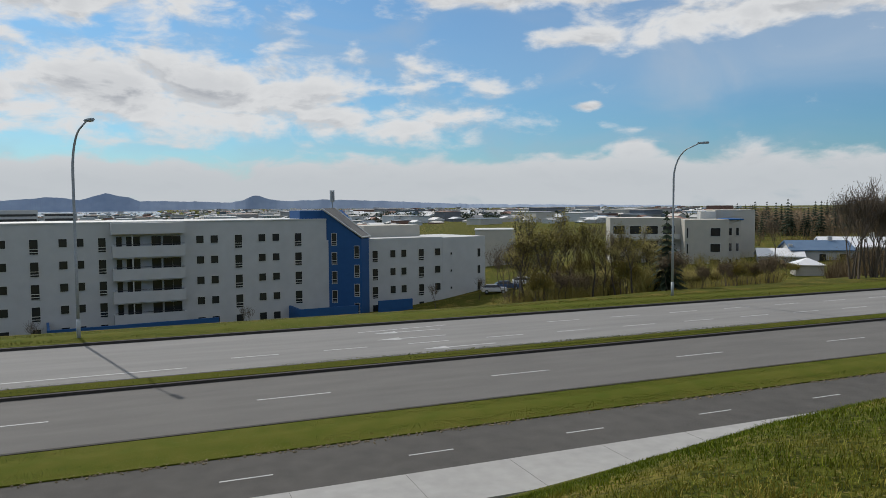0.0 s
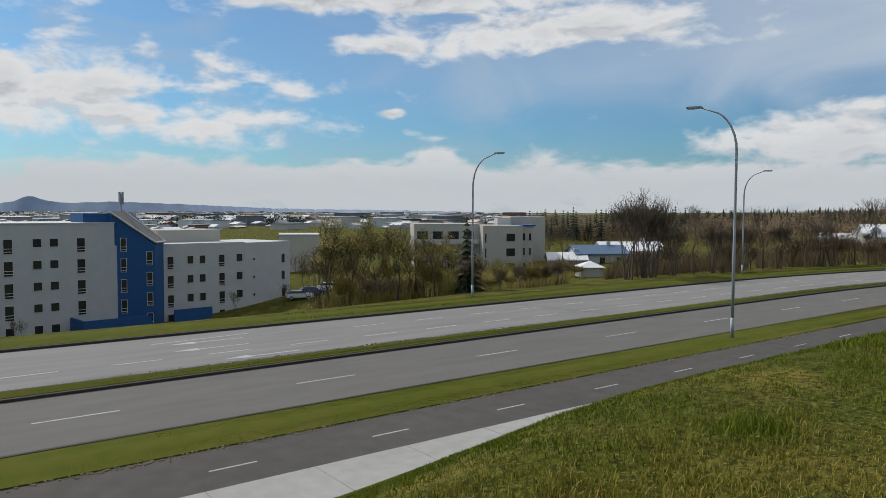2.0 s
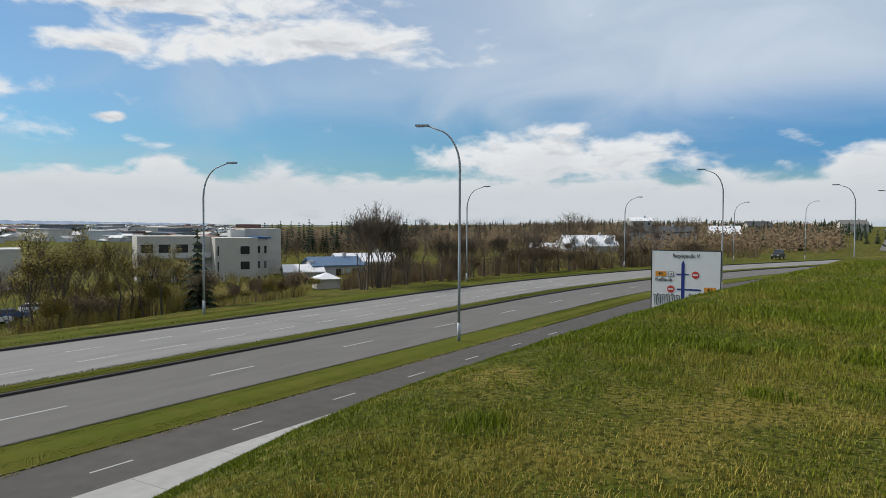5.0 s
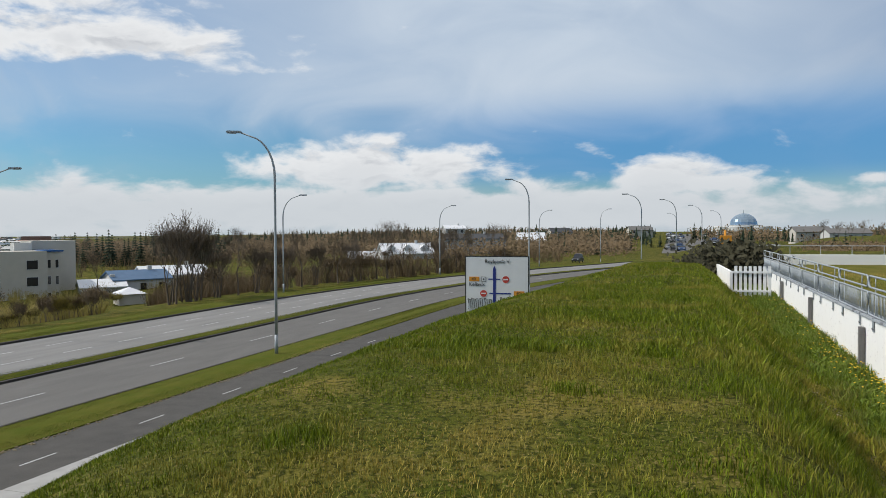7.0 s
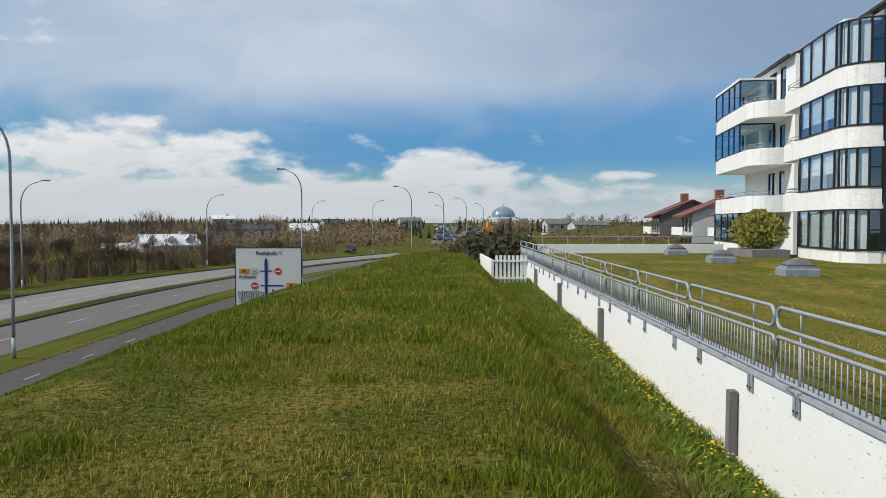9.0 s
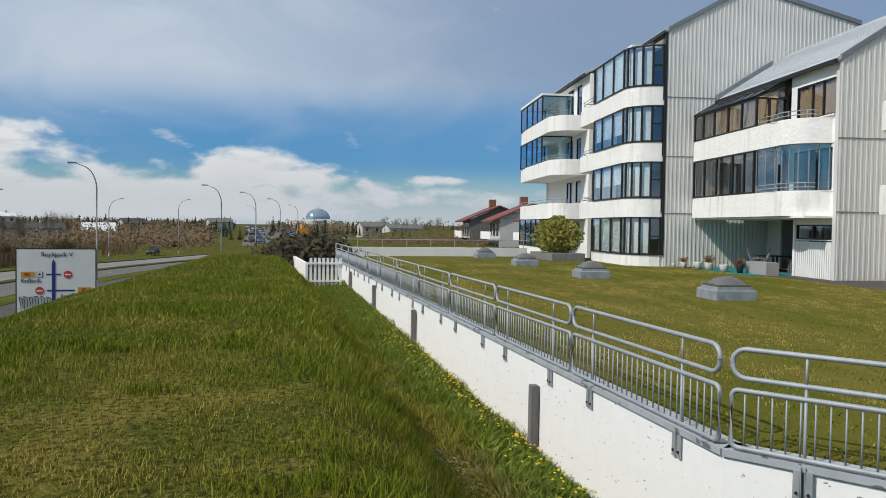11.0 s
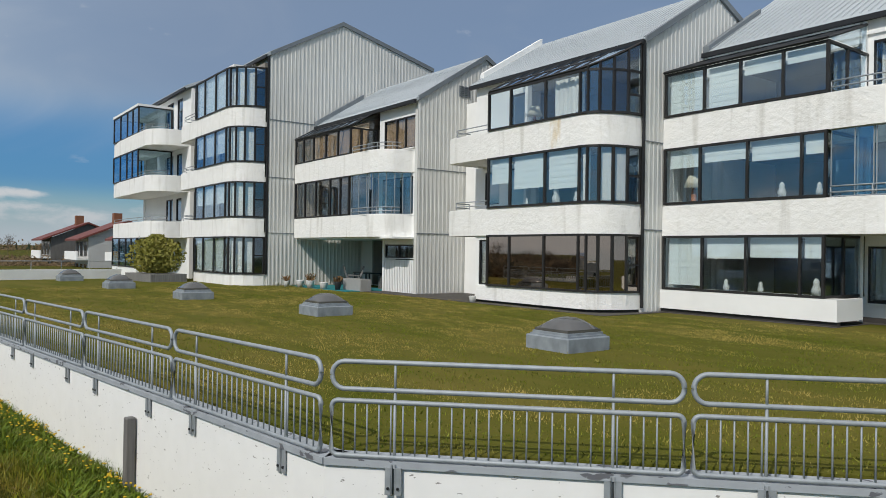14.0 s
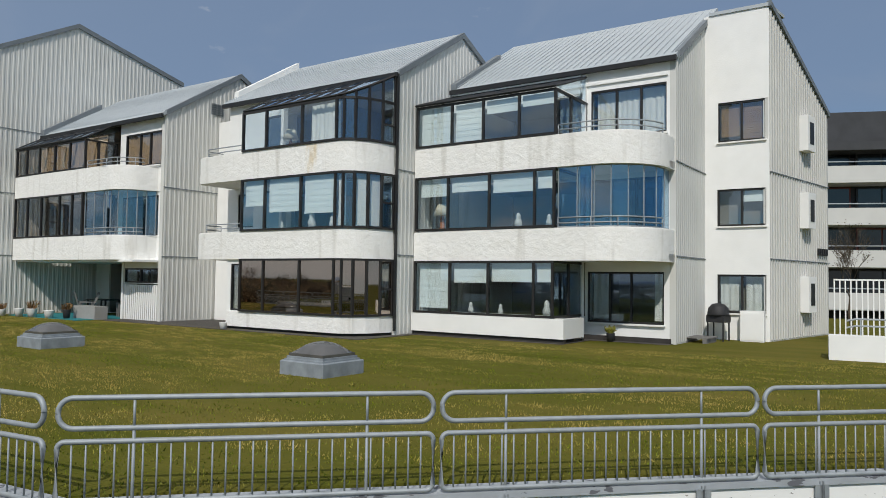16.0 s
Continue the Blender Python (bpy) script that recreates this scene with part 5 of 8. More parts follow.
# ---- things on and round the roof garden ----
M_LEAD = mat("grey_sheet_metal", (0.33, 0.365, 0.395), (0.17, 0.19, 0.21), 0.6, 3.4, metal=0.15, big=0.7)
M_DOME = mat("clouded_acrylic", (0.12, 0.118, 0.115), (0.06, 0.06, 0.06), 0.10, 1.5, spec=0.9)
M_WOOD = mat("weathered_wood", (0.24, 0.235, 0.225), (0.13, 0.125, 0.12), 0.9, 3.0, stretch=(6, 6, 0.4), bump=0.5)
M_POT = mat("white_glazed_pot", (0.68, 0.68, 0.66), (0.60, 0.60, 0.58), 0.4, 3)
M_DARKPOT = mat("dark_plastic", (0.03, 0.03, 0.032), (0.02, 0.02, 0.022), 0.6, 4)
M_TERRA = mat("terracotta", (0.42, 0.20, 0.12), (0.34, 0.15, 0.09), 0.8, 4)
M_LEAF = mat("hedge_leaf", (0.19, 0.20, 0.022), (0.25, 0.21, 0.035), 0.7, 6, vary=0.2)
M_LEAF_RED = mat("reddish_leaf", (0.22, 0.10, 0.05), (0.16, 0.12, 0.04), 0.8, 6)


def skylight(m):
    t = thing("roof_skylight", m, "grey metal roof skylight with a clouded dome on the lawn", "skylight", "skylights on the lawn")
    bm = bmesh.new()
    box(bm, -0.72, 0.72, -0.72, 0.72, -0.05, 0.30)
    bmesh.ops.bevel(bm, geom=bm.edges[:], offset=0.02, segments=1, affect="EDGES")
    part("kerb", bm, M_LEAD, t)
    part("flange", boxes((-0.645, 0.645, -0.645, 0.645, 0.30, 0.335)), M_LEAD, t)
    part("upper_flange", boxes((-0.60, 0.60, -0.60, 0.60, 0.335, 0.39)), M_LEAD, t)
    part("frame", boxes((-0.56, 0.56, -0.56, 0.56, 0.39, 0.45)), M_DOME, t)
    bm = bmesh.new()
    n = 10
    g = [[bm.verts.new((-0.53 + 1.06 * i / n, -0.53 + 1.06 * j / n, 0.45 + 0.24 * max(0.0, (1 - abs(2 * i / n - 1) ** 2.4) * (1 - abs(2 * j / n - 1) ** 2.4)) ** 0.7)) for j in range(n + 1)] for i in range(n + 1)]
    for i in range(n):
        for j in range(n):
            bm.faces.new((g[i][j], g[i + 1][j], g[i + 1][j + 1], g[i][j + 1]))
    part("dome", bm, M_DOME, t, "clouded dark dome", smooth=True)
    return t


sk = skylight(pose(8.55, -11.7, LAWN, 0, 0, -8))
sk.scale = (0.80, 0.80, 0.90)
for x, y, a in ((17.45, -12.25, -7), (25.6, -12.1, -8), (33.9, -12.5, -7), (42.3, -13.0, -6)):
    copy_thing(sk, pose(x, y, LAWN, 0, 0, a))

# wooden posts along the wall
for i, (x, z0, z1) in enumerate(((9.75, -3.5, -2.24), (18.4, -3.3, -2.15), (25.4, -3.2, -2.09), (32.4, -3.1, -2.05), (38.6, -3.0, -2.0))):
    bm = bmesh.new()
    box(bm, -0.06, 0.06, -0.06, 0.06, z0, z1)
    bmesh.ops.bevel(bm, geom=bm.edges[:], offset=0.012, segments=1, affect="EDGES")
    ob = tagged(link("wooden_post", bm, M_WOOD), "grey weathered wooden post against the white wall", "post", "wooden posts")
    ob.matrix_world = pose(x, -3.77, EYE, 0, 0.6 * (i % 3 - 1), 0)

# white picket gate and fence past the railing
def picket(name, m, n, h, step, label):
    t = thing(name, m, label, "fence")
    me = None
    for i in range(n):
        if me is None:
            ob = part("picket", boxes((0, 0.12, 0, 0.025, 0.05, h)), M_WALLW, t)
            me = ob.data
        else:
            ob = new("picket", me)
            ob.parent = t
        ob.location.x = i * step
    for z in (0.35, h - 0.3):
        part("rail", boxes((0, n * step, 0.026, 0.07, z, z + 0.09)), M_WALLW, t)
    return t


picket("picket_gate", pose(33.6, -3.5, EYE - 2.95, 0, 0, 90), 8, 1.45, 0.19, "white painted wooden picket gate beside the wall")
bm = bmesh.new()
box(bm, 0, 11, -0.06, 0.06, -1.0, 1.05, m=pose(34.0, -1.95, EYE - 2.8, 0, 0, 2))
tagged(link("board_fence", bm, M_WALLW), "white painted board fence behind the gate", "fence")
# low white wall and rail at the lawn's far end
structure("wall_far", boxes((44.4, 44.7, -16.5, -3.9, LAWN - 1.2, LAWN + 0.55)), M_WALLW, "low white parapet wall at the lawn's end", "parapet wall")
bm = bmesh.new()
tube(bm, [(44.55, -16.5, LAWN + 1.02), (44.55, -3.9, LAWN + 1.02)], 0.025, 6)
for i in range(9):
    tube(bm, [(44.55, -16.3 + i * 1.53, LAWN + 0.5), (44.55, -16.3 + i * 1.53, LAWN + 1.02)], 0.02, 6)
tagged(link("parapet_rail", bm, M_GALV), "thin metal rail above the far parapet wall", "railing")


def bush(m, rx, ry, h, leaves, material, label, name="bush", seed=1, size=0.10, stems=9):
    rr = random.Random(seed)
    t = thing(name, m, label, "bush")
    bm = bmesh.new()
    for i in range(stems):
        a = rr.uniform(0, 6.28)
        k = rr.uniform(0.3, 0.9)
        tube(bm, [(0.15 * math.cos(a), 0.15 * math.sin(a), 0), (rx * k * 0.5 * math.cos(a), ry * k * 0.5 * math.sin(a), h * 0.5), (rx * k * math.cos(a), ry * k * math.sin(a), h * rr.uniform(0.75, 1))], 0.025, 4, taper=0.008)
    part("stems", bm, M_BARK, t)
    verts, faces = [], []
    for i in range(leaves):
        a, k, z = rr.uniform(0, 6.28), math.sqrt(rr.random()), rr.random()
        lump = 1 + 0.18 * math.sin(3 * a + seed) + 0.12 * math.sin(7 * a + 2 * z * 6)
        prof_ = (1 - abs(2 * z - 0.9) ** 2.6) ** 0.5 if abs(2 * z - 0.9) < 1 else 0.25
        c = Vector((rx * k * lump * prof_ * math.cos(a), ry * k * lump * prof_ * math.sin(a), h * (0.06 + 0.94 * z)))
        d1 = Vector((rr.gauss(0, 1), rr.gauss(0, 1), rr.gauss(0, 1))).normalized() * size
        d2 = d1.orthogonal().normalized() * size * 0.6
        b = len(verts)
        verts += [c - d1, c - d2, c + d1, c + d2]
        faces.append((b, b + 1, b + 2, b + 3))
    me = bpy.data.meshes.new("foliage")
    me.from_pydata([tuple(v) for v in verts], [], faces)
    me.materials.append(material)
    ob = new("foliage", me)
    ob.parent = t
    return t


M_BARK = mat("grey_brown_bark", (0.085, 0.068, 0.055), (0.055, 0.045, 0.038), 0.95, 8, bump=0.5)
bush(pose(40.6, -17.0, LAWN + 0.35), 1.55, 1.3, 2.2, 3200, M_LEAF, "yellow-green clipped bush in a planter by the flats", seed=3)
part_p = tagged(link("planter", boxes((38.7, 42.2, -17.9, -15.9, LAWN, LAWN + 0.42)), M_WOOD), "low weathered planter box on the lawn's edge", "planter")


def pot(x, y, r, h, material, plant=None, label="white flower pot standing on the paving"):
    t = thing("flower_pot", pose(x, y, LAWN), label, "flower pot", "flower pots")
    part("pot", lathe(bmesh.new(), [(r * 0.7, 0), (r * 0.95, h * 0.7), (r, h * 0.9), (r * 1.05, h), (r * 0.85, h), (r * 0.8, h * 0.85)], 14), material, t, smooth=True)
    if plant:
        rr = random.Random(int(x * 100))
        bm = bmesh.new()
        for i in range(40):
            a, k = rr.uniform(0, 6.28), rr.uniform(0.2, 1.4) * r
            top = Vector((k * math.cos(a), k * math.sin(a), h + rr.uniform(0.1, 0.9) * r * 1.6))
            d = Vector((rr.gauss(0, 1), rr.gauss(0, 1), 0.4)).normalized() * 0.09
            vs = [bm.verts.new(v) for v in ((0.3 * top.x, 0.3 * top.y, h * 0.9), top - d * 0.4, top + d, top + d * 0.3 + Vector((0, 0, 0.05)))]
            bm.faces.new(vs)
        part("plant", bm, plant, t)
    return t


def at_flats(u, v):
    p = FLATS @ Vector((u, -v, 0))
    return p.x, p.y


for u, v, r, h_, m_, pl in ((36.0, 14.9, 0.24, 0.36, M_TERRA, M_LEAF_RED), (34.6, 15.3, 0.13, 0.26, M_POT, None), (33.9, 15.5, 0.2, 0.36, M_POT, M_LEAF_RED), (33.0, 15.8, 0.24, 0.44, M_POT, None),
                           (32.1, 15.9, 0.26, 0.46, M_POT, M_LEAF_RED), (30.9, 16.0, 0.26, 0.42, M_POT, None), (29.9, 16.2, 0.20, 0.5, M_DARKPOT, M_LEAF_RED), (20.9, 16.9, 0.17, 0.3, M_POT, None), (8.55, 21.7, 0.17, 0.33, M_DARKPOT, M_LEAF)):
    x, y = at_flats(u, v)
    pot(x, y, 0.8 * r, 0.8 * h_, m_, pl, "dark pot with a small plant beside the wall" if m_ is M_DARKPOT else "pale flower pot standing by the terrace")
# terrace: mat, planter trough, chairs, table
x, y = at_flats(31.8, 17.2)
M_MAT = mat("turquoise_mat", (0.02, 0.22, 0.24), (0.02, 0.17, 0.19), 0.9, 4)
structure("terrace_mat", boxes((-3.2, 2.4, -1.6, 1.3, 0.002, 0.03), m=pose(x, y, LAWN, 0, 0, TILT)), M_MAT, "turquoise outdoor carpet on the terrace", "carpet")
x, y = at_flats(29.35, 16.9)
tagged(link("trough", boxes((-0.8, 0.8, -0.28, 0.28, 0, 0.55), m=pose(x, y, LAWN, 0, 0, TILT)), M_CONC), "pale concrete trough at the terrace's edge", "planter")
M_PAVE = mat("dark_gravel", (0.10, 0.09, 0.08), (0.06, 0.055, 0.05), 0.95, 6, bump=0.8)
structure("gravel_strip", boxes((9.2, 29.0, -1.4, 1.12, 0.004, 0.014), (6.75, 9.2, -1.4, -0.95, 0.004, 0.014), m=FLATS @ pose(0, -20.7, BASE + 0.002)), M_PAVE, "dark gravel strip along the flats", "gravel")
structure("gravel_strip", boxes((14.5, 28.4, 0, 3.2, 0.004, 0.018), m=FLATS @ pose(0, -19.9, BASE + 0.003)), M_PAVE, "dark gravel strip along the flats", "gravel")


def garden_chair(m):
    t = thing("garden_chair", m, "grey slatted garden chair on the terrace", "chair", "terrace chairs")
    for i in range(5):
        part("seat_slat", boxes((-0.26, 0.26, -0.26 + i * 0.105, -0.17 + i * 0.105, 0.40, 0.425)), M_WOOD, t)
    bm = bmesh.new()
    for i in range(4):
        box(bm, -0.25 + i * 0.13, -0.14 + i * 0.13, 0, 0.03, 0, 0.7, m=pose(0, 0.26, 0.42, -18))
    part("backrest", bm, M_WOOD, t)
    for sx in (-0.27, 0.27):
        for sy in (-0.25, 0.25):
            part("leg", boxes((sx - 0.025, sx + 0.025, sy - 0.025, sy + 0.025, 0, 0.62)), M_WOOD, t)
        part("armrest", boxes((sx - 0.05, sx + 0.05, -0.3, 0.3, 0.62, 0.65)), M_WOOD, t)
    return t


x, y = at_flats(30.9, 17.6)
ch = garden_chair(pose(x, y, LAWN, 0, 0, 150))
for u, v, a in ((29.6, 18.6, 60), (32.2, 18.3, -30), (29.4, 19.6, 20)):
    x, y = at_flats(u, v)
    copy_thing(ch, pose(x, y, LAWN, 0, 0, a))
x, y = at_flats(31.6, 18.8)
tb = thing("terrace_table", pose(x, y, LAWN, 0, 0, TILT), "dark wooden terrace table under the balcony", "table")
part("tabletop", boxes((-0.8, 0.8, -0.4, 0.4, 0.70, 0.74)), M_DARKPOT, tb)
for sx in (-0.72, 0.72):
    for sy in (-0.33, 0.33):
        part("leg", boxes((sx - 0.03, sx + 0.03, sy - 0.03, sy + 0.03, 0, 0.7)), M_DARKPOT, tb)
# barbecue and meter box at the stair wall
x, y = at_flats(6.05, 24.6)
bq = thing("barbecue", pose(x, y, LAWN, 0, 0, -20), "black lidded barbecue beside the white wall", "barbecue")
part("lid", lathe(bmesh.new(), [(0.05, 1.22), (0.2, 1.18), (0.31, 1.05), (0.34, 0.86), (0.34, 0.82), (0.05, 0.82)][::-1], 14), M_DARKPOT, bq, smooth=True)
part("firebox", boxes((-0.3, 0.3, -0.24, 0.24, 0.6, 0.82)), M_DARKPOT, bq)
for sx in (-0.26, 0.26):
    for sy in (-0.2, 0.2):
        part("leg", boxes((sx - 0.02, sx + 0.02, sy - 0.02, sy + 0.02, 0, 0.62)), M_DARKPOT, bq)
x, y = at_flats(6.7, 23.6)
pal = thing("timber_pallet", pose(x, y, LAWN, 0, 0, -10), "stack of weathered timber boards on the gravel", "pallet")
for i in range(6):
    part("board", boxes((-0.75, 0.75, -0.5 + i * 0.17, -0.38 + i * 0.17, 0.14, 0.18)), M_WOOD, pal)
for i in range(3):
    part("bearer", boxes((-0.7 + i * 0.6, -0.58 + i * 0.6, -0.5, 0.5, 0, 0.14)), M_WOOD, pal)
mb = thing("meter_box", FLATS @ pose(5.1, -25.2, BASE), "white metal meter box on the wall", "meter box")
part("cabinet", boxes((-0.36, 0.36, 0.0, 0.28, 0.0, 0.98)), M_WALLW, mb)
part("door", boxes((-0.33, 0.33, 0.282, 0.30, 0.05, 0.92)), M_WALLW, mb)
# ramp wall and gate past the end of the flats
structure("ramp_wall", boxes((-6.0, -0.3, -21.0, -20.6, LAWN - 0.4, LAWN + 0.62), (-6.0, -0.3, -21.8, -21.0, LAWN - 0.4, LAWN + 0.55)), M_WALLW, "white concrete ramp wall on the lawn", "ramp wall")
bm = bmesh.new()
for dz in (0.85, 1.02):
    tube(bm, [(-6, -20.8, LAWN + dz), (-0.9, -20.8, LAWN + dz), (-0.7, -20.8, LAWN + dz - 0.05)], 0.025, 6)
for x in (-5.5, -4, -2.5, -1):
    tube(bm, [(x, -20.8, LAWN + 0.6), (x, -20.8, LAWN + 1.02)], 0.02, 6)
tagged(link("ramp_handrail", bm, M_GALV), "galvanised handrail on the white ramp wall", "railing")
gt = thing("bar_gate", pose(-0.55, -27.2, LAWN, 0, 0, 185), "white painted metal bar gate between buildings", "gate")
for i in range(34):
    part("bar", boxes((i * 0.16, i * 0.16 + 0.04, 0, 0.03, 0.1, 2.05)), M_WALLW, gt)
for z in (0.1, 2.05):
    part("rail", boxes((0, 5.4, -0.01, 0.05, z - 0.05, z)), M_WALLW, gt)

# ornaments and lamps behind the panes
M_CREAM = mat("lamp_shade_cream", (0.72, 0.66, 0.54), (0.66, 0.60, 0.48), 0.8, 4)


def table_lamp(u, v, z, s=1.0, base=None):
    t = thing("table_lamp", FLATS @ pose(u, -v, z), "cream-shaded table lamp on a window sill", "table lamp", "window lamps")
    part("foot", lathe(bmesh.new(), [(0.09 * s, 0), (0.05 * s, 0.04), (0.06 * s, 0.14 * s), (0.02 * s, 0.3 * s)], 12), base or M_TERRA, t, smooth=True)
    part("shade", lathe(bmesh.new(), [(0.20 * s, 0.28 * s), (0.11 * s, 0.52 * s)], 16), M_CREAM, t, smooth=True)
    return t


table_lamp(14.0, 20.35, 1.70, 1.6)
table_lamp(18.9, 18.0, 4.45, 1.4)
table_lamp(17.0, 18.0, 4.45, 1.4)
for u, v, z, s in ((17.2, 17.4, 1.66, 1.3), (16.3, 17.4, 1.66, 0.9), (16.05, 17.45, 1.66, 0.9), (10.9, 20.0, 1.68, 1.1), (9.85, 20.0, 1.68, 0.9), (18.6, 17.4, 1.66, 0.6), (12.6, 20.0, -1.05, 0.9), (11.5, 20.0, -1.05, 0.8), (9.9, 20.0, -1.05, 1.2)):
    ob = tagged(link("ornament", lathe(bmesh.new(), [(0.09 * s, 0), (0.11 * s, 0.12 * s), (0.06 * s, 0.24 * s), (0.075 * s, 0.30 * s), (0.02 * s, 0.38 * s)], 12), M_POT, smooth=True), "small white ceramic ornament on a window sill", "ornament", "window ornaments")
    ob.matrix_world = FLATS @ pose(u, -v, z)
structure("sill_board", boxes((9.7, 14.6, -20.25, -19.9, 1.58, 1.66), (15.9, 20.3, -17.6, -17.25, 1.58, 1.65), (9.7, 14.6, -20.2, -19.9, -1.13, -1.06), m=FLATS), M_WALLW, "white inner window sill boards", "window sill")

# ---- buildings across the road ----
M_FARWHITE = mat("flats_white_render", (0.53, 0.535, 0.53), (0.45, 0.455, 0.45), 0.9, 0.6)
M_BEIGE = mat("flats_beige_render", (0.50, 0.475, 0.41), (0.43, 0.41, 0.36), 0.9, 0.6)
M_BLUEWALL = mat("blue_painted_wall", (0.012, 0.075, 0.22), (0.016, 0.09, 0.25), 0.7, 1.2)
M_DARKWIN = mat("dark_window_glass", (0.015, 0.018, 0.022), (0.03, 0.034, 0.04), 0.12, 0.5, spec=0.6)
M_WINFRAME = mat("pale_window_frame", (0.55, 0.55, 0.53), (0.48, 0.48, 0.46), 0.6, 3)
M_DARKROOF = mat("dark_felt_roof", (0.06, 0.063, 0.068), (0.04, 0.042, 0.046), 0.8, 1.5)
M_GREYROOF = mat("grey_shed_roof", (0.17, 0.165, 0.155), (0.11, 0.105, 0.10), 0.8, 0.8, stretch=(1, 4, 1))

FAR_Y = (20.7, 106.6)
FARM = pose(*FAR_Y, EYE, 0, 0, 7)   # x along the front, -y towards the road, heights from eye level


def far_window(parent, x, z1, w, hgt, y=0.0, bars=0, m=None):
    """A window with frame, dark pane and, where asked, a lower pale rail."""
    m = m or Matrix.Identity(4)
    f = part("window", boxes((x, x + w, y - 0.05, y + 0.06, z1 - hgt, z1), m=m), M_WINFRAME, parent)
    part("pane", boxes((x + 0.07, x + w - 0.07, y - 0.065, y - 0.048, z1 - hgt + 0.07, z1 - 0.07), m=m), M_DARKWIN, f)
    if bars:
        part("rail", boxes(*[(x + 0.07, x + w - 0.07, y - 0.09, y - 0.064, z1 - 1.28 - i * 0.38, z1 - 1.20 - i * 0.38) for i in range(2)], m=m), M_WINFRAME, f)


flats_far = thing("apartment_house", FARM, "long white flats with dark windows and a blue stair tower", "apartment building")
main = part("main_wall", boxes((-62, 3.9, 0, 13, -19, -2.0)), M_FARWHITE, flats_far, "white rendered wall")
part("roof_edge", boxes((-62, 3.95, -0.08, 13, -2.0, -1.86)), M_WINFRAME, main)
low = part("low_wing", boxes((3.9, 23.6, 0.02, 12, -19, -5.06)), M_FARWHITE, flats_far, "white rendered lower wing")
bm = bmesh.new()
prism(bm, [(23.6, 0.0), (32.6, 1.4), (30.5, 13), (23.6, 12)], -19, -5.2)
part("end_wing", bm, M_FARWHITE, flats_far)
part("roof_house", boxes((12, 22, 5, 11, -5.06, -3.2)), M_BEIGE, low)
FL = [0, -2.8, -5.6, -8.4, -11.2]
for k, dz in enumerate(FL):
    for x0, w, tall in ((-58, 1.1, 0), (-55, 1.1, 0), (-51.5, 1.1, 1), (-47.5, 1.1, 0), (-43.5, 1.1, 0), (-40.5, 1.1, 1), (-38.1, 1.1, 0), (-34.6, 1.05, 1), (-31.4, 1.05, 0), (-29.4, 0.95, 0), (-26.9, 1.0, 1), (-14.8, 1.1, 0), (-12.9, 1.1, 0), (-9.6, 1.1, 1), (-6.3, 1.1, 0), (-4.3, 1.1, 0), (-1.0, 1.1, 1)):
        far_window(flats_far, x0, -3.85 + dz, w, 1.95 if tall else 1.15, 0.0, tall)
    if k < 4:
        for x0, w, tall in ((11.2, 1.0, 1), (14.2, 1.0, 0), (16.1, 1.0, 0), (19.2, 1.0, 1), (22.1, 1.1, 0)):
            far_window(flats_far, x0, -6.85 + dz, w, 1.9 if tall else 1.25, 0.02, tall)
        mm = pose(23.6, 0, 0, 0, 0, 8.8)
        far_window(flats_far, 1.5, -7.6 + dz, 0.45, 0.5, 0.0, 0, mm)
        far_window(flats_far, 7.3, -7.2 + dz, 0.7, 1.5, 0.0, 0, mm)
# recessed balconies
for k in range(4):
    z = -3.45 - 2.95 * k
    b = part("balcony", boxes((-25.3, -16.5, -1.6, -1.45, z - 3.0, z - 1.55), (-25.3, -25.15, -1.45, 0, z - 3.0, z - 1.55), (-16.65, -16.5, -1.45, 0, z - 3.0, z - 1.55), (-25.3, -16.5, -1.45, 0, z - 3.15, z - 2.95)), M_FARWHITE, flats_far, "white balcony with solid front")
    part("post", boxes((-23.0, -22.85, -1.5, -1.4, z - 1.55, z)), M_FARWHITE, b)
    part("rail", boxes((-25.2, -16.5, -1.58, -1.5, z - 1.35, z - 1.29)), M_DARKROOF, b)
    for x0, w in ((-24.8, 0.8), (-23.6, 1.8), (-20.5, 1.3), (-19.1, 1.3), (-17.9, 1.2)):
        far_window(flats_far, x0, z - 0.3, w, 1.6, 0.0)
part("balcony_roof", boxes((-25.4, -16.4, -1.65, 0, -3.45, -2.0)), M_FARWHITE, flats_far)
# blue stair tower, corner towards the road
bm = bmesh.new()
plan = [(3.75, 0.3), (8.4, -2.6), (10.95, 0.3), (8.4, 5.0), (2.5, 4.0)]
tops = [-0.75, -5.0, -5.0, -0.65, -0.65]
lo = [bm.verts.new((x, y, -19)) for x, y in plan]
hi = [bm.verts.new((x, y, z)) for (x, y), z in zip(plan, tops)]
bm.faces.new(lo[::-1])
bm.faces.new((hi[0], hi[1], hi[3], hi[4]))
bm.faces.new((hi[1], hi[2], hi[3]))
for i in range(5):
    bm.faces.new((lo[i], lo[(i + 1) % 5], hi[(i + 1) % 5], hi[i]))
tower = part("stair_tower", bm, M_BLUEWALL, flats_far, "deep blue painted stair tower")
bm = bmesh.new()
q = [Vector((3.3, 0.2, -0.55)), Vector((8.45, -2.75, -4.85)), Vector((11.1, 0.25, -4.85)), Vector((6.6, 3.6, -0.5))]
a = [bm.verts.new(v) for v in q]
b = [bm.verts.new(v + Vector((0, 0, 0.2))) for v in q]
bm.faces.new(a[::-1])
bm.faces.new(b)
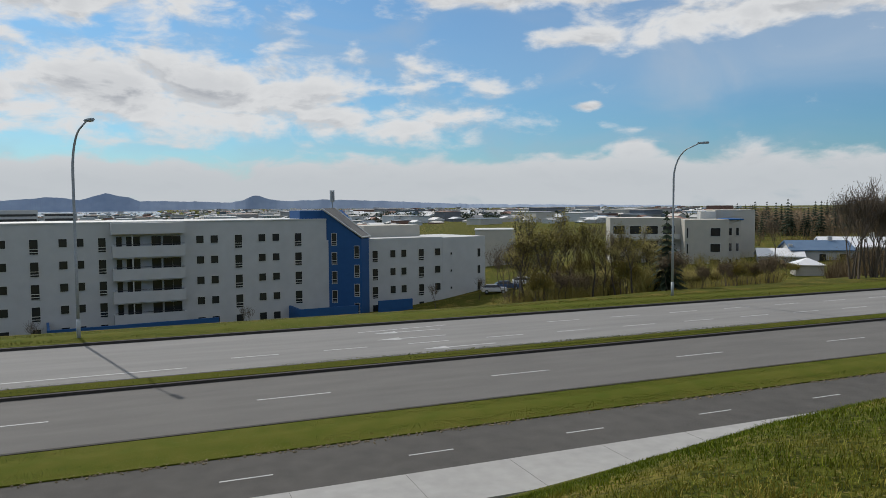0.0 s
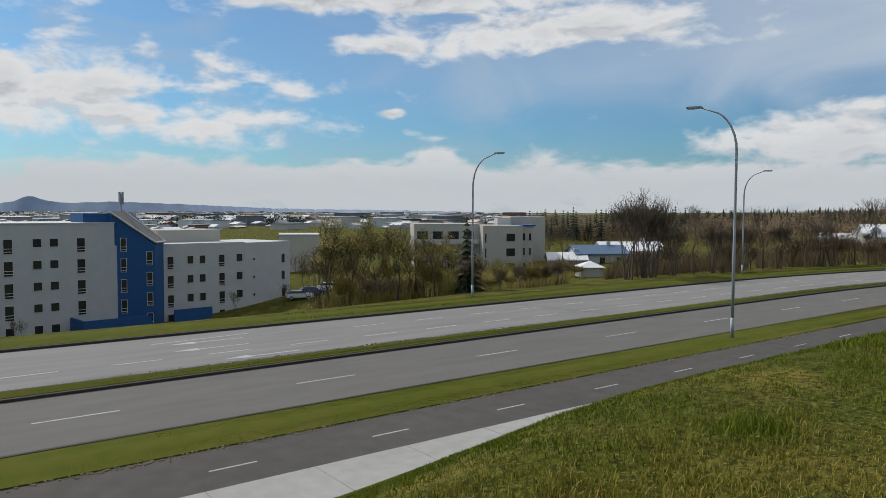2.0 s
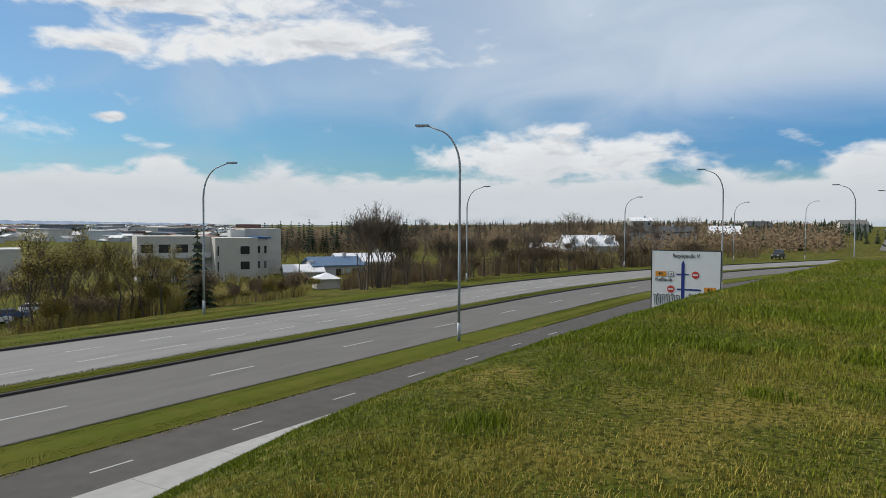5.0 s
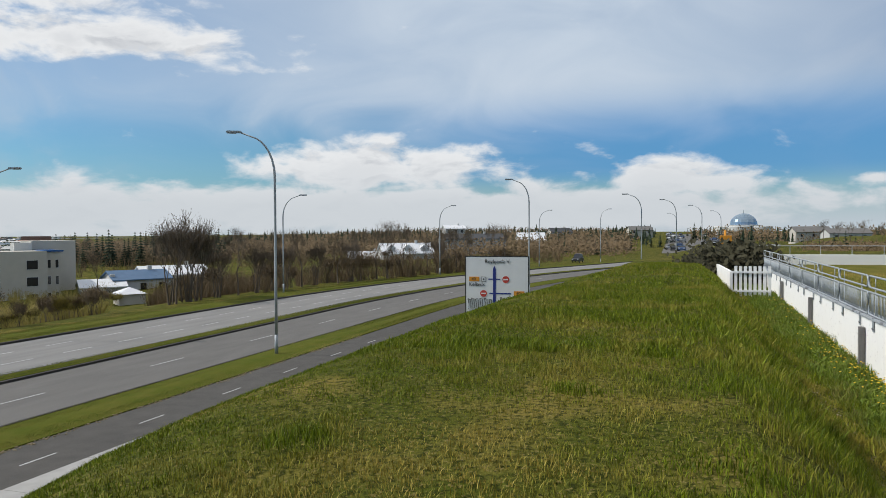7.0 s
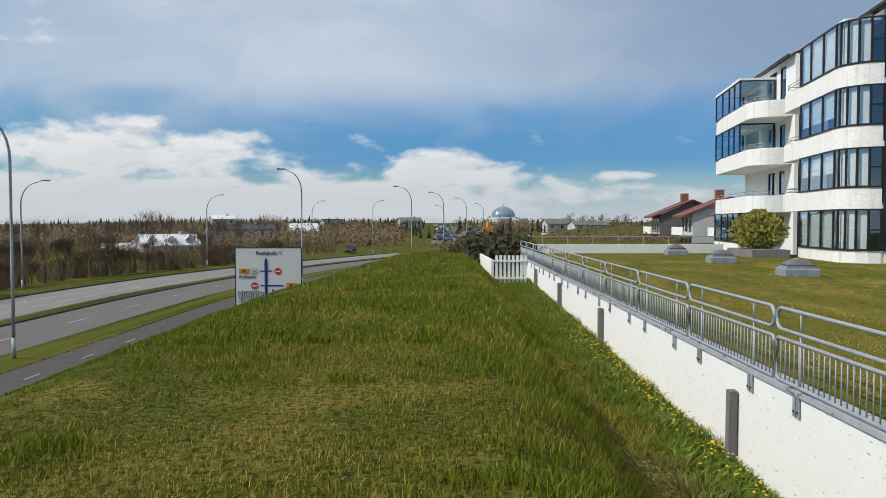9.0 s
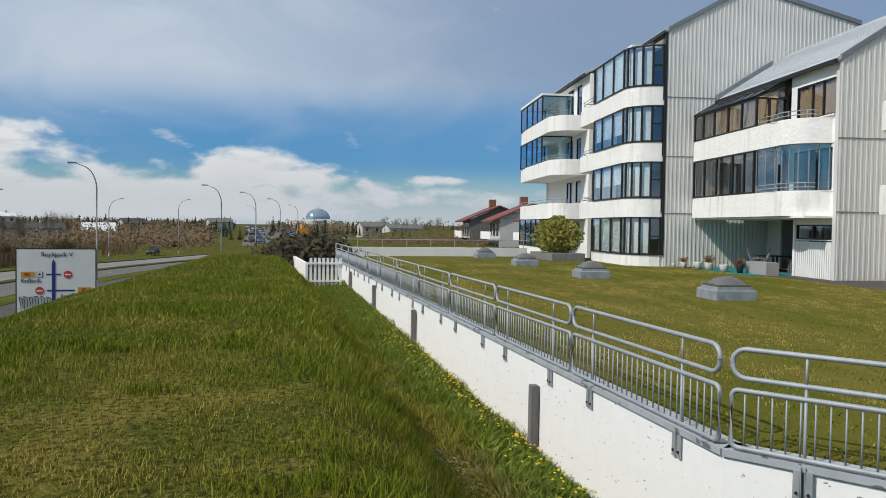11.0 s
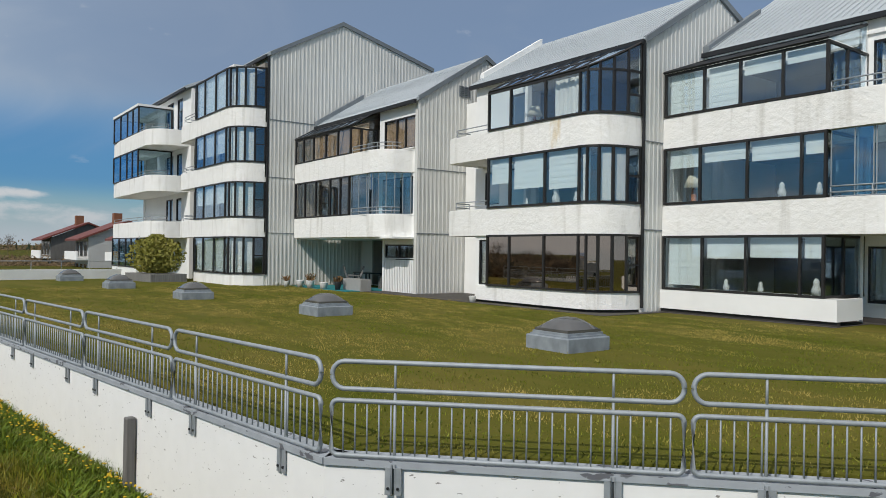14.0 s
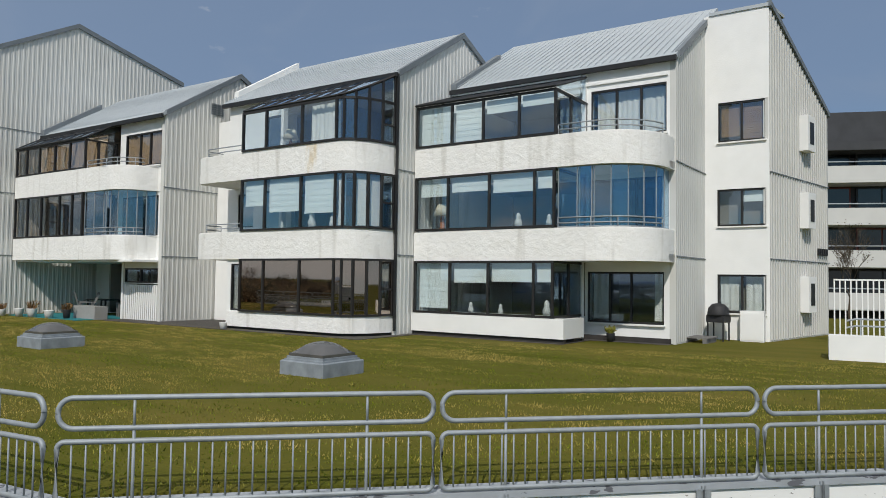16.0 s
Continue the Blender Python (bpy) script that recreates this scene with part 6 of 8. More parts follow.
for i in range(4):
    bm.faces.new((a[i], a[(i + 1) % 4], b[(i + 1) % 4], b[i]))
tr = part("tower_roof", bm, M_GREYROOF, tower, "grey glazed shed roof")
for p_, q_ in ((q[0], q[1]), (q[1], q[2]), (q[2], q[3])):
    part("roof_trim", tube(bmesh.new(), [p_ + Vector((0, 0, 0.2)), q_ + Vector((0, 0, 0.2))], 0.14, 4), M_WINFRAME, tr)
part("tower_top", boxes((0.2, 3.8, 1, 6, -3, -0.65)), M_BLUEWALL, tower)
part("aerial", tube(bmesh.new(), [(6.2, 3.5, -1.0), (6.2, 3.5, 2.2)], 0.1, 6), M_GALV, tower)
part("aerial_panel", boxes((5.9, 6.08, 3.3, 3.7, 0.6, 2.4), (6.32, 6.5, 3.3, 3.7, 0.6, 2.4)), M_GALV, tower)
d = Vector((8.4 - 3.75, -2.9))
mt = pose(3.75, 0.3, 0, 0, 0, math.degrees(math.atan2(d.y, d.x)))
for k in range(4):
    far_window(tower, 1.0, -4.0 - 2.85 * k, 0.8, 1.9, 0.0, 1, mt)
    far_window(tower, 4.35, -5.9 - 2.85 * k, 0.8, 1.9, 0.0, 1, mt)
part("low_wall", boxes((-33, -13.4, -7, -6.7, -17, -14.3), (-33, -32.7, -6.7, 0, -17, -14.3)), M_BLUEWALL, flats_far, "low blue garden wall")
part("low_wall", boxes((-2, 6.8, -5, -4.7, -17, -14.4), (-2, -1.7, -4.7, 0, -17, -14.4)), M_BLUEWALL, flats_far, "low blue garden wall")
part("low_wall", boxes((10.9, 16.6, -3, -2.7, -17, -14.3)), M_BLUEWALL, flats_far, "low blue garden wall")


def polar(az, d):
    return d * math.cos(radians(az)), d * math.sin(radians(az))


# beige flats with a lift tower
def beige_flats():
    x, y = polar(49.4, 138)
    t = thing("apartment_house", pose(x, y, EYE, 0, 0, -30), "beige flats with loggias and a blank lift tower behind trees", "apartment building")
    # local x to the right, y away from the road
    part("front_wall", boxes((-0.8, 6.8, 0, 9, -13, -2.85)), M_BEIGE, t, "beige rendered wall")
    part("left_wing", boxes((-13.5, -0.8, 4, 14, -13, -2.6)), M_BEIGE, t)
    part("lift_tower", boxes((6.4, 13.6, 9, 17, -13, -1.2)), M_BEIGE, t, "tall blank beige lift tower")
    part("side_wing", boxes((6.8, 9.2, 1.5, 9, -13, -3.0)), M_BEIGE, t)
    part("roof_edge", boxes((6.5, 9.6, 1.2, 9, -3.0, -2.75)), M_BLUEWALL, t)
    part("roof_cabin", boxes((3.5, 6.3, 8, 11, -2.85, -1.5)), M_WINFRAME, t)
    for k in range(4):
        z = -4.3 - 2.8 * k
        far_window(t, 3.6, z, 1.8, 1.6, 0.0)
        far_window(t, 7.1, z, 0.6, 1.5, 1.5)
        far_window(t, 8.3, z, 0.6, 1.5, 1.5)
        far_window(t, -0.5, z, 0.4, 1.9, 0.0)
        for i in range(4):
            far_window(t, -13.0 + 3.0 * i, z + 0.3, 2.2, 1.7, 4.0)
        part("balcony", boxes((-13.4, -1.0, 2.9, 3.1, z - 2.2, z - 1.25), (-13.4, -1.0, 3.1, 4.0, z - 2.2, z - 2.0)), M_WINFRAME, t)


beige_flats()
x, y = polar(63.6, 150)
t = thing("apartment_house", pose(x, y, EYE, 0, 0, -25), "plain beige block behind trees and parked cars", "apartment building")
part("wall", boxes((-5, 3.2, 0, 10, -14, -5.2)), M_BEIGE, t)
part("roof_edge", boxes((-5.1, 3.3, -0.1, 10.1, -5.2, -5.0)), M_WINFRAME, t)


# detached houses
M_TIN_WHITE = mat("white_tin_roof", (0.72, 0.73, 0.74), (0.62, 0.63, 0.65), 0.5, 1)
M_TIN_BLUE = mat("blue_tin_roof", (0.09, 0.16, 0.26), (0.07, 0.13, 0.22), 0.5, 1)
M_TIN_RED = mat("red_tin_roof", (0.19, 0.055, 0.042), (0.14, 0.042, 0.034), 0.6, 1)


def house(az, d, zb, w, dep, hw, hr, turn, wall, roofm, label, dormers=0, wins=3):
    x, y = polar(az, d)
    zb = land(x, y) - EYE - 1.7 if zb is None else zb
    t = thing("house", pose(x, y, EYE + zb, 0, 0, turn), label, "house", "detached houses")
    part("wall", boxes((-w / 2, w / 2, -dep / 2, dep / 2, -3, hw)), wall, t)
    bm = bmesh.new()
    for s in (-1, 1):
        a = [bm.verts.new(v) for v in ((-w / 2 - 0.4, s * (dep / 2 + 0.4), hw - 0.15), (w / 2 + 0.4, s * (dep / 2 + 0.4), hw - 0.15), (w / 2 + 0.4, 0, hw + hr), (-w / 2 - 0.4, 0, hw + hr))]
        b = [bm.verts.new(v.co + Vector((0, 0, 0.18))) for v in a]
        bm.faces.new(a[::-1])
        bm.faces.new(b)
        for i in range(4):
            bm.faces.new((a[i], a[(i + 1) % 4], b[(i + 1) % 4], b[i]))
    r = part("roof", bm, roofm, t)
    bm = bmesh.new()
    for s in (-1, 1):
        a = [bm.verts.new((s * w / 2, yy, zz)) for yy, zz in ((-dep / 2, hw), (dep / 2, hw), (0, hw + hr))]
        bm.faces.new(a)
    part("gable", bm, wall, t)
    for i in range(wins):
        xx = -w / 2 + w * (i + 0.5) / wins - 0.6
        for z in ((hw - 0.6,) if hw < 4 else (hw - 0.6, hw - 3.3)):
            far_window(t, xx, z, 1.2, 1.3, -dep / 2)
    for i in range(dormers):
        xx = -w / 2 + w * (i + 0.5) / dormers
        dm = bmesh.new()
        prism(dm, [(xx - 1.1, -dep / 2 + 0.6), (xx + 1.1, -dep / 2 + 0.6), (xx + 1.1, -0.5), (xx - 1.1, -0.5)], hw, hw + hr * 0.6)
        dd = part("dormer", dm, wall, t)
        bm = bmesh.new()
        a = [bm.verts.new(v) for v in ((xx - 1.4, -dep / 2 + 0.4, hw + hr * 0.55), (xx + 1.4, -dep / 2 + 0.4, hw + hr * 0.55), (xx, -dep / 2 + 0.4, hw + hr * 0.95))]
        b = [bm.verts.new(v.co + Vector((0, dep / 2, 0))) for v in a]
        bm.faces.new(a)
        bm.faces.new(b[::-1])
        for i2 in range(3):
            bm.faces.new((a[i2], a[(i2 + 1) % 3], b[(i2 + 1) % 3], b[i2]))
        part("dormer_roof", bm, roofm, dd)
    part("chimney", boxes((w * 0.2, w * 0.2 + 0.7, -0.3, 0.4, hw + hr - 0.6, hw + hr + 0.9)), wall, r)
    return t


house(43.3, 142, None, 7, 6, 2.8, 1.1, -40, M_WINFRAME, M_TIN_WHITE, "small house with a white tin roof among trees")
house(41.0, 146, None, 10, 7, 3.4, 1.4, -30, M_FARWHITE, M_TIN_BLUE, "white house with blue tin roof among trees")
house(38.6, 150, None, 12, 7, 3.4, 1.5, -35, M_BEIGE, M_TIN_WHITE, "beige house with pale roof among trees")
house(31.5, 251, -15.3, 13, 8, 4.5, 2.4, -50, M_FARWHITE, M_TIN_WHITE, "white house half hidden by bare trees")
house(28.6, 300, -14.4, 8, 8, 4.4, 2.2, -40, M_FARWHITE, M_TIN_RED, "small white house with a red roof")
house(24.2, 224, -11.6, 11, 8, 3.6, 2.2, -60, M_FARWHITE, M_TIN_WHITE, "white low house with white tin roof")
house(21.2, 218, -9.8, 15, 9, 3.6, 2.9, -55, M_FARWHITE, M_TIN_WHITE, "white house with dormers and bright tin roof", dormers=3)
house(16, 260, -6.5, 22, 12, 4.2, 1.6, -60, M_FARWHITE, M_DARKROOF, "long low white house with dark flat roof", wins=6)
house(17.4, 330, -4, 9, 8, 5.6, 1.4, -60, M_FARWHITE, M_TIN_WHITE, "white cube house on the wooded hill")
house(11.4, 330, -7.6, 12, 9, 3.6, 3.6, -70, M_FARWHITE, M_TIN_WHITE, "white steep-roofed house beyond the road")
house(9.2, 420, -4.6, 12, 9, 4.2, 2.4, -60, M_BEIGE, M_DARKROOF, "beige house on the wooded slope")
house(3.2, 480, -4.4, 14, 9, 5.2, 2.4, -70, M_BEIGE, M_GREYROOF, "grey-roofed house among trees")
house(-8.4, 320, -5, 13, 9, 4.5, 2.0, -80, M_BEIGE, M_GREYROOF, "grey house beyond the hedge")
house(-10.6, 300, -5, 14, 9, 4.0, 1.6, -80, M_WINFRAME, M_GREYROOF, "pale low house beyond the hedge")

# garden hut with a pyramid roof
x, y = polar(41.5, 122)
hut = thing("garden_hut", pose(x, y, EYE - 10.9, 0, 0, -35), "small beige hut with white pyramid roof below the verge", "hut")
part("wall", boxes((-1.9, 1.9, -1.9, 1.9, -1, 1.75)), M_BEIGE, hut)
bm = bmesh.new()
c = bm.verts.new((0, 0, 2.75))
r_ = [bm.verts.new(v) for v in ((-2.2, -2.2, 1.75), (2.2, -2.2, 1.75), (2.2, 2.2, 1.75), (-2.2, 2.2, 1.75))]
for i in range(4):
    bm.faces.new((r_[i], r_[(i + 1) % 4], c))
bm.faces.new(r_[::-1])
part("roof", bm, M_TIN_WHITE, hut, "white pyramid tin roof")

# glass dome on water tanks
x, y = polar(-4.1, 640)
dome = thing("domed_hall", pose(x, y, EYE, 0, 0, 0), "glass-domed hall on pale round water tanks", "domed building")
part("dome", lathe(bmesh.new(), [(10.6 * math.cos(radians(a)), 4.6 + 9.6 * math.sin(radians(a))) for a in (0, 15, 30, 45, 60, 75, 88)], 24), mat("dome_glass", (0.30, 0.38, 0.45), (0.22, 0.30, 0.37), 0.15, 0.3, metal=0.6), dome, "blue-silver glass dome", smooth=False)
part("ring", lathe(bmesh.new(), [(14, 3.6), (14.5, 4.4), (12, 4.8)], 24), M_WINFRAME, dome)
for i in range(5):
    a = radians(72 * i + 20)
    part("tank", lathe(bmesh.new(), [(8.5, -6), (8.5, 3.4), (8.0, 3.8)], 20, (13 * math.cos(a), 15 * math.sin(a), 0)), M_WINFRAME, dome, smooth=False)
part("mast", tube(bmesh.new(), [(0, 0, 14), (0, 0, 17)], 0.2, 5), M_GALV, dome)

# terraced houses past the lawn
def terrace_house(u, v, label, wall):
    t = thing("terraced_house", FLATS @ pose(u, -v, -4.0), label, "house", "terraced houses")
    part("wall", boxes((-8, 0, -9, 0, -1, 5.2)), wall, t)
    bm = bmesh.new()
    for a_, b_, za, zb in ((1.2, -4.5, 4.7, 7.1), (-4.5, -10, 7.1, 4.9)):
        q = [(-8.4, a_, za), (0.5, a_, za), (0.5, b_, zb), (-8.4, b_, zb)]
        lo = [bm.verts.new(p) for p in q]
        hi = [bm.verts.new((p[0], p[1], p[2] + 0.22)) for p in q]
        bm.faces.new(lo)
        bm.faces.new(hi[::-1])
        for i in range(4):
            bm.faces.new((lo[i], lo[(i + 1) % 4], hi[(i + 1) % 4], hi[i]))
    r = part("roof", bm, M_TIN_RED, t, "red tin roof")
    part("chimney", boxes((-4.5, -3.5, -4.6, -3.6, 6.2, 8.3)), mat_brick, r, "brown brick chimney")
    bm = bmesh.new()
    a = [bm.verts.new((-8.02, y_, z_)) for y_, z_ in ((0, 5.15), (-9, 5.15), (-4.5, 7.05))]
    bm.faces.new(a)
    part("gable", bm, wall, t)
    for z in (0.0, 2.75):
        for i in range(3):
            far_window(t, -7.4 + i * 2.5, -0.5 + z + 2.4, 1.7, 1.9, 0.0, 0, pose(0, 0, 0, 0, 0, 0) @ Matrix.Diagonal((1, -1, 1, 1)))
    part("balcony", boxes((-8, 0, 0.0, 1.3, 2.35, 2.55), (-8, 0, 1.15, 1.3, 2.55, 3.4)), M_WALLW, t, "white balcony")


mat_brick = mat("brown_brick", (0.25, 0.11, 0.06), (0.18, 0.08, 0.045), 0.9, 6)
# second and third walls darker: their shade is put into the wall material
for i in range(3):
    terrace_house(92 + i * 12.5, 20.5 - i * 2.2, "white two-storey terraced house with red roof and balcony", (M_WALLW, M_FARWHITE, M_GREYROOF)[i])

# flats with red window frames past the stair end
rf = thing("apartment_house", pose(-9.5, -52.0, LAWN, 0, 0, 195), "four-storey flats with ribbed balconies and red window frames", "apartment building")
# wall behind the balconies takes the pots' near-black material
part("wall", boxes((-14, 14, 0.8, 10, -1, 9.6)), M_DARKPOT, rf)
for k in range(4):
    z = 0.4 + 2.5 * k
    b = part("balcony", boxes((-14, 14, -0.8, -0.6, z, z + 1.0), (-14, 14, -0.6, 0.8, z - 0.05, z + 0.15)), M_CLAD, rf, "grey ribbed balcony front")
    part("handrail", tube(bmesh.new(), [(-14, -0.7, z + 1.25), (14, -0.7, z + 1.25)], 0.04, 6), M_GALV, b)
    for i in range(9):
        x = -13.5 + i * 3.1
        f = part("window", boxes((x, x + 2.8, 0.7, 0.79, z + 0.9, z + 2.4)), M_TIN_RED if (i + k) % 3 == 0 else M_FRAME, rf)
        for j in range(2):
            part("pane", boxes((x + 0.1 + j * 1.35, x + 1.35 + j * 1.35, 0.66, 0.70, z + 1.0, z + 2.3)), M_DARKWIN, f)
bm = bmesh.new()
prism(bm, [(-14.5, -1.0), (14.5, -1.0), (14.5, 10.5), (-14.5, 10.5)], 9.8, 10.3)
part("roof", bm, M_DARKROOF, rf)
part("roof_storey", boxes((-9, 8, 2.5, 9, 10.3, 12.8)), M_DARKROOF, rf, "dark sheet-clad roof storey")

# ---- cars ----
M_TYRE = mat("tyre_rubber", (0.02, 0.02, 0.02), (0.03, 0.03, 0.03), 0.9, 5)


def car(x, y, z, turn, paint, label, van=False):
    t = thing("car", pose(x, y, z, 0, 0, turn), label, "car", "parked and waiting cars")
    hgt = 1.95 if van else 1.45
    bm = bmesh.new()
    side = [(-2.1, 0.35), (2.1, 0.35), (2.15, 0.75), (1.9, 0.95), (1.0, 1.0), (-2.0, 1.02), (-2.15, 0.8)]
    a = [bm.verts.new((px, -0.85, pz)) for px, pz in side]
    b = [bm.verts.new((px, 0.85, pz)) for px, pz in side]
    bm.faces.new(a)
    bm.faces.new(b[::-1])
    for i in range(len(side)):
        j = (i + 1) % len(side)
        bm.faces.new((a[i], a[j], b[j], b[i]))
    bmesh.ops.bevel(bm, geom=bm.edges[:], offset=0.06, segments=2, affect="EDGES")
    part("body", bm, paint, t, smooth=False)
    cab = [(1.0, 1.0), (0.35, hgt - 0.06), (-1.3, hgt - 0.04), (-1.95, 1.02)]
    bm = bmesh.new()
    a = [bm.verts.new((px, -0.76 + 0.12 * (pz > 1.1), pz)) for px, pz in cab]
    b = [bm.verts.new((px, 0.76 - 0.12 * (pz > 1.1), pz)) for px, pz in cab]
    bm.faces.new(a)
    bm.faces.new(b[::-1])
    for i in range(4):
        j = (i + 1) % 4
        bm.faces.new((a[i], a[j], b[j], b[i]))
    part("glasshouse", bm, M_DARKWIN, t, "dark car windows")
    part("roof", boxes((-1.3, 0.35, -0.65, 0.65, hgt - 0.05, hgt)), paint, t)
    for sx in (-1.35, 1.35):
        for sy in (-0.78, 0.78):
            w = part("wheel", tube(bmesh.new(), [(sx, sy - 0.1, 0.32), (sx, sy + 0.1, 0.32)], 0.32, 14), M_TYRE, t)
            part("rim", tube(bmesh.new(), [(sx, sy - 0.11, 0.32), (sx, sy + 0.11, 0.32)], 0.19, 10), M_GALV, w)
    for sy in (-0.6, 0.6):
        part("headlight", boxes((2.05, 2.13, sy - 0.16, sy + 0.16, 0.68, 0.82)), M_POT, t)


PAINTS = [mat("car_paint_dark", (0.03, 0.032, 0.036), (0.025, 0.026, 0.03), 0.3, 2, spec=0.6), mat("car_paint_white", (0.6, 0.6, 0.6), (0.55, 0.55, 0.55), 0.3, 2, spec=0.6),
          mat("car_paint_silver", (0.32, 0.34, 0.36), (0.28, 0.30, 0.32), 0.3, 2, metal=0.5), mat("car_paint_blue", (0.04, 0.08, 0.18), (0.03, 0.07, 0.15), 0.3, 2, spec=0.6)]
NAMES = ["dark car", "white car", "silver car", "dark blue car"]
x, y = polar(7.8, 168)
car(x, y, 0.05, 172, PAINTS[0], "dark estate car on the far carriageway", van=True)
rr = random.Random(8)
for i in range(34):
    d = rr.uniform(190, 420)
    az = rr.choice((0.9, 0.3, -1.6, -2.3)) + rr.uniform(-0.25, 0.25)
    x, y = polar(az, d)
    k = rr.randrange(4)
    car(x, y, EYE - 5.2 + 3.4 * sstep(d, 180, 430), rr.choice((0, 180)) + rr.uniform(-8, 8), PAINTS[k], NAMES[k] + " in a queue on the far road")
for az, d, k in ((64.0, 118, 1), (63.0, 120, 3), (61.6, 122, 1), (60.3, 124, 2)):
    x, y = polar(az, d)
    car(x, y, land(x, y), -20, PAINTS[k], NAMES[k] + " parked below the trees")
x, y = polar(-2.9, 175)
ty = thing("excavator", pose(x, y, EYE - 4.2), "yellow digger standing beside the far road", "digger")
part("cab", boxes((-1.2, 1.2, -1.2, 1.2, 1.0, 3.2)), M_ORANGE, ty)
part("arm", tube(bmesh.new(), [(1, 0, 2), (3, 0, 4.2), (5, 0, 2.5)], 0.25, 6), M_ORANGE, ty)
part("track", boxes((-1.8, 1.8, -1.4, -0.8, 0, 0.9), (-1.8, 1.8, 0.8, 1.4, 0, 0.9)), M_TYRE, ty)
bm = bmesh.new()
prism(bm, [polar(1.6, 185), polar(-3.2, 180), polar(-2.8, 460), polar(1.0, 460)], EYE - 5.35, EYE - 5.3)
for v in bm.verts:
    v.co.z += 3.4 * sstep(math.hypot(v.co.x, v.co.y), 180, 430)
structure("road_distant", bm, M_ASPHALT, "grey distant road with queueing cars", "road")

# ---- town, hills, sea ----
def island_mat(name, colours, rough=0.8):
    """One of several paints for each separate piece."""
    m = bpy.data.materials.new(name)
    m.use_nodes = True
    nt = m.node_tree
    ge = nt.nodes.new("ShaderNodeNewGeometry")
    cr = nt.nodes.new("ShaderNodeValToRGB")
    cr.color_ramp.interpolation = "CONSTANT"
    while len(cr.color_ramp.elements) < len(colours):
        cr.color_ramp.elements.new(0.5)
    for i, c in enumerate(colours):
        cr.color_ramp.elements[i].position = i / len(colours)
        cr.color_ramp.elements[i].color = (*c, 1)
    nt.links.new(ge.outputs["Random Per Island"], cr.inputs[0])
    p = nt.nodes["Principled BSDF"]
    nt.links.new(cr.outputs[0], p.inputs["Base Color"])
    p.inputs["Roughness"].default_value = rough
    return m


M_TOWN = island_mat("town_paints", [(0.62, 0.62, 0.61), (0.30, 0.29, 0.28), (0.48, 0.46, 0.42), (0.16, 0.17, 0.19), (0.55, 0.57, 0.58), (0.22, 0.12, 0.09), (0.12, 0.16, 0.20), (0.40, 0.40, 0.39)])
rr = random.Random(21)
verts, faces = [], []
for i in range(2600):
    az = rr.uniform(46, 104)
    d = 330 * (3600 / 330) ** (rr.random() ** 0.8)
    x, y = polar(az, d)
    big = rr.random() < 0.12
    w, l, hh = (rr.uniform(12, 30), rr.uniform(12, 22), rr.uniform(6, 11)) if big else (rr.uniform(7, 13), rr.uniform(7, 11), rr.uniform(3, 6))
    k = min(1.0, d / 600)
    w, l, hh = w * k, l * k, hh * k
    a = rr.choice((7, 97)) + rr.uniform(-12, 12)
    m = pose(x, y, land(x, y) - 1.5, 0, 0, a)
    b = len(verts)
    top = hh * 0.35 if not big else 0.3
    for px, py, pz in ((-w, -l, 0), (w, -l, 0), (w, l, 0), (-w, l, 0), (-w, -l, hh), (w, -l, hh), (w, l, hh), (-w, l, hh)):
        verts.append(tuple(m @ Vector((px / 2, py / 2, pz))))
    faces += [(b, b + 1, b + 5, b + 4), (b + 1, b + 2, b + 6, b + 5), (b + 2, b + 3, b + 7, b + 6), (b + 3, b, b + 4, b + 7)]
    b = len(verts)      # roof, a piece of its own
    for px, py, pz in ((-w * 1.06, -l * 1.06, hh), (w * 1.06, -l * 1.06, hh), (w * 1.06, l * 1.06, hh), (-w * 1.06, l * 1.06, hh), (-w, 0, hh + top), (w, 0, hh + top)):
        verts.append(tuple(m @ Vector((px / 2, py / 2, pz + 0.02))))
    faces += [(b, b + 1, b + 5, b + 4), (b + 2, b + 3, b + 4, b + 5), (b + 1, b + 2, b + 5), (b + 3, b, b + 4)]
me = bpy.data.meshes.new("town_houses")
me.from_pydata(verts, [], faces)
me.materials.append(M_TOWN)
tagged(new("town_houses", me), "many small white and grey houses of the distant town", "houses", "", "stuff")
# larger offices at the town's edge
for az, d, w, hh, l in ((98.4, 520, 26, 17, 15), (95.6, 560, 20, 15, 15), (94.2, 400, 24, 5, 12), (91.2, 430, 22, 6, 12), (89.2, 560, 26, 9, 15)):
    x, y = polar(az, d)
    z = land(x, y)
    t = thing("office_block", pose(x, y, z, 0, 0, 7), "pale distant office block with dark window bands", "office building", "distant offices")
    part("wall", boxes((-w / 2, w / 2, -l / 2, l / 2, -2, hh)), M_FARWHITE, t)
    for k in range(int(hh / 3)):
        part("window_band", boxes((-w / 2 + 0.6, w / 2 - 0.6, -l / 2 - 0.12, -l / 2, 1.2 + 3 * k, 2.6 + 3 * k)), M_DARKWIN, t)

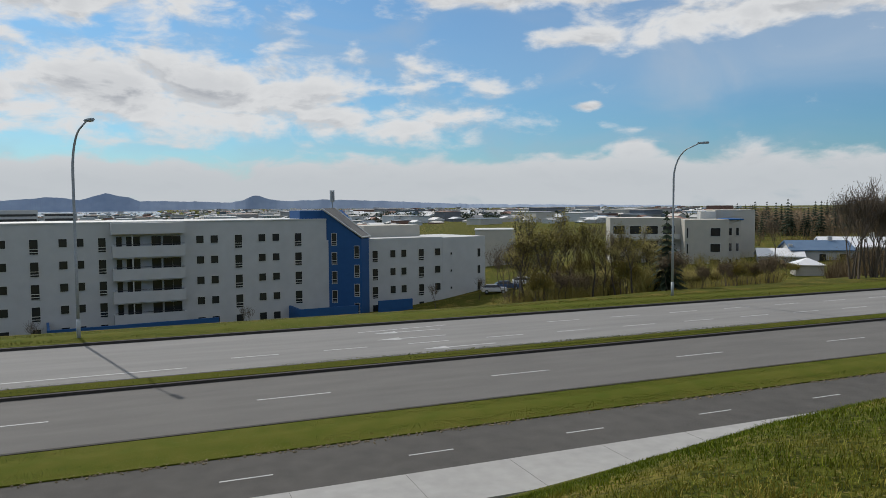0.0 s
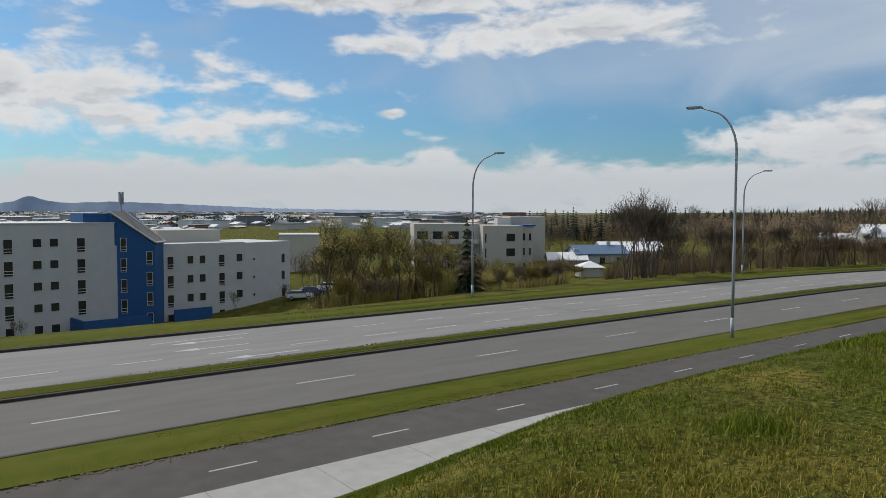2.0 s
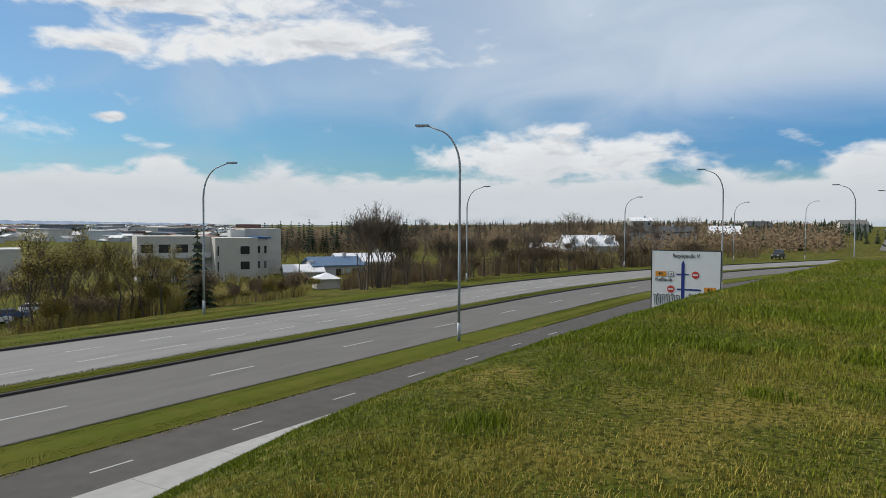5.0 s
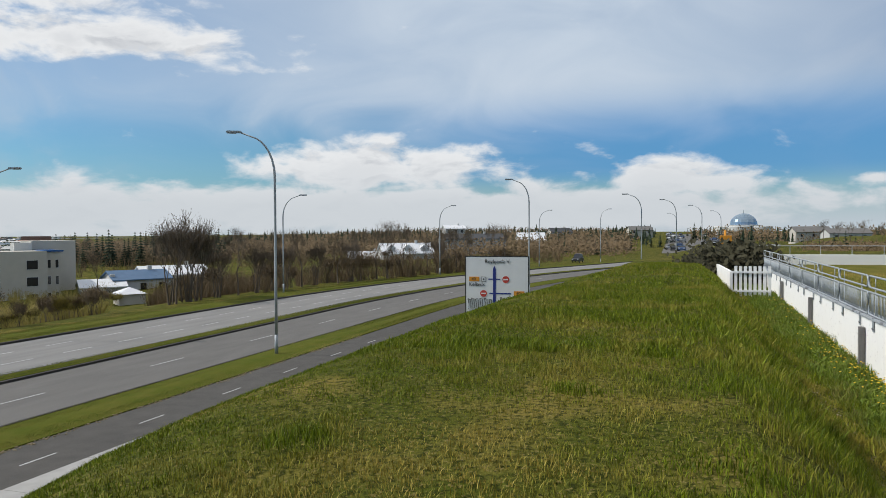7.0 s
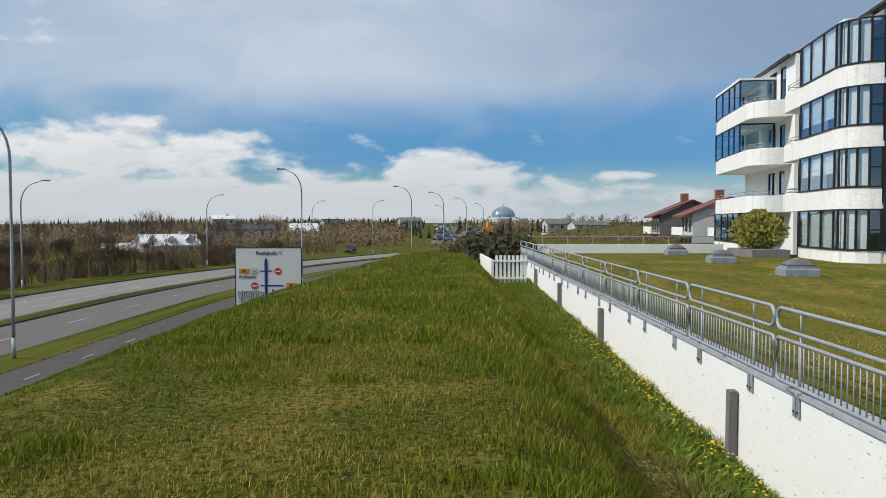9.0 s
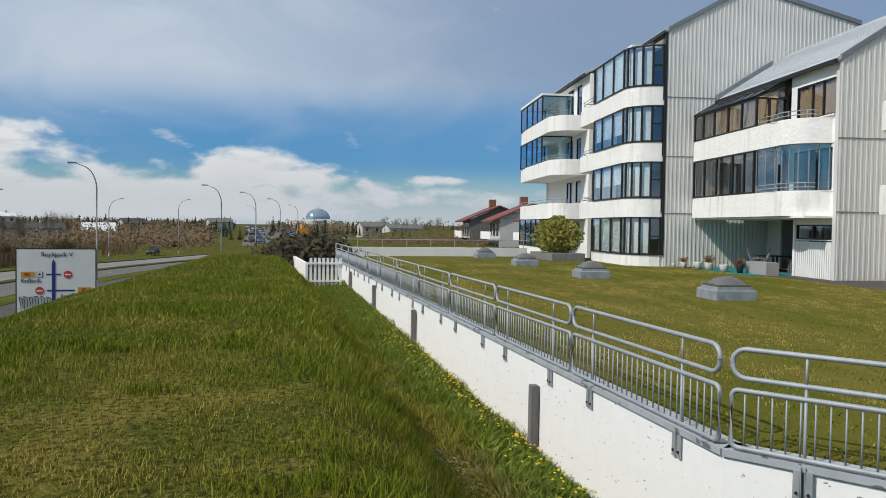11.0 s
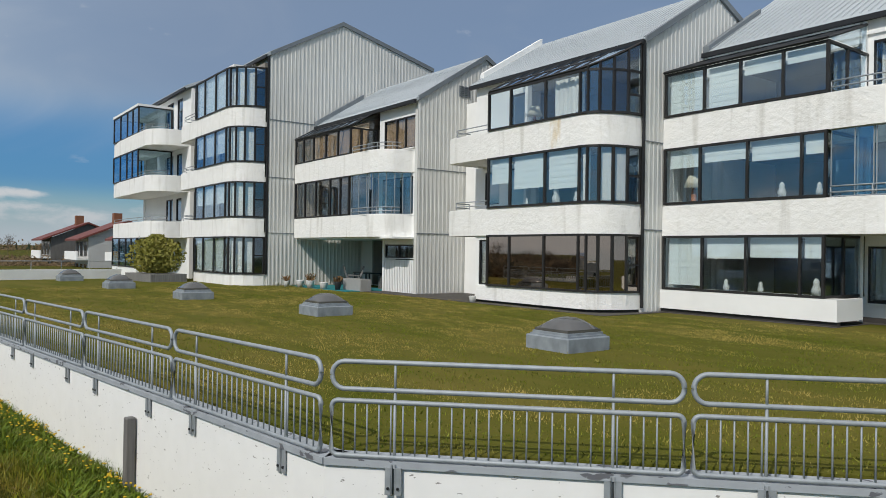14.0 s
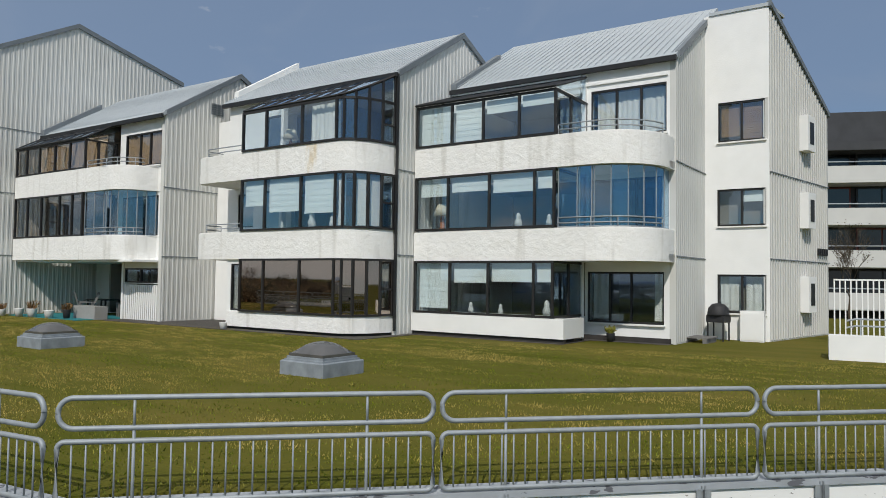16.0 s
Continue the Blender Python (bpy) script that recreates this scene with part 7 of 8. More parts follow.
M_SEA = mat("sea_water", (0.10, 0.16, 0.22), (0.13, 0.19, 0.25), 0.25, 0.02)
bm = bmesh.new()
prism(bm, [polar(20, 2600), polar(104, 2600), polar(104, 4900), polar(70, 4990), polar(45, 4990), polar(20, 4900)], -17.2, -16.4)
structure("water_sea", bm, M_SEA, "blue-grey sea along the horizon", "water")
bm = bmesh.new()
zb = max(land(*polar(a_, d_)) for a_ in (52, 56, 61) for d_ in (560, 690, 800)) + 0.4
bm.faces.new([bm.verts.new((*polar(a_, d_), zb)) for a_, d_ in ((53, 560), (60.5, 600), (61, 760), (52, 740))])
structure("water_bay", bm, M_SEA, "pale blue bay behind the trees", "water")
# the blue of distance haze is put into the hills' base colour
M_HILL = mat("haze_tinted_hill", (0.30, 0.37, 0.48), (0.19, 0.25, 0.36), 0.95, 0.012)
M_SHORE = mat("flat_far_shore", (0.20, 0.20, 0.19), (0.15, 0.16, 0.17), 0.95, 0.01)


def ridge(name, d, prof, material, label, z0=-20):
    bm = bmesh.new()
    rows = []
    az = prof[0][0]
    while az >= prof[-1][0]:
        for (a0, e0), (a1, e1) in zip(prof, prof[1:]):
            if a0 >= az >= a1:
                e = e0 + (e1 - e0) * (a0 - az) / (a0 - a1)
        e += 0.05 * noise.noise((az * 1.3, d, 0)) + 0.025 * noise.noise((az * 4.1, d, 3))
        x, y = polar(az, d)
        top = EYE + d * math.tan(radians(e))
        rows.append((bm.verts.new((x * 0.985, y * 0.985, z0)), bm.verts.new((x, y, top))))
        az -= 0.1
    for a, b in zip(rows, rows[1:]):
        bm.faces.new((a[0], b[0], b[1], a[1]))
    structure(name, bm, material, label, "hills")


ridge("hills", 4800, [(108, .2), (100, .42), (97.5, .62), (95.8, .75), (94.4, .5), (92.7, 1.02), (91.3, .72), (90.5, .45), (86, .38), (84.2, .30), (83.2, .5), (82.5, .82), (82.1, .82), (81.2, .5), (80, .4), (77, .5), (73, .38), (66, .08), (58, -.02), (50, -.12)], M_HILL, "mountains on the horizon with blue haze painted in")
ridge("shore", 3000, [(66, -.35), (60, -.30), (52, -.33), (46, -.28), (38, -.30), (30, -.25)], M_SHORE, "flat brown shore beyond the bay", z0=-19)

# ---- trees ----
M_LEAF_OLIVE = mat("budding_leaf", (0.34, 0.26, 0.065), (0.22, 0.20, 0.05), 0.8, 3)
M_LEAF_BROWN = mat("brown_bud", (0.17, 0.115, 0.06), (0.12, 0.085, 0.045), 0.9, 3)
M_SPRUCE = mat("spruce_needles", (0.018, 0.032, 0.014), (0.028, 0.042, 0.018), 0.9, 3)
M_BARK2 = mat("pale_brown_bark", (0.12, 0.095, 0.07), (0.075, 0.06, 0.045), 0.95, 6)


def grow(rr, height, spread, levels=4, lean=0.12, splits=3, stout=0.018):
    """Limb segments of a leafless tree: (start, end, r0, r1), and the twig tips."""
    segs, tips = [], []

    def limb(p, d, length, r, level):
        n = 3
        for i in range(n):
            d2 = (d + Vector((rr.gauss(0, lean), rr.gauss(0, lean), 0.10))).normalized()
            q = p + d2 * length / n
            r2 = r * 0.80
            segs.append((p, q, r, r2))
            if level > 0 and i > 0 or (level < levels and i == n - 1):
                for _ in range(splits if i == n - 1 else rr.choice((1, 2))):
                    if level < levels:
                        a = rr.uniform(0, 6.28)
                        out = Vector((math.cos(a), math.sin(a), 0))
                        d3 = (d2 * (1 - spread) + out * spread + Vector((0, 0, 0.25))).normalized()
                        limb(q, d3, length * rr.uniform(0.5, 0.75), r2 * 0.6, level + 1)
            p, r, d = q, r2, d2
        if level >= levels - 1:
            tips.append(p)

    limb(Vector((0, 0, -0.3)), Vector((0, 0, 1)), height * 0.36, height * stout, 0)
    return segs, tips


def tree_meshes(seed, height, spread, leaf_n, leaf_size, levels=4, stems=1, stem_r=0.0, splits=3):
    rr = random.Random(seed)
    bm = bmesh.new()
    lv, lf = [], []
    for s in range(stems):
        a = rr.uniform(0, 6.28)
        off = Vector((stem_r * rr.random() * math.cos(a), stem_r * rr.random() * math.sin(a), 0))
        segs, tips = grow(rr, height * rr.uniform(0.8, 1.0) if stems > 1 else height, spread, levels, splits=splits, stout=0.018 if stems == 1 else 0.010)
        for p, q, r0, r1 in segs:
            d = (q - p).normalized()
            s1 = d.orthogonal().normalized()
            s2 = d.cross(s1)
            k = 5 if r0 > 0.05 else 3
            A = [bm.verts.new(p + off + max(r0, 0.012) * (math.cos(6.283 * i / k) * s1 + math.sin(6.283 * i / k) * s2)) for i in range(k)]
            B = [bm.verts.new(q + off + max(r1, 0.009) * (math.cos(6.283 * i / k) * s1 + math.sin(6.283 * i / k) * s2)) for i in range(k)]
            for i in range(k):
                bm.faces.new((A[i], A[(i + 1) % k], B[(i + 1) % k], B[i]))
        for t in tips:
            for _ in range(leaf_n):
                c = t + off + Vector((rr.gauss(0, 0.22), rr.gauss(0, 0.22), rr.gauss(0, 0.22)))
                d1 = Vector((rr.gauss(0, 1), rr.gauss(0, 1), rr.gauss(0, 1))).normalized() * leaf_size
                d2 = d1.orthogonal().normalized() * leaf_size * 0.6
                b = len(lv)
                lv += [tuple(c - d1), tuple(c - d2), tuple(c + d1), tuple(c + d2)]
                lf.append((b, b + 1, b + 2, b + 3))
    trunk = bpy.data.meshes.new("trunk")
    bm.to_mesh(trunk)
    bm.free()
    crown = bpy.data.meshes.new("crown")
    crown.from_pydata(lv, [], lf)
    return trunk, crown


def make_tree(name, meshes, bark, leaf, label, category="tree", group=""):
    t = thing(name, pose(0, 0, -500), label, category, group)
    for nm, me, m in (("trunk", meshes[0], bark), ("crown", meshes[1], leaf)):
        me.materials.append(m)
        ob = new(nm, me)
        ob.parent = t
    return t


def plant(proto, used, x, y, z, s, turn):
    m = pose(x, y, z, 0, 0, turn) @ Matrix.Diagonal((s, s, s, 1))
    if not used:
        proto.matrix_world = m
        used.append(proto)
        return proto
    o = copy_thing(used[0], m)
    o.matrix_basis = m
    return o


rr = random.Random(11)
kinds = {}
for key, args, bark, leaf, label in (
        ("olive1", (1, 9.5, 0.38, 3, 0.085), M_BARK, M_LEAF_OLIVE, "slender budding tree with sparse olive leaves"),
        ("olive2", (2, 9.0, 0.45, 3, 0.085), M_BARK, M_LEAF_OLIVE, "spreading tree just coming into olive leaf"),
        ("bare1", (3, 10.5, 0.40, 2, 0.06), M_BARK2, M_LEAF_BROWN, "tall bare tree with fine brown twigs"),
        ("bare2", (5, 9.0, 0.50, 2, 0.06), M_BARK2, M_LEAF_BROWN, "broad bare tree with fine brown twigs"),
        ("bare3", (13, 9.0, 0.42, 1, 0.05, 3, 7, 0.5, 4), M_BARK2, M_LEAF_BROWN, "dense many-stemmed bare tree with fine twigs"),
        ("brush", (7, 4.8, 0.5, 6, 0.09, 3, 6, 1.2), M_BARK, M_LEAF_OLIVE, "many-stemmed olive shrub below the verge"),
        ("brush2", (9, 4.5, 0.5, 3, 0.07, 3, 7, 1.4), M_BARK2, M_LEAF_BROWN, "many-stemmed brown leafless shrub")):
    kinds[key] = (make_tree("tree" if "brush" not in key else "shrub", tree_meshes(*args), bark, leaf, label, "tree" if "brush" not in key else "shrub", "trees beyond the road"), [])


def put(key, az, d, s=1.0, dz=0.0):
    if 40.2 < az < 43.2 and d < 136:     # open ground before the hut
        d, s = d + 50, s * 0.8
    x, y = polar(az, d)
    while y - bend(x) < 48 and d < 200:
        d, s = d * 1.04, s * 1.03
        x, y = polar(az, d)
    plant(*kinds[key], x, y, land(x, y) + dz, s, rr.uniform(0, 360))


# wood beside the white flats
for i in range(36):
    az = 63.0 - 12.2 * (i + rr.random()) / 36
    d = rr.uniform(66, 92)
    put(rr.choice(("olive1", "olive2", "olive1", "bare1")), az, d, rr.uniform(0.85, 1.12) * (1.05 if az > 57.5 else 0.72))
for i in range(16):
    put(rr.choice(("brush", "brush2")), 51.5 - 9.5 * (i + rr.random()) / 16, rr.uniform(66, 82), rr.uniform(0.5, 0.75))
for i in range(14):
    put(rr.choice(("brush", "brush2")), 63.5 - 13 * (i + rr.random()) / 14, rr.uniform(60, 75), rr.uniform(0.7, 1.0))
for az, d, s in ((38.6, 70, 1.12), (37.6, 72, 1.12), (36.9, 76, 1.05), (35.4, 82, 1.0), (33.9, 84, 0.95), (32.6, 90, 1.0), (31.4, 86, 0.95), (30.4, 92, 1.0), (29.2, 88, 0.95), (28.2, 94, 1.0),
                 (26.4, 92, 1.0), (25.4, 96, 1.05), (24.6, 90, 0.9), (23.4, 100, 0.95), (22.6, 96, 0.85), (19.4, 104, 1.0), (18.6, 108, 1.0), (17.8, 112, 0.95), (17.2, 106, 0.9)):
    put("bare3" if az > 36 else rr.choice(("bare1", "bare2", "bare3")), az, d, s * (1.02 if az > 36 else 0.78))
for i in range(20):
    put("brush2", rr.uniform(16.5, 38), rr.uniform(84, 125), rr.uniform(0.8, 1.2))
for i in range(36):
    put(rr.choice(("bare2", "bare1", "brush2")), rr.uniform(12, 46), rr.uniform(125, 260), rr.uniform(0.8, 1.1))
for az, d, s in ((-13.3, 150, 1.0), (-12.7, 152, 0.9), (-10.9, 190, 1.0), (-11.6, 230, 1.2), (-10.2, 230, 1.1), (-9.3, 260, 1.3)):
    x, y = polar(az, d)
    plant(*kinds["bare2"], x, y, EYE - 3.0, s * 0.62, 30 * az)
plant(*kinds["bare2"], -1.5, -35.0, LAWN - 0.5, 0.62, 40)
# leafless shrub by the white flats
for u, y_ in ((-10.5, -8), (-34, -9), (19, -6), (26, -7)):
    p = FARM @ Vector((u, y_, 0))
    plant(*kinds["bare1"], p.x, p.y, land(p.x, p.y) - 1.5, 0.55, u * 20)

# spruces
def spruce_mesh(seed, height=8.0, rows=13):
    rr_ = random.Random(seed)
    v, f = [], []
    for i in range(rows):
        z = height * (0.08 + 0.9 * i / rows)
        r = height * 0.24 * (1 - i / rows) + 0.12
        n = max(6, int(16 * (1 - i / rows) + 5))
        for k in range(n):
            a = 6.283 * (k + rr_.random()) / n
            rk = r * rr_.uniform(0.7, 1.15)
            c, s = math.cos(a), math.sin(a)
            w = 0.16 * r + 0.08
            b = len(v)
            v += [(0.05 * c, 0.05 * s, z + 0.25), (rk * 0.6 * c - w * s, rk * 0.6 * s + w * c, z - 0.05 * r), (rk * c, rk * s, z - 0.28 * r), (rk * 0.6 * c + w * s, rk * 0.6 * s - w * c, z - 0.05 * r)]
            f.append((b, b + 1, b + 2, b + 3))
    crown = bpy.data.meshes.new("crown")
    crown.from_pydata(v, [], f)
    bm = tube(bmesh.new(), [(0, 0, -0.3), (0, 0, height * 0.95)], height * 0.018, 6, taper=0.02)
    trunk = bpy.data.meshes.new("trunk")
    bm.to_mesh(trunk)
    bm.free()
    return trunk, crown


spr = (make_tree("spruce", spruce_mesh(5), M_BARK, M_SPRUCE, "dark green spruce among bare trees", "tree", "spruces"), [])
for i in range(40):
    az = 46.5 - 12 * (i + rr.random()) / 40
    d = rr.uniform(190, 300)
    x, y = polar(az, d)
    plant(*spr, x, y, land(x, y) - 1, rr.uniform(0.9, 1.4), 40 * i)
for i in range(70):
    az = rr.uniform(-2.0, 33)
    d = rr.uniform(240, 420)
    x, y = polar(az, d)
    plant(*spr, x, y, land(x, y) - 1 if y - bend(x) > 46 else EYE - 3, rr.uniform(0.7, 1.1), 40 * i)
x, y = polar(51.0, 68)
plant(*spr, x, y, land(x, y), 0.95, 0)
for az, d, s in ((-9.0, 120, 0.32), (-9.9, 125, 0.42), (-10.6, 122, 0.45), (-11.2, 124, 0.36), (-8.0, 118, 0.3)):
    x, y = polar(az, d)
    plant(*spr, x, y, EYE - 3.4, s, 10 * az)

# hedges and the far woods
def twigs(name, n, where, material, label, seed=1, per=26):
    """Leafless brush: sheaves of thin upright twigs."""
    rr_ = random.Random(seed)
    v, f = [], []
    for i in range(n):
        x, y, z, s = where(rr_)
        for k in range(per):
            a, q = rr_.uniform(0, 6.28), rr_.random() ** 0.6
            base = Vector((x + 0.15 * s * q * math.cos(a), y + 0.15 * s * q * math.sin(a), z - 0.2))
            top = base + Vector((0.32 * s * q * math.cos(a), 0.32 * s * q * math.sin(a), s * rr_.uniform(0.45, 1.0) * (1.05 - 0.35 * q)))
            w = Vector((rr_.uniform(-1, 1), rr_.uniform(-1, 1), 0)).normalized() * s * 0.010
            b = len(v)
            v += [tuple(base - w), tuple(base + w), tuple(top)]
            f.append((b, b + 1, b + 2))
            for _ in range(3):
                p = base.lerp(top, rr_.uniform(0.35, 0.95))
                t2 = p + Vector((rr_.gauss(0, 0.10), rr_.gauss(0, 0.10), 0.16)) * s
                b = len(v)
                v += [tuple(p - w * 0.6), tuple(p + w * 0.6), tuple(t2)]
                f.append((b, b + 1, b + 2))
    me = bpy.data.meshes.new(name)
    me.from_pydata(v, [], f)
    me.materials.append(material)
    return tagged(new(name, me), label, "brush", "", "stuff")


def clumps(name, n, where, size, material, label, seed=1, tall=1.0):
    rr_ = random.Random(seed)
    v, f = [], []
    for i in range(n):
        x, y, z, s = where(rr_)
        for k in range(22):
            c = Vector((x + rr_.gauss(0, s * 0.3), y + rr_.gauss(0, s * 0.3), z + min(1.0, abs(rr_.gauss(0.42, 0.25))) * s * tall))
            d1 = Vector((rr_.gauss(0, 1), rr_.gauss(0, 1), rr_.gauss(0, 1.2))).normalized() * s * size
            d2 = d1.orthogonal().normalized() * s * size * 0.7
            b = len(v)
            v += [tuple(c - d1), tuple(c - d2), tuple(c + d1), tuple(c + d2)]
            f.append((b, b + 1, b + 2, b + 3))
    me = bpy.data.meshes.new(name)
    me.from_pydata(v, [], f)
    me.materials.append(material)
    return tagged(new(name, me), label, "bushes", "", "stuff")


def spires(name, n, where, label, seed=1):
    """Distant conifers: ragged tiers of drooping boughs on a point."""
    rr_ = random.Random(seed)
    v, f = [], []
    for i in range(n):
        x, y, z, s = where(rr_)
        s *= rr_.uniform(0.6, 1.1)
        for k in range(5):
            zb, zt, r0 = z + s * (0.08 + 0.17 * k), z + s * (0.36 + 0.16 * k), s * 0.21 * (1 - 0.18 * k)
            b, m_ = len(v), 6
            v.append((x, y, zt))
            for q in range(m_):
                a = 6.283 * (q + rr_.random() * 0.6) / m_
                r1 = r0 * rr_.uniform(0.6, 1.15)
                v.append((x + r1 * math.cos(a), y + r1 * math.sin(a), zb - rr_.uniform(0, 0.05) * s))
            f += [(b, b + 1 + q, b + 1 + (q + 1) % m_) for q in range(m_)]
    me = bpy.data.meshes.new(name)
    me.from_pydata(v, [], f)
    me.materials.append(M_SPRUCE)
    return tagged(new(name, me), label, "trees", "", "stuff")


def on_land(az0, az1, d0, d1, s0, s1):
    def w(r):
        az, d = r.uniform(az0, az1), d0 * (d1 / d0) ** r.random()
        if 40.2 < az < 43.2 and d < 138:
            d += 45
        x, y = polar(az, d)
        while y - bend(x) < 47.5 and d < 400 and az > 8:
            d *= 1.05
            x, y = polar(az, d)
        return x, y, land(x, y), r.uniform(s0, s1)
    return w


twigs("brushwood", 190, on_land(16, 38, 100, 150, 2.4, 4.4), M_LEAF_BROWN, "brown leafless brushwood in front of the houses", 12)
twigs("brushwood_olive", 200, on_land(51, 63.5, 66, 96, 2.4, 4.2), M_LEAF_OLIVE, "olive budding brushwood below the verge", 13)
twigs("brushwood_low", 150, on_land(43, 51, 84, 140, 1.8, 3.4), M_LEAF_OLIVE, "olive budding brushwood around the beige flats", 15)
twigs("brushwood_garden", 70, on_land(37.5, 44, 122, 160, 1.6, 2.9), M_LEAF_OLIVE, "olive garden bushes before the houses", 18)
twigs("brushwood_slope", 170, on_land(31, 40.3, 88, 150, 2.0, 3.6), M_LEAF_BROWN, "brown leafless brushwood below the verge", 16)
twigs("brushwood_behind", 140, on_land(36, 45, 170, 300, 3.0, 5.5), M_LEAF_BROWN, "brown leafless woods behind the houses", 17, 18)
twigs("brushwood_far", 420, on_land(9, 36, 170, 330, 3.0, 5.2), M_LEAF_BROWN, "brown leafless woods among the houses", 14, 16)
clumps("town_trees", 3400, on_land(46, 104, 400, 2600, 3, 6), 0.17, M_SPRUCE, "dark trees scattered through the distant town", 3)
clumps("far_woods", 4600, on_land(4, 46, 220, 900, 4, 7), 0.075, M_LEAF_BROWN, "brown leafless woods on the far slope", 4)
spires("far_conifers", 1100, on_land(2, 40, 330, 800, 4, 8.5), "dark conifer woods along the skyline", 5)


def east_wood(r):
    az, d = r.uniform(-22, -0.5), r.uniform(300, 560)
    x, y = polar(az, d)
    return x, y, EYE - 4.5, r.uniform(3.5, 7)


clumps("far_woods_east", 800, east_wood, 0.08, M_LEAF_BROWN, "brown leafless woods below the domed hall", 6)
spires("conifers_east", 420, east_wood, "dark conifers below the domed hall", 16)


def brown_hedge(r):
    az, d = r.uniform(-21, -8.2), r.uniform(105, 135)
    x, y = polar(az, d)
    return x, y, EYE - 3.6, r.uniform(1.3, 2.3)


clumps("hedge_brown", 1300, brown_hedge, 0.075, M_LEAF_BROWN, "brown leafless hedge beyond the lawn", 7)


def gate_hedge(r):
    return 41.5 + r.uniform(0, 5), -2.6 + r.gauss(0, 0.75), EYE - 2.9, r.uniform(1.3, 2.2)


clumps("hedge_dark", 520, gate_hedge, 0.09, mat("dark_bush_leaf", (0.05, 0.045, 0.022), (0.035, 0.034, 0.016), 0.9, 3), "dark brown dense bush behind the white gate", 8, 1.1)

# ---- grass blades and flowers ----
def grass_mat(name, green, deep, straw):
    """Blade colours: each blade between two greens, dry ones towards straw."""
    m = bpy.data.materials.new(name)
    m.use_nodes = True
    nt = m.node_tree
    N, L = nt.nodes.new, nt.links.new
    p = nt.nodes["Principled BSDF"]
    p.inputs["Roughness"].default_value, p.inputs["Specular IOR Level"].default_value = 0.6, 0.18
    ge, dry = N("ShaderNodeNewGeometry"), N("ShaderNodeAttribute")
    dry.attribute_name = "dryness"
    m1, m2 = N("ShaderNodeMix"), N("ShaderNodeMix")
    m1.data_type = m2.data_type = "RGBA"
    m1.inputs[6].default_value, m1.inputs[7].default_value = (*green, 1), (*deep, 1)
    L(ge.outputs["Random Per Island"], m1.inputs[0])
    L(dry.outputs["Fac"], m2.inputs[0])
    L(m1.outputs[2], m2.inputs[6])
    m2.inputs[7].default_value = (*straw, 1)
    L(m2.outputs[2], p.inputs["Base Color"])
    return m


M_BLADE = grass_mat("grass_blade", (0.185, 0.230, 0.007), (0.050, 0.080, 0.003), (0.33, 0.25, 0.050))
M_BLADE_V = grass_mat("verge_blade", (0.115, 0.155, 0.014), (0.050, 0.078, 0.008), (0.26, 0.20, 0.06))
M_BLADE_D = grass_mat("ditch_blade", (0.165, 0.225, 0.02), (0.060, 0.105, 0.010), (0.22, 0.17, 0.06))
M_BLADE_L = grass_mat("lawn_blade", (0.195, 0.230, 0.014), (0.042, 0.066, 0.005), (0.38, 0.295, 0.080))


def blades(name, xs, ys, zs, lengths, width, material, label, seed, droop=0.45, dry=None, simple=False):
    """Many single blades of grass, each one bent triangle pair."""
    r = np.random.RandomState(seed)
    n = len(xs)
    a = r.uniform(0, 2 * np.pi, n)
    lean = np.abs(r.normal(0, droop, n)) * lengths
    b = r.uniform(0, 2 * np.pi, n)
    w = width * r.uniform(0.7, 1.3, n)
    base = np.stack([xs, ys, zs], 1)
    side = np.stack([np.cos(a) * w, np.sin(a) * w, np.zeros(n)], 1)
    out = np.stack([np.cos(b) * lean, np.sin(b) * lean, np.zeros(n)], 1)
    up = np.stack([np.zeros(n), np.zeros(n), lengths], 1)
    v = np.empty((n, 5, 3))
    v[:, 0], v[:, 1] = base - side, base + side
    v[:, 2], v[:, 3] = base + out * 0.35 + up * 0.6 + side * 0.7, base + out * 0.35 + up * 0.6 - side * 0.7
    v[:, 4] = base + out + up * 0.95
    me = bpy.data.meshes.new(name)
    per = 3 if simple else 5
    if simple:      # far or mown blades: one sliver each
        v = np.ascontiguousarray(v[:, (0, 1, 4)])
    me.vertices.add(n * per)
    me.vertices.foreach_set("co", v.reshape(-1))
    i = np.arange(n)[:, None] * per
    if simple:
        loops, starts = np.arange(3 * n), np.arange(n) * 3
    else:
        loops = np.concatenate([(i + np.array([[0, 1, 2, 3]])).reshape(-1), (i + np.array([[3, 2, 4]])).reshape(-1)])
        starts = np.concatenate([np.arange(n) * 4, n * 4 + np.arange(n) * 3])
    me.loops.add(len(loops))
    me.loops.foreach_set("vertex_index", loops.astype(np.int32))
    me.polygons.add(len(starts))
    me.polygons.foreach_set("loop_start", starts.astype(np.int32))
    me.update(calc_edges=True)
    me.validate()
    me.materials.append(material)
    if dry is None:
        dry = 0.25 + 0.5 * patchy(xs, ys, 0.5, 3.0)
    dry = np.clip(dry + r.normal(0, 0.16, n), 0, 1)
    me.attributes.new("dryness", "FLOAT", "POINT").data.foreach_set("value", np.repeat(dry, per).astype(np.float32))
    return tagged(new(name, me), label, "grass", "", "stuff")


def scatter(n, seed, x0, x1, y0, y1, power):
    r = np.random.RandomState(seed)
    x = x0 + (x1 - x0) * r.rand(n) ** power
    return x, r.uniform(y0, y1, n), r


def on_bank(xs, ys):
    return np.array([max(0.0, bank_height(float(a), float(b))) - 0.015 for a, b in zip(xs, ys)])


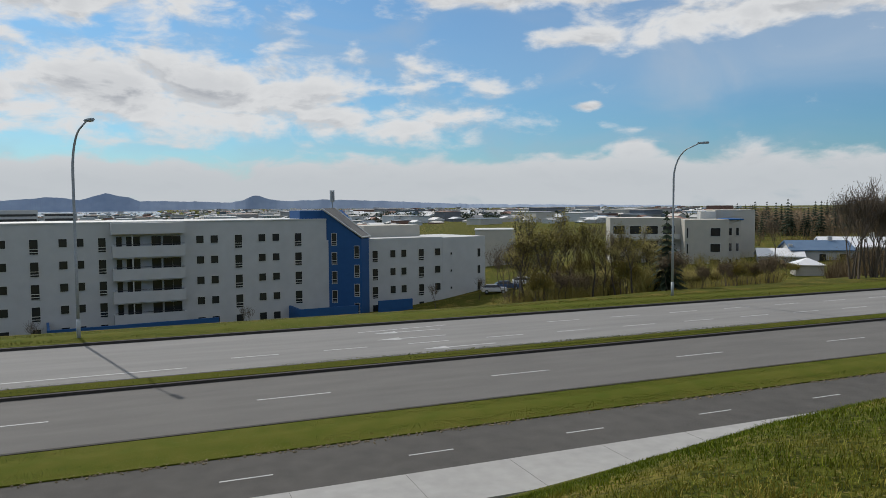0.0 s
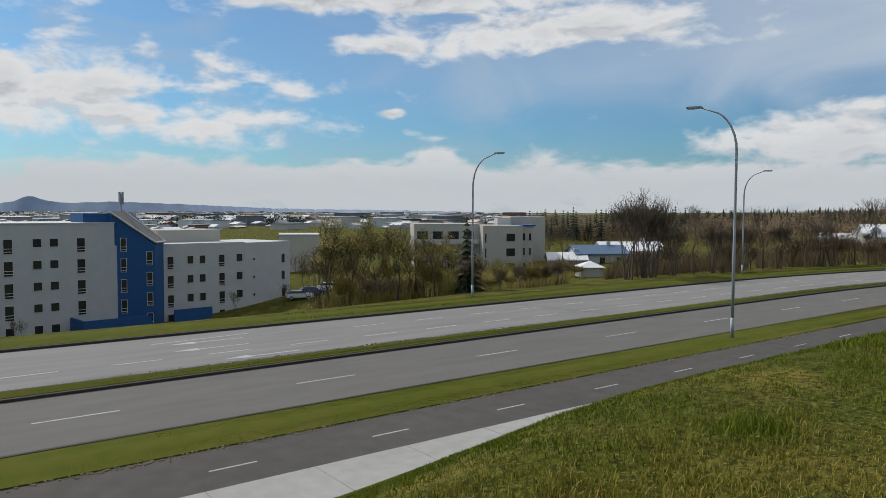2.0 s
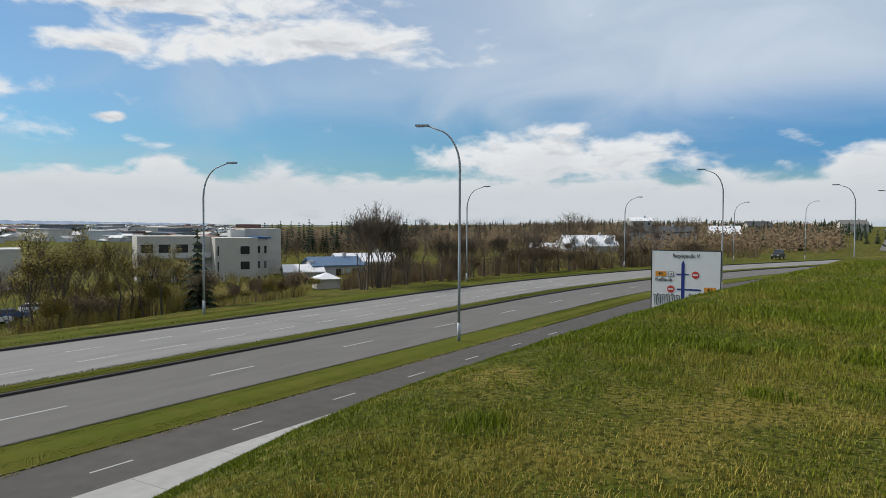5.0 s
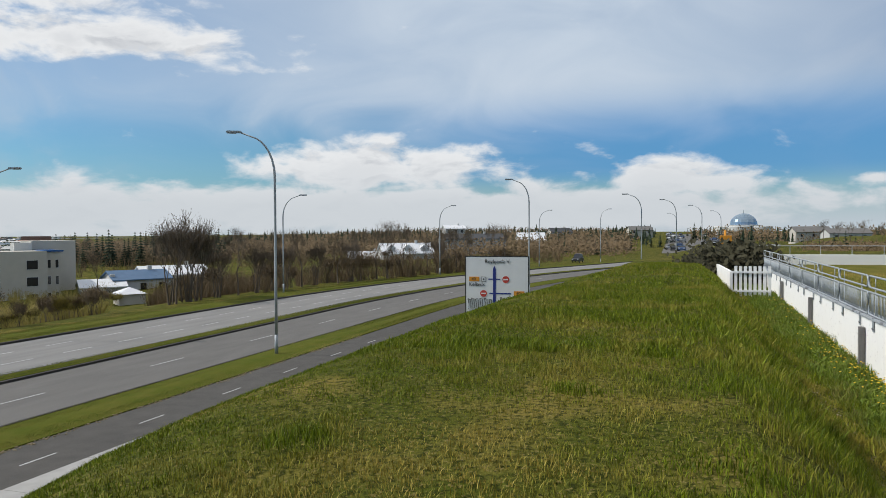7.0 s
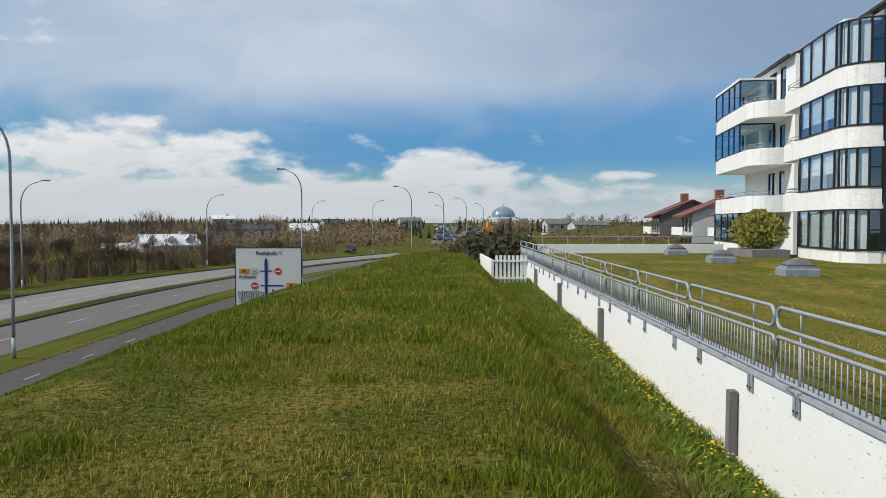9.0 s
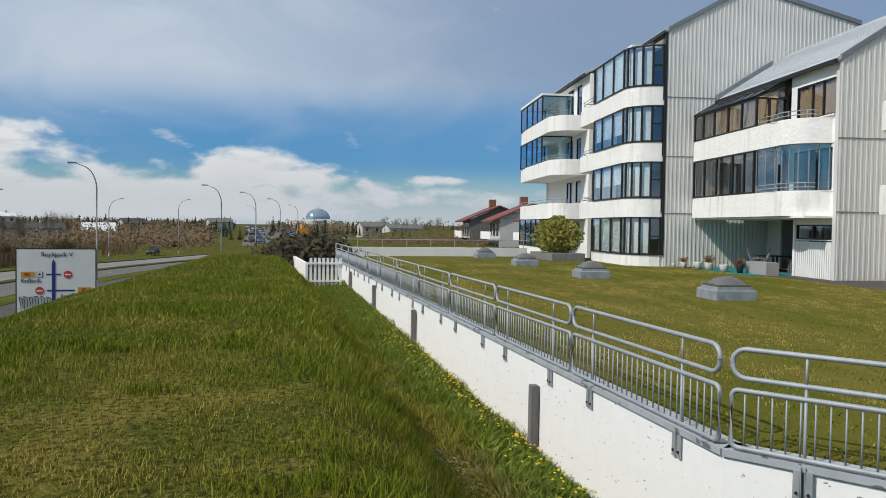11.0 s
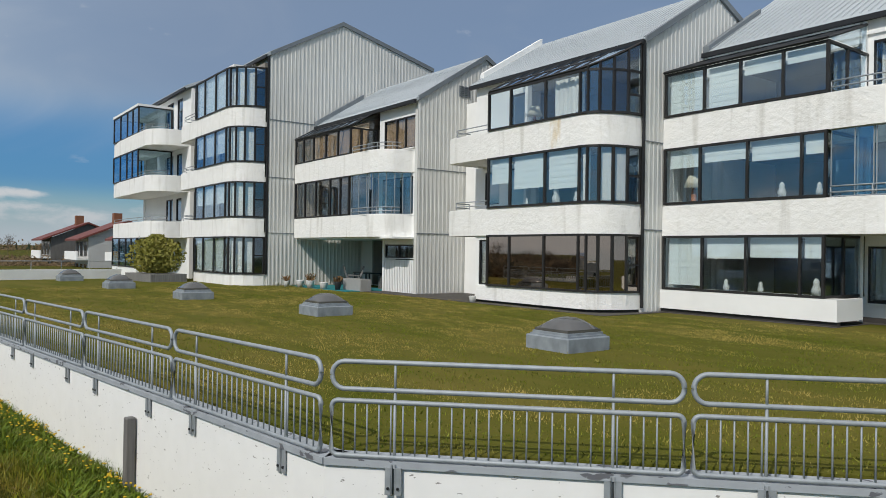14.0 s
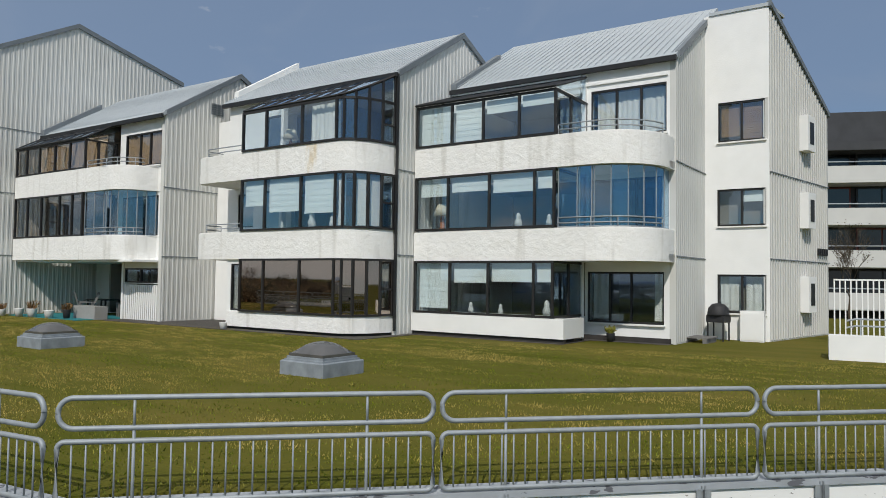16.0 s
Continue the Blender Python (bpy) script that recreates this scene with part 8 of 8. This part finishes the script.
def patchy(xs, ys, f, seed):
    return np.array([noise.noise((float(a) * f, float(b) * f, seed)) for a, b in zip(xs, ys)])


def bank_dryness(x, y):
    """Straw-coloured stretch on the crown of the bank, green on its slopes."""
    crown = np.exp(-((x - 4.6) / 2.6) ** 2 - ((y - 1.7) / 1.5) ** 2) + 0.55 * np.exp(-((x - 2.2) / 1.4) ** 2 - ((y - 2.6) / 1.2) ** 2)
    foot = np.exp(-((y + 2.25) / 0.28) ** 2) * np.clip(1.25 - x / 14, 0, 1)
    return 0.08 + 0.66 * crown + 0.8 * foot - 0.25 * np.clip(y - 3.2, 0, 1) + 0.55 * patchy(x, y, 0.55, 2.0) + 0.45 * patchy(x, y, 2.1, 7.0)


def bank_length(x, y, r):
    swathe = np.clip(0.5 + 1.0 * patchy(x, y, 0.42, 9.0) + 0.8 * patchy(x, y, 1.7, 4.0), 0, 1.3)
    long = 0.05 + 0.065 * swathe
    short = np.clip(np.exp(-((x - 4.6) / 2.4) ** 2 - ((y - 1.7) / 1.5) ** 2), 0, 1)
    worn = np.exp(-((y + 2.25) / 0.30) ** 2) * np.clip(1.3 - x / 14, 0, 1)
    long = long * (1 - 0.35 * np.clip(y - 2.8, 0, 1)) * (1 + 0.5 * np.clip((-y - 0.2) / 0.6, 0, 1))
    return long * (1 - 0.45 * short) * (1 - 0.6 * worn) * r.uniform(0.55, 1.15, len(x))


def clumped(x, y, r, f, floor):
    """Which blades stay, so that the sward stands in tussocks with gaps."""
    return r.rand(len(x)) < np.clip(0.72 + 1.3 * patchy(x, y, f, 11.0), floor, 1)


x, y, r = scatter(470000, 1, -0.6, 22, -3.1, 6.6, 1.9)
keep = ((x ** 2 + y ** 2) > 0.9) & clumped(x, y, r, 3.2, 0.22)
x, y = x[keep], y[keep]
tuft = np.exp(-((x - 4.6) ** 2 + (y - 2.6) ** 2) / 0.07) + 0.7 * np.exp(-((x - 6.9) ** 2 + (y - 0.9) ** 2) / 0.06)
blades("grass_bank", x, y, on_bank(x, y), bank_length(x, y, r) + 0.11 * tuft, 0.0034, M_BLADE, "unmown green and straw-coloured grass on the bank", 1, 0.5, bank_dryness(x, y) - 1.2 * tuft)
x, y, r = scatter(130000, 2, 9, 62, -3.0, 7.5, 1.35)
keep = clumped(x, y, r, 1.5, 0.1)
x, y = x[keep], y[keep]
blades("grass_bank_far", x, y, on_bank(x, y), 1.25 * bank_length(x, y, r), 0.013, M_BLADE, "unmown grass on the far part of the bank", 2, 0.5, bank_dryness(x, y), True)
x, y, r = scatter(60000, 3, 4.5, 40, -3.83, -2.45, 1.7)
keep = clumped(x, y, r, 2.6, 0.12)
x, y = x[keep], y[keep]
blades("grass_ditch", x, y, on_bank(x, y), 0.06 + 0.20 * r.rand(len(x)) * np.clip(0.7 + 0.9 * patchy(x, y, 0.9, 5.0), 0.2, 1.5), 0.008, M_BLADE_D, "lush bright grass along the wall", 3, 0.7, 0.1 + 0.4 * patchy(x, y, 1.3, 6.0) + np.exp(-((y + 2.35) / 0.25) ** 2) * np.clip(1.2 - x / 14, 0, 1))
x, y, r = scatter(26000, 13, 4.8, 38, -3.8, -2.75, 1.6)
keep = clumped(x, y, r, 1.9, 0.05)
x, y = x[keep], y[keep]
blades("ditch_weeds", x, y, on_bank(x, y), 0.06 + 0.10 * r.rand(len(x)), 0.021, M_BLADE_D, "broad-leaved weeds and dandelion leaves along the wall", 13, 1.0, -0.1 + 0.3 * patchy(x, y, 1.9, 8.0))
x, y, r = scatter(52000, 4, -22, 70, 20.7, 23.4, 1.0)
rim = np.exp(-((y - 20.85) / 0.22) ** 2)
blades("grass_verge_near", x, y + np.array([bend(a) for a in x]), np.full(len(x), 0.09), 0.015 + 0.03 * r.rand(len(x)), 0.012, M_BLADE_V, "short rough grass on the roadside verge", 4, 0.45, 0.15 + 0.8 * rim + 0.6 * patchy(x, y, 0.5, 3.0), True)
x, y, r = scatter(22000, 5, -25, 80, 30.35, 31.55, 1.0)
blades("grass_median", x, y + np.array([bend(a) for a in x]), np.full(len(x), 0.2), 0.02 + 0.05 * r.rand(len(x)), 0.016, M_BLADE_V, "short rough grass on the median", 5, simple=True)
x, y, r = scatter(40000, 6, -20, 110, 41.1, 44.4, 1.0)
blades("grass_verge_far", x, y + np.array([bend(a) for a in x]), np.full(len(x), 0.19), 0.02 + 0.05 * r.rand(len(x)), 0.018, M_BLADE_V, "rough grass on the far verge", 6, simple=True)
# mown lawn
x, y, r = scatter(270000, 7, -8, 36, -20, -4.2, 1.0)
side = (x - CORNER.x) * NORM2.x + (y - CORNER.y) * NORM2.y
sgn = 1.0 if ((10 - CORNER.x) * NORM2.x + (-12 - CORNER.y) * NORM2.y) > 0 else -1.0
keep = side * sgn > 0.32
x, y = x[keep], y[keep]
ca, sa = math.cos(radians(TILT)), math.sin(radians(TILT))
along, across = x * ca + y * sa, y * ca - x * sa
swath = patchy(along * 0.16, across, 1.1, 12.0)          # mower's tracks run along the flats
blotch = patchy(x, y, 0.33, 15.0)
fine = patchy(along * 0.5, across, 3.4, 17.0)
stay = r.rand(len(x)) < np.clip(0.74 + 1.1 * fine + 0.8 * swath, 0.08, 1)
dry_l = 0.30 + 1.1 * swath + 1.0 * blotch + 0.8 * fine
blades("lawn_grass", x[stay], y[stay], np.full(int(stay.sum()), LAWN - 0.004), (0.015 + 0.030 * r.rand(int(stay.sum()))) * np.clip(1 + 0.6 * fine[stay], 0.4, 1.6), 0.0085, M_BLADE_L, "short mown yellow-green lawn grass", 7, 0.6, dry_l[stay], True)
# dandelions along the wall
rr = random.Random(31)
bm = bmesh.new()
for i in range(380):
    x = 6.5 + 26 * rr.random() ** 1.2 if i % 2 else rr.gauss(15.5, 3.4)
    y = -3.76 + min(0.95, abs(rr.gauss(0, 0.36)))
    z = bank_height(x, y) + rr.uniform(0.12, 0.24)
    lathe(bm, [(0.007, 0), (0.021, 0.010), (0.010, 0.018)], 6, (x, y, z))
structure("dandelions", bm, mat("dandelion_yellow", (0.62, 0.42, 0.01), (0.55, 0.36, 0.01), 0.7, 5), "yellow dandelions growing along the white wall", "flowers", kind="stuff")
# bare earth patches in the ditch
bm = bmesh.new()
for i in range(420):
    x = 5.5 + 10.5 * rr.random() ** 1.2
    y = -2.3 + rr.gauss(0, 0.22)
    q = rr.uniform(0.008, 0.035) * (1.6 if i % 9 == 0 else 1.0)
    lathe(bm, [(q, -0.03), (q * rr.uniform(0.7, 1.0), 0.006), (q * 0.3, 0.3 * q + 0.008)], 5, (x, y, bank_height(x, y)))
structure("earth_clods", bm, M_EARTH, "clods of bare earth at the foot of the bank", "earth", kind="stuff")
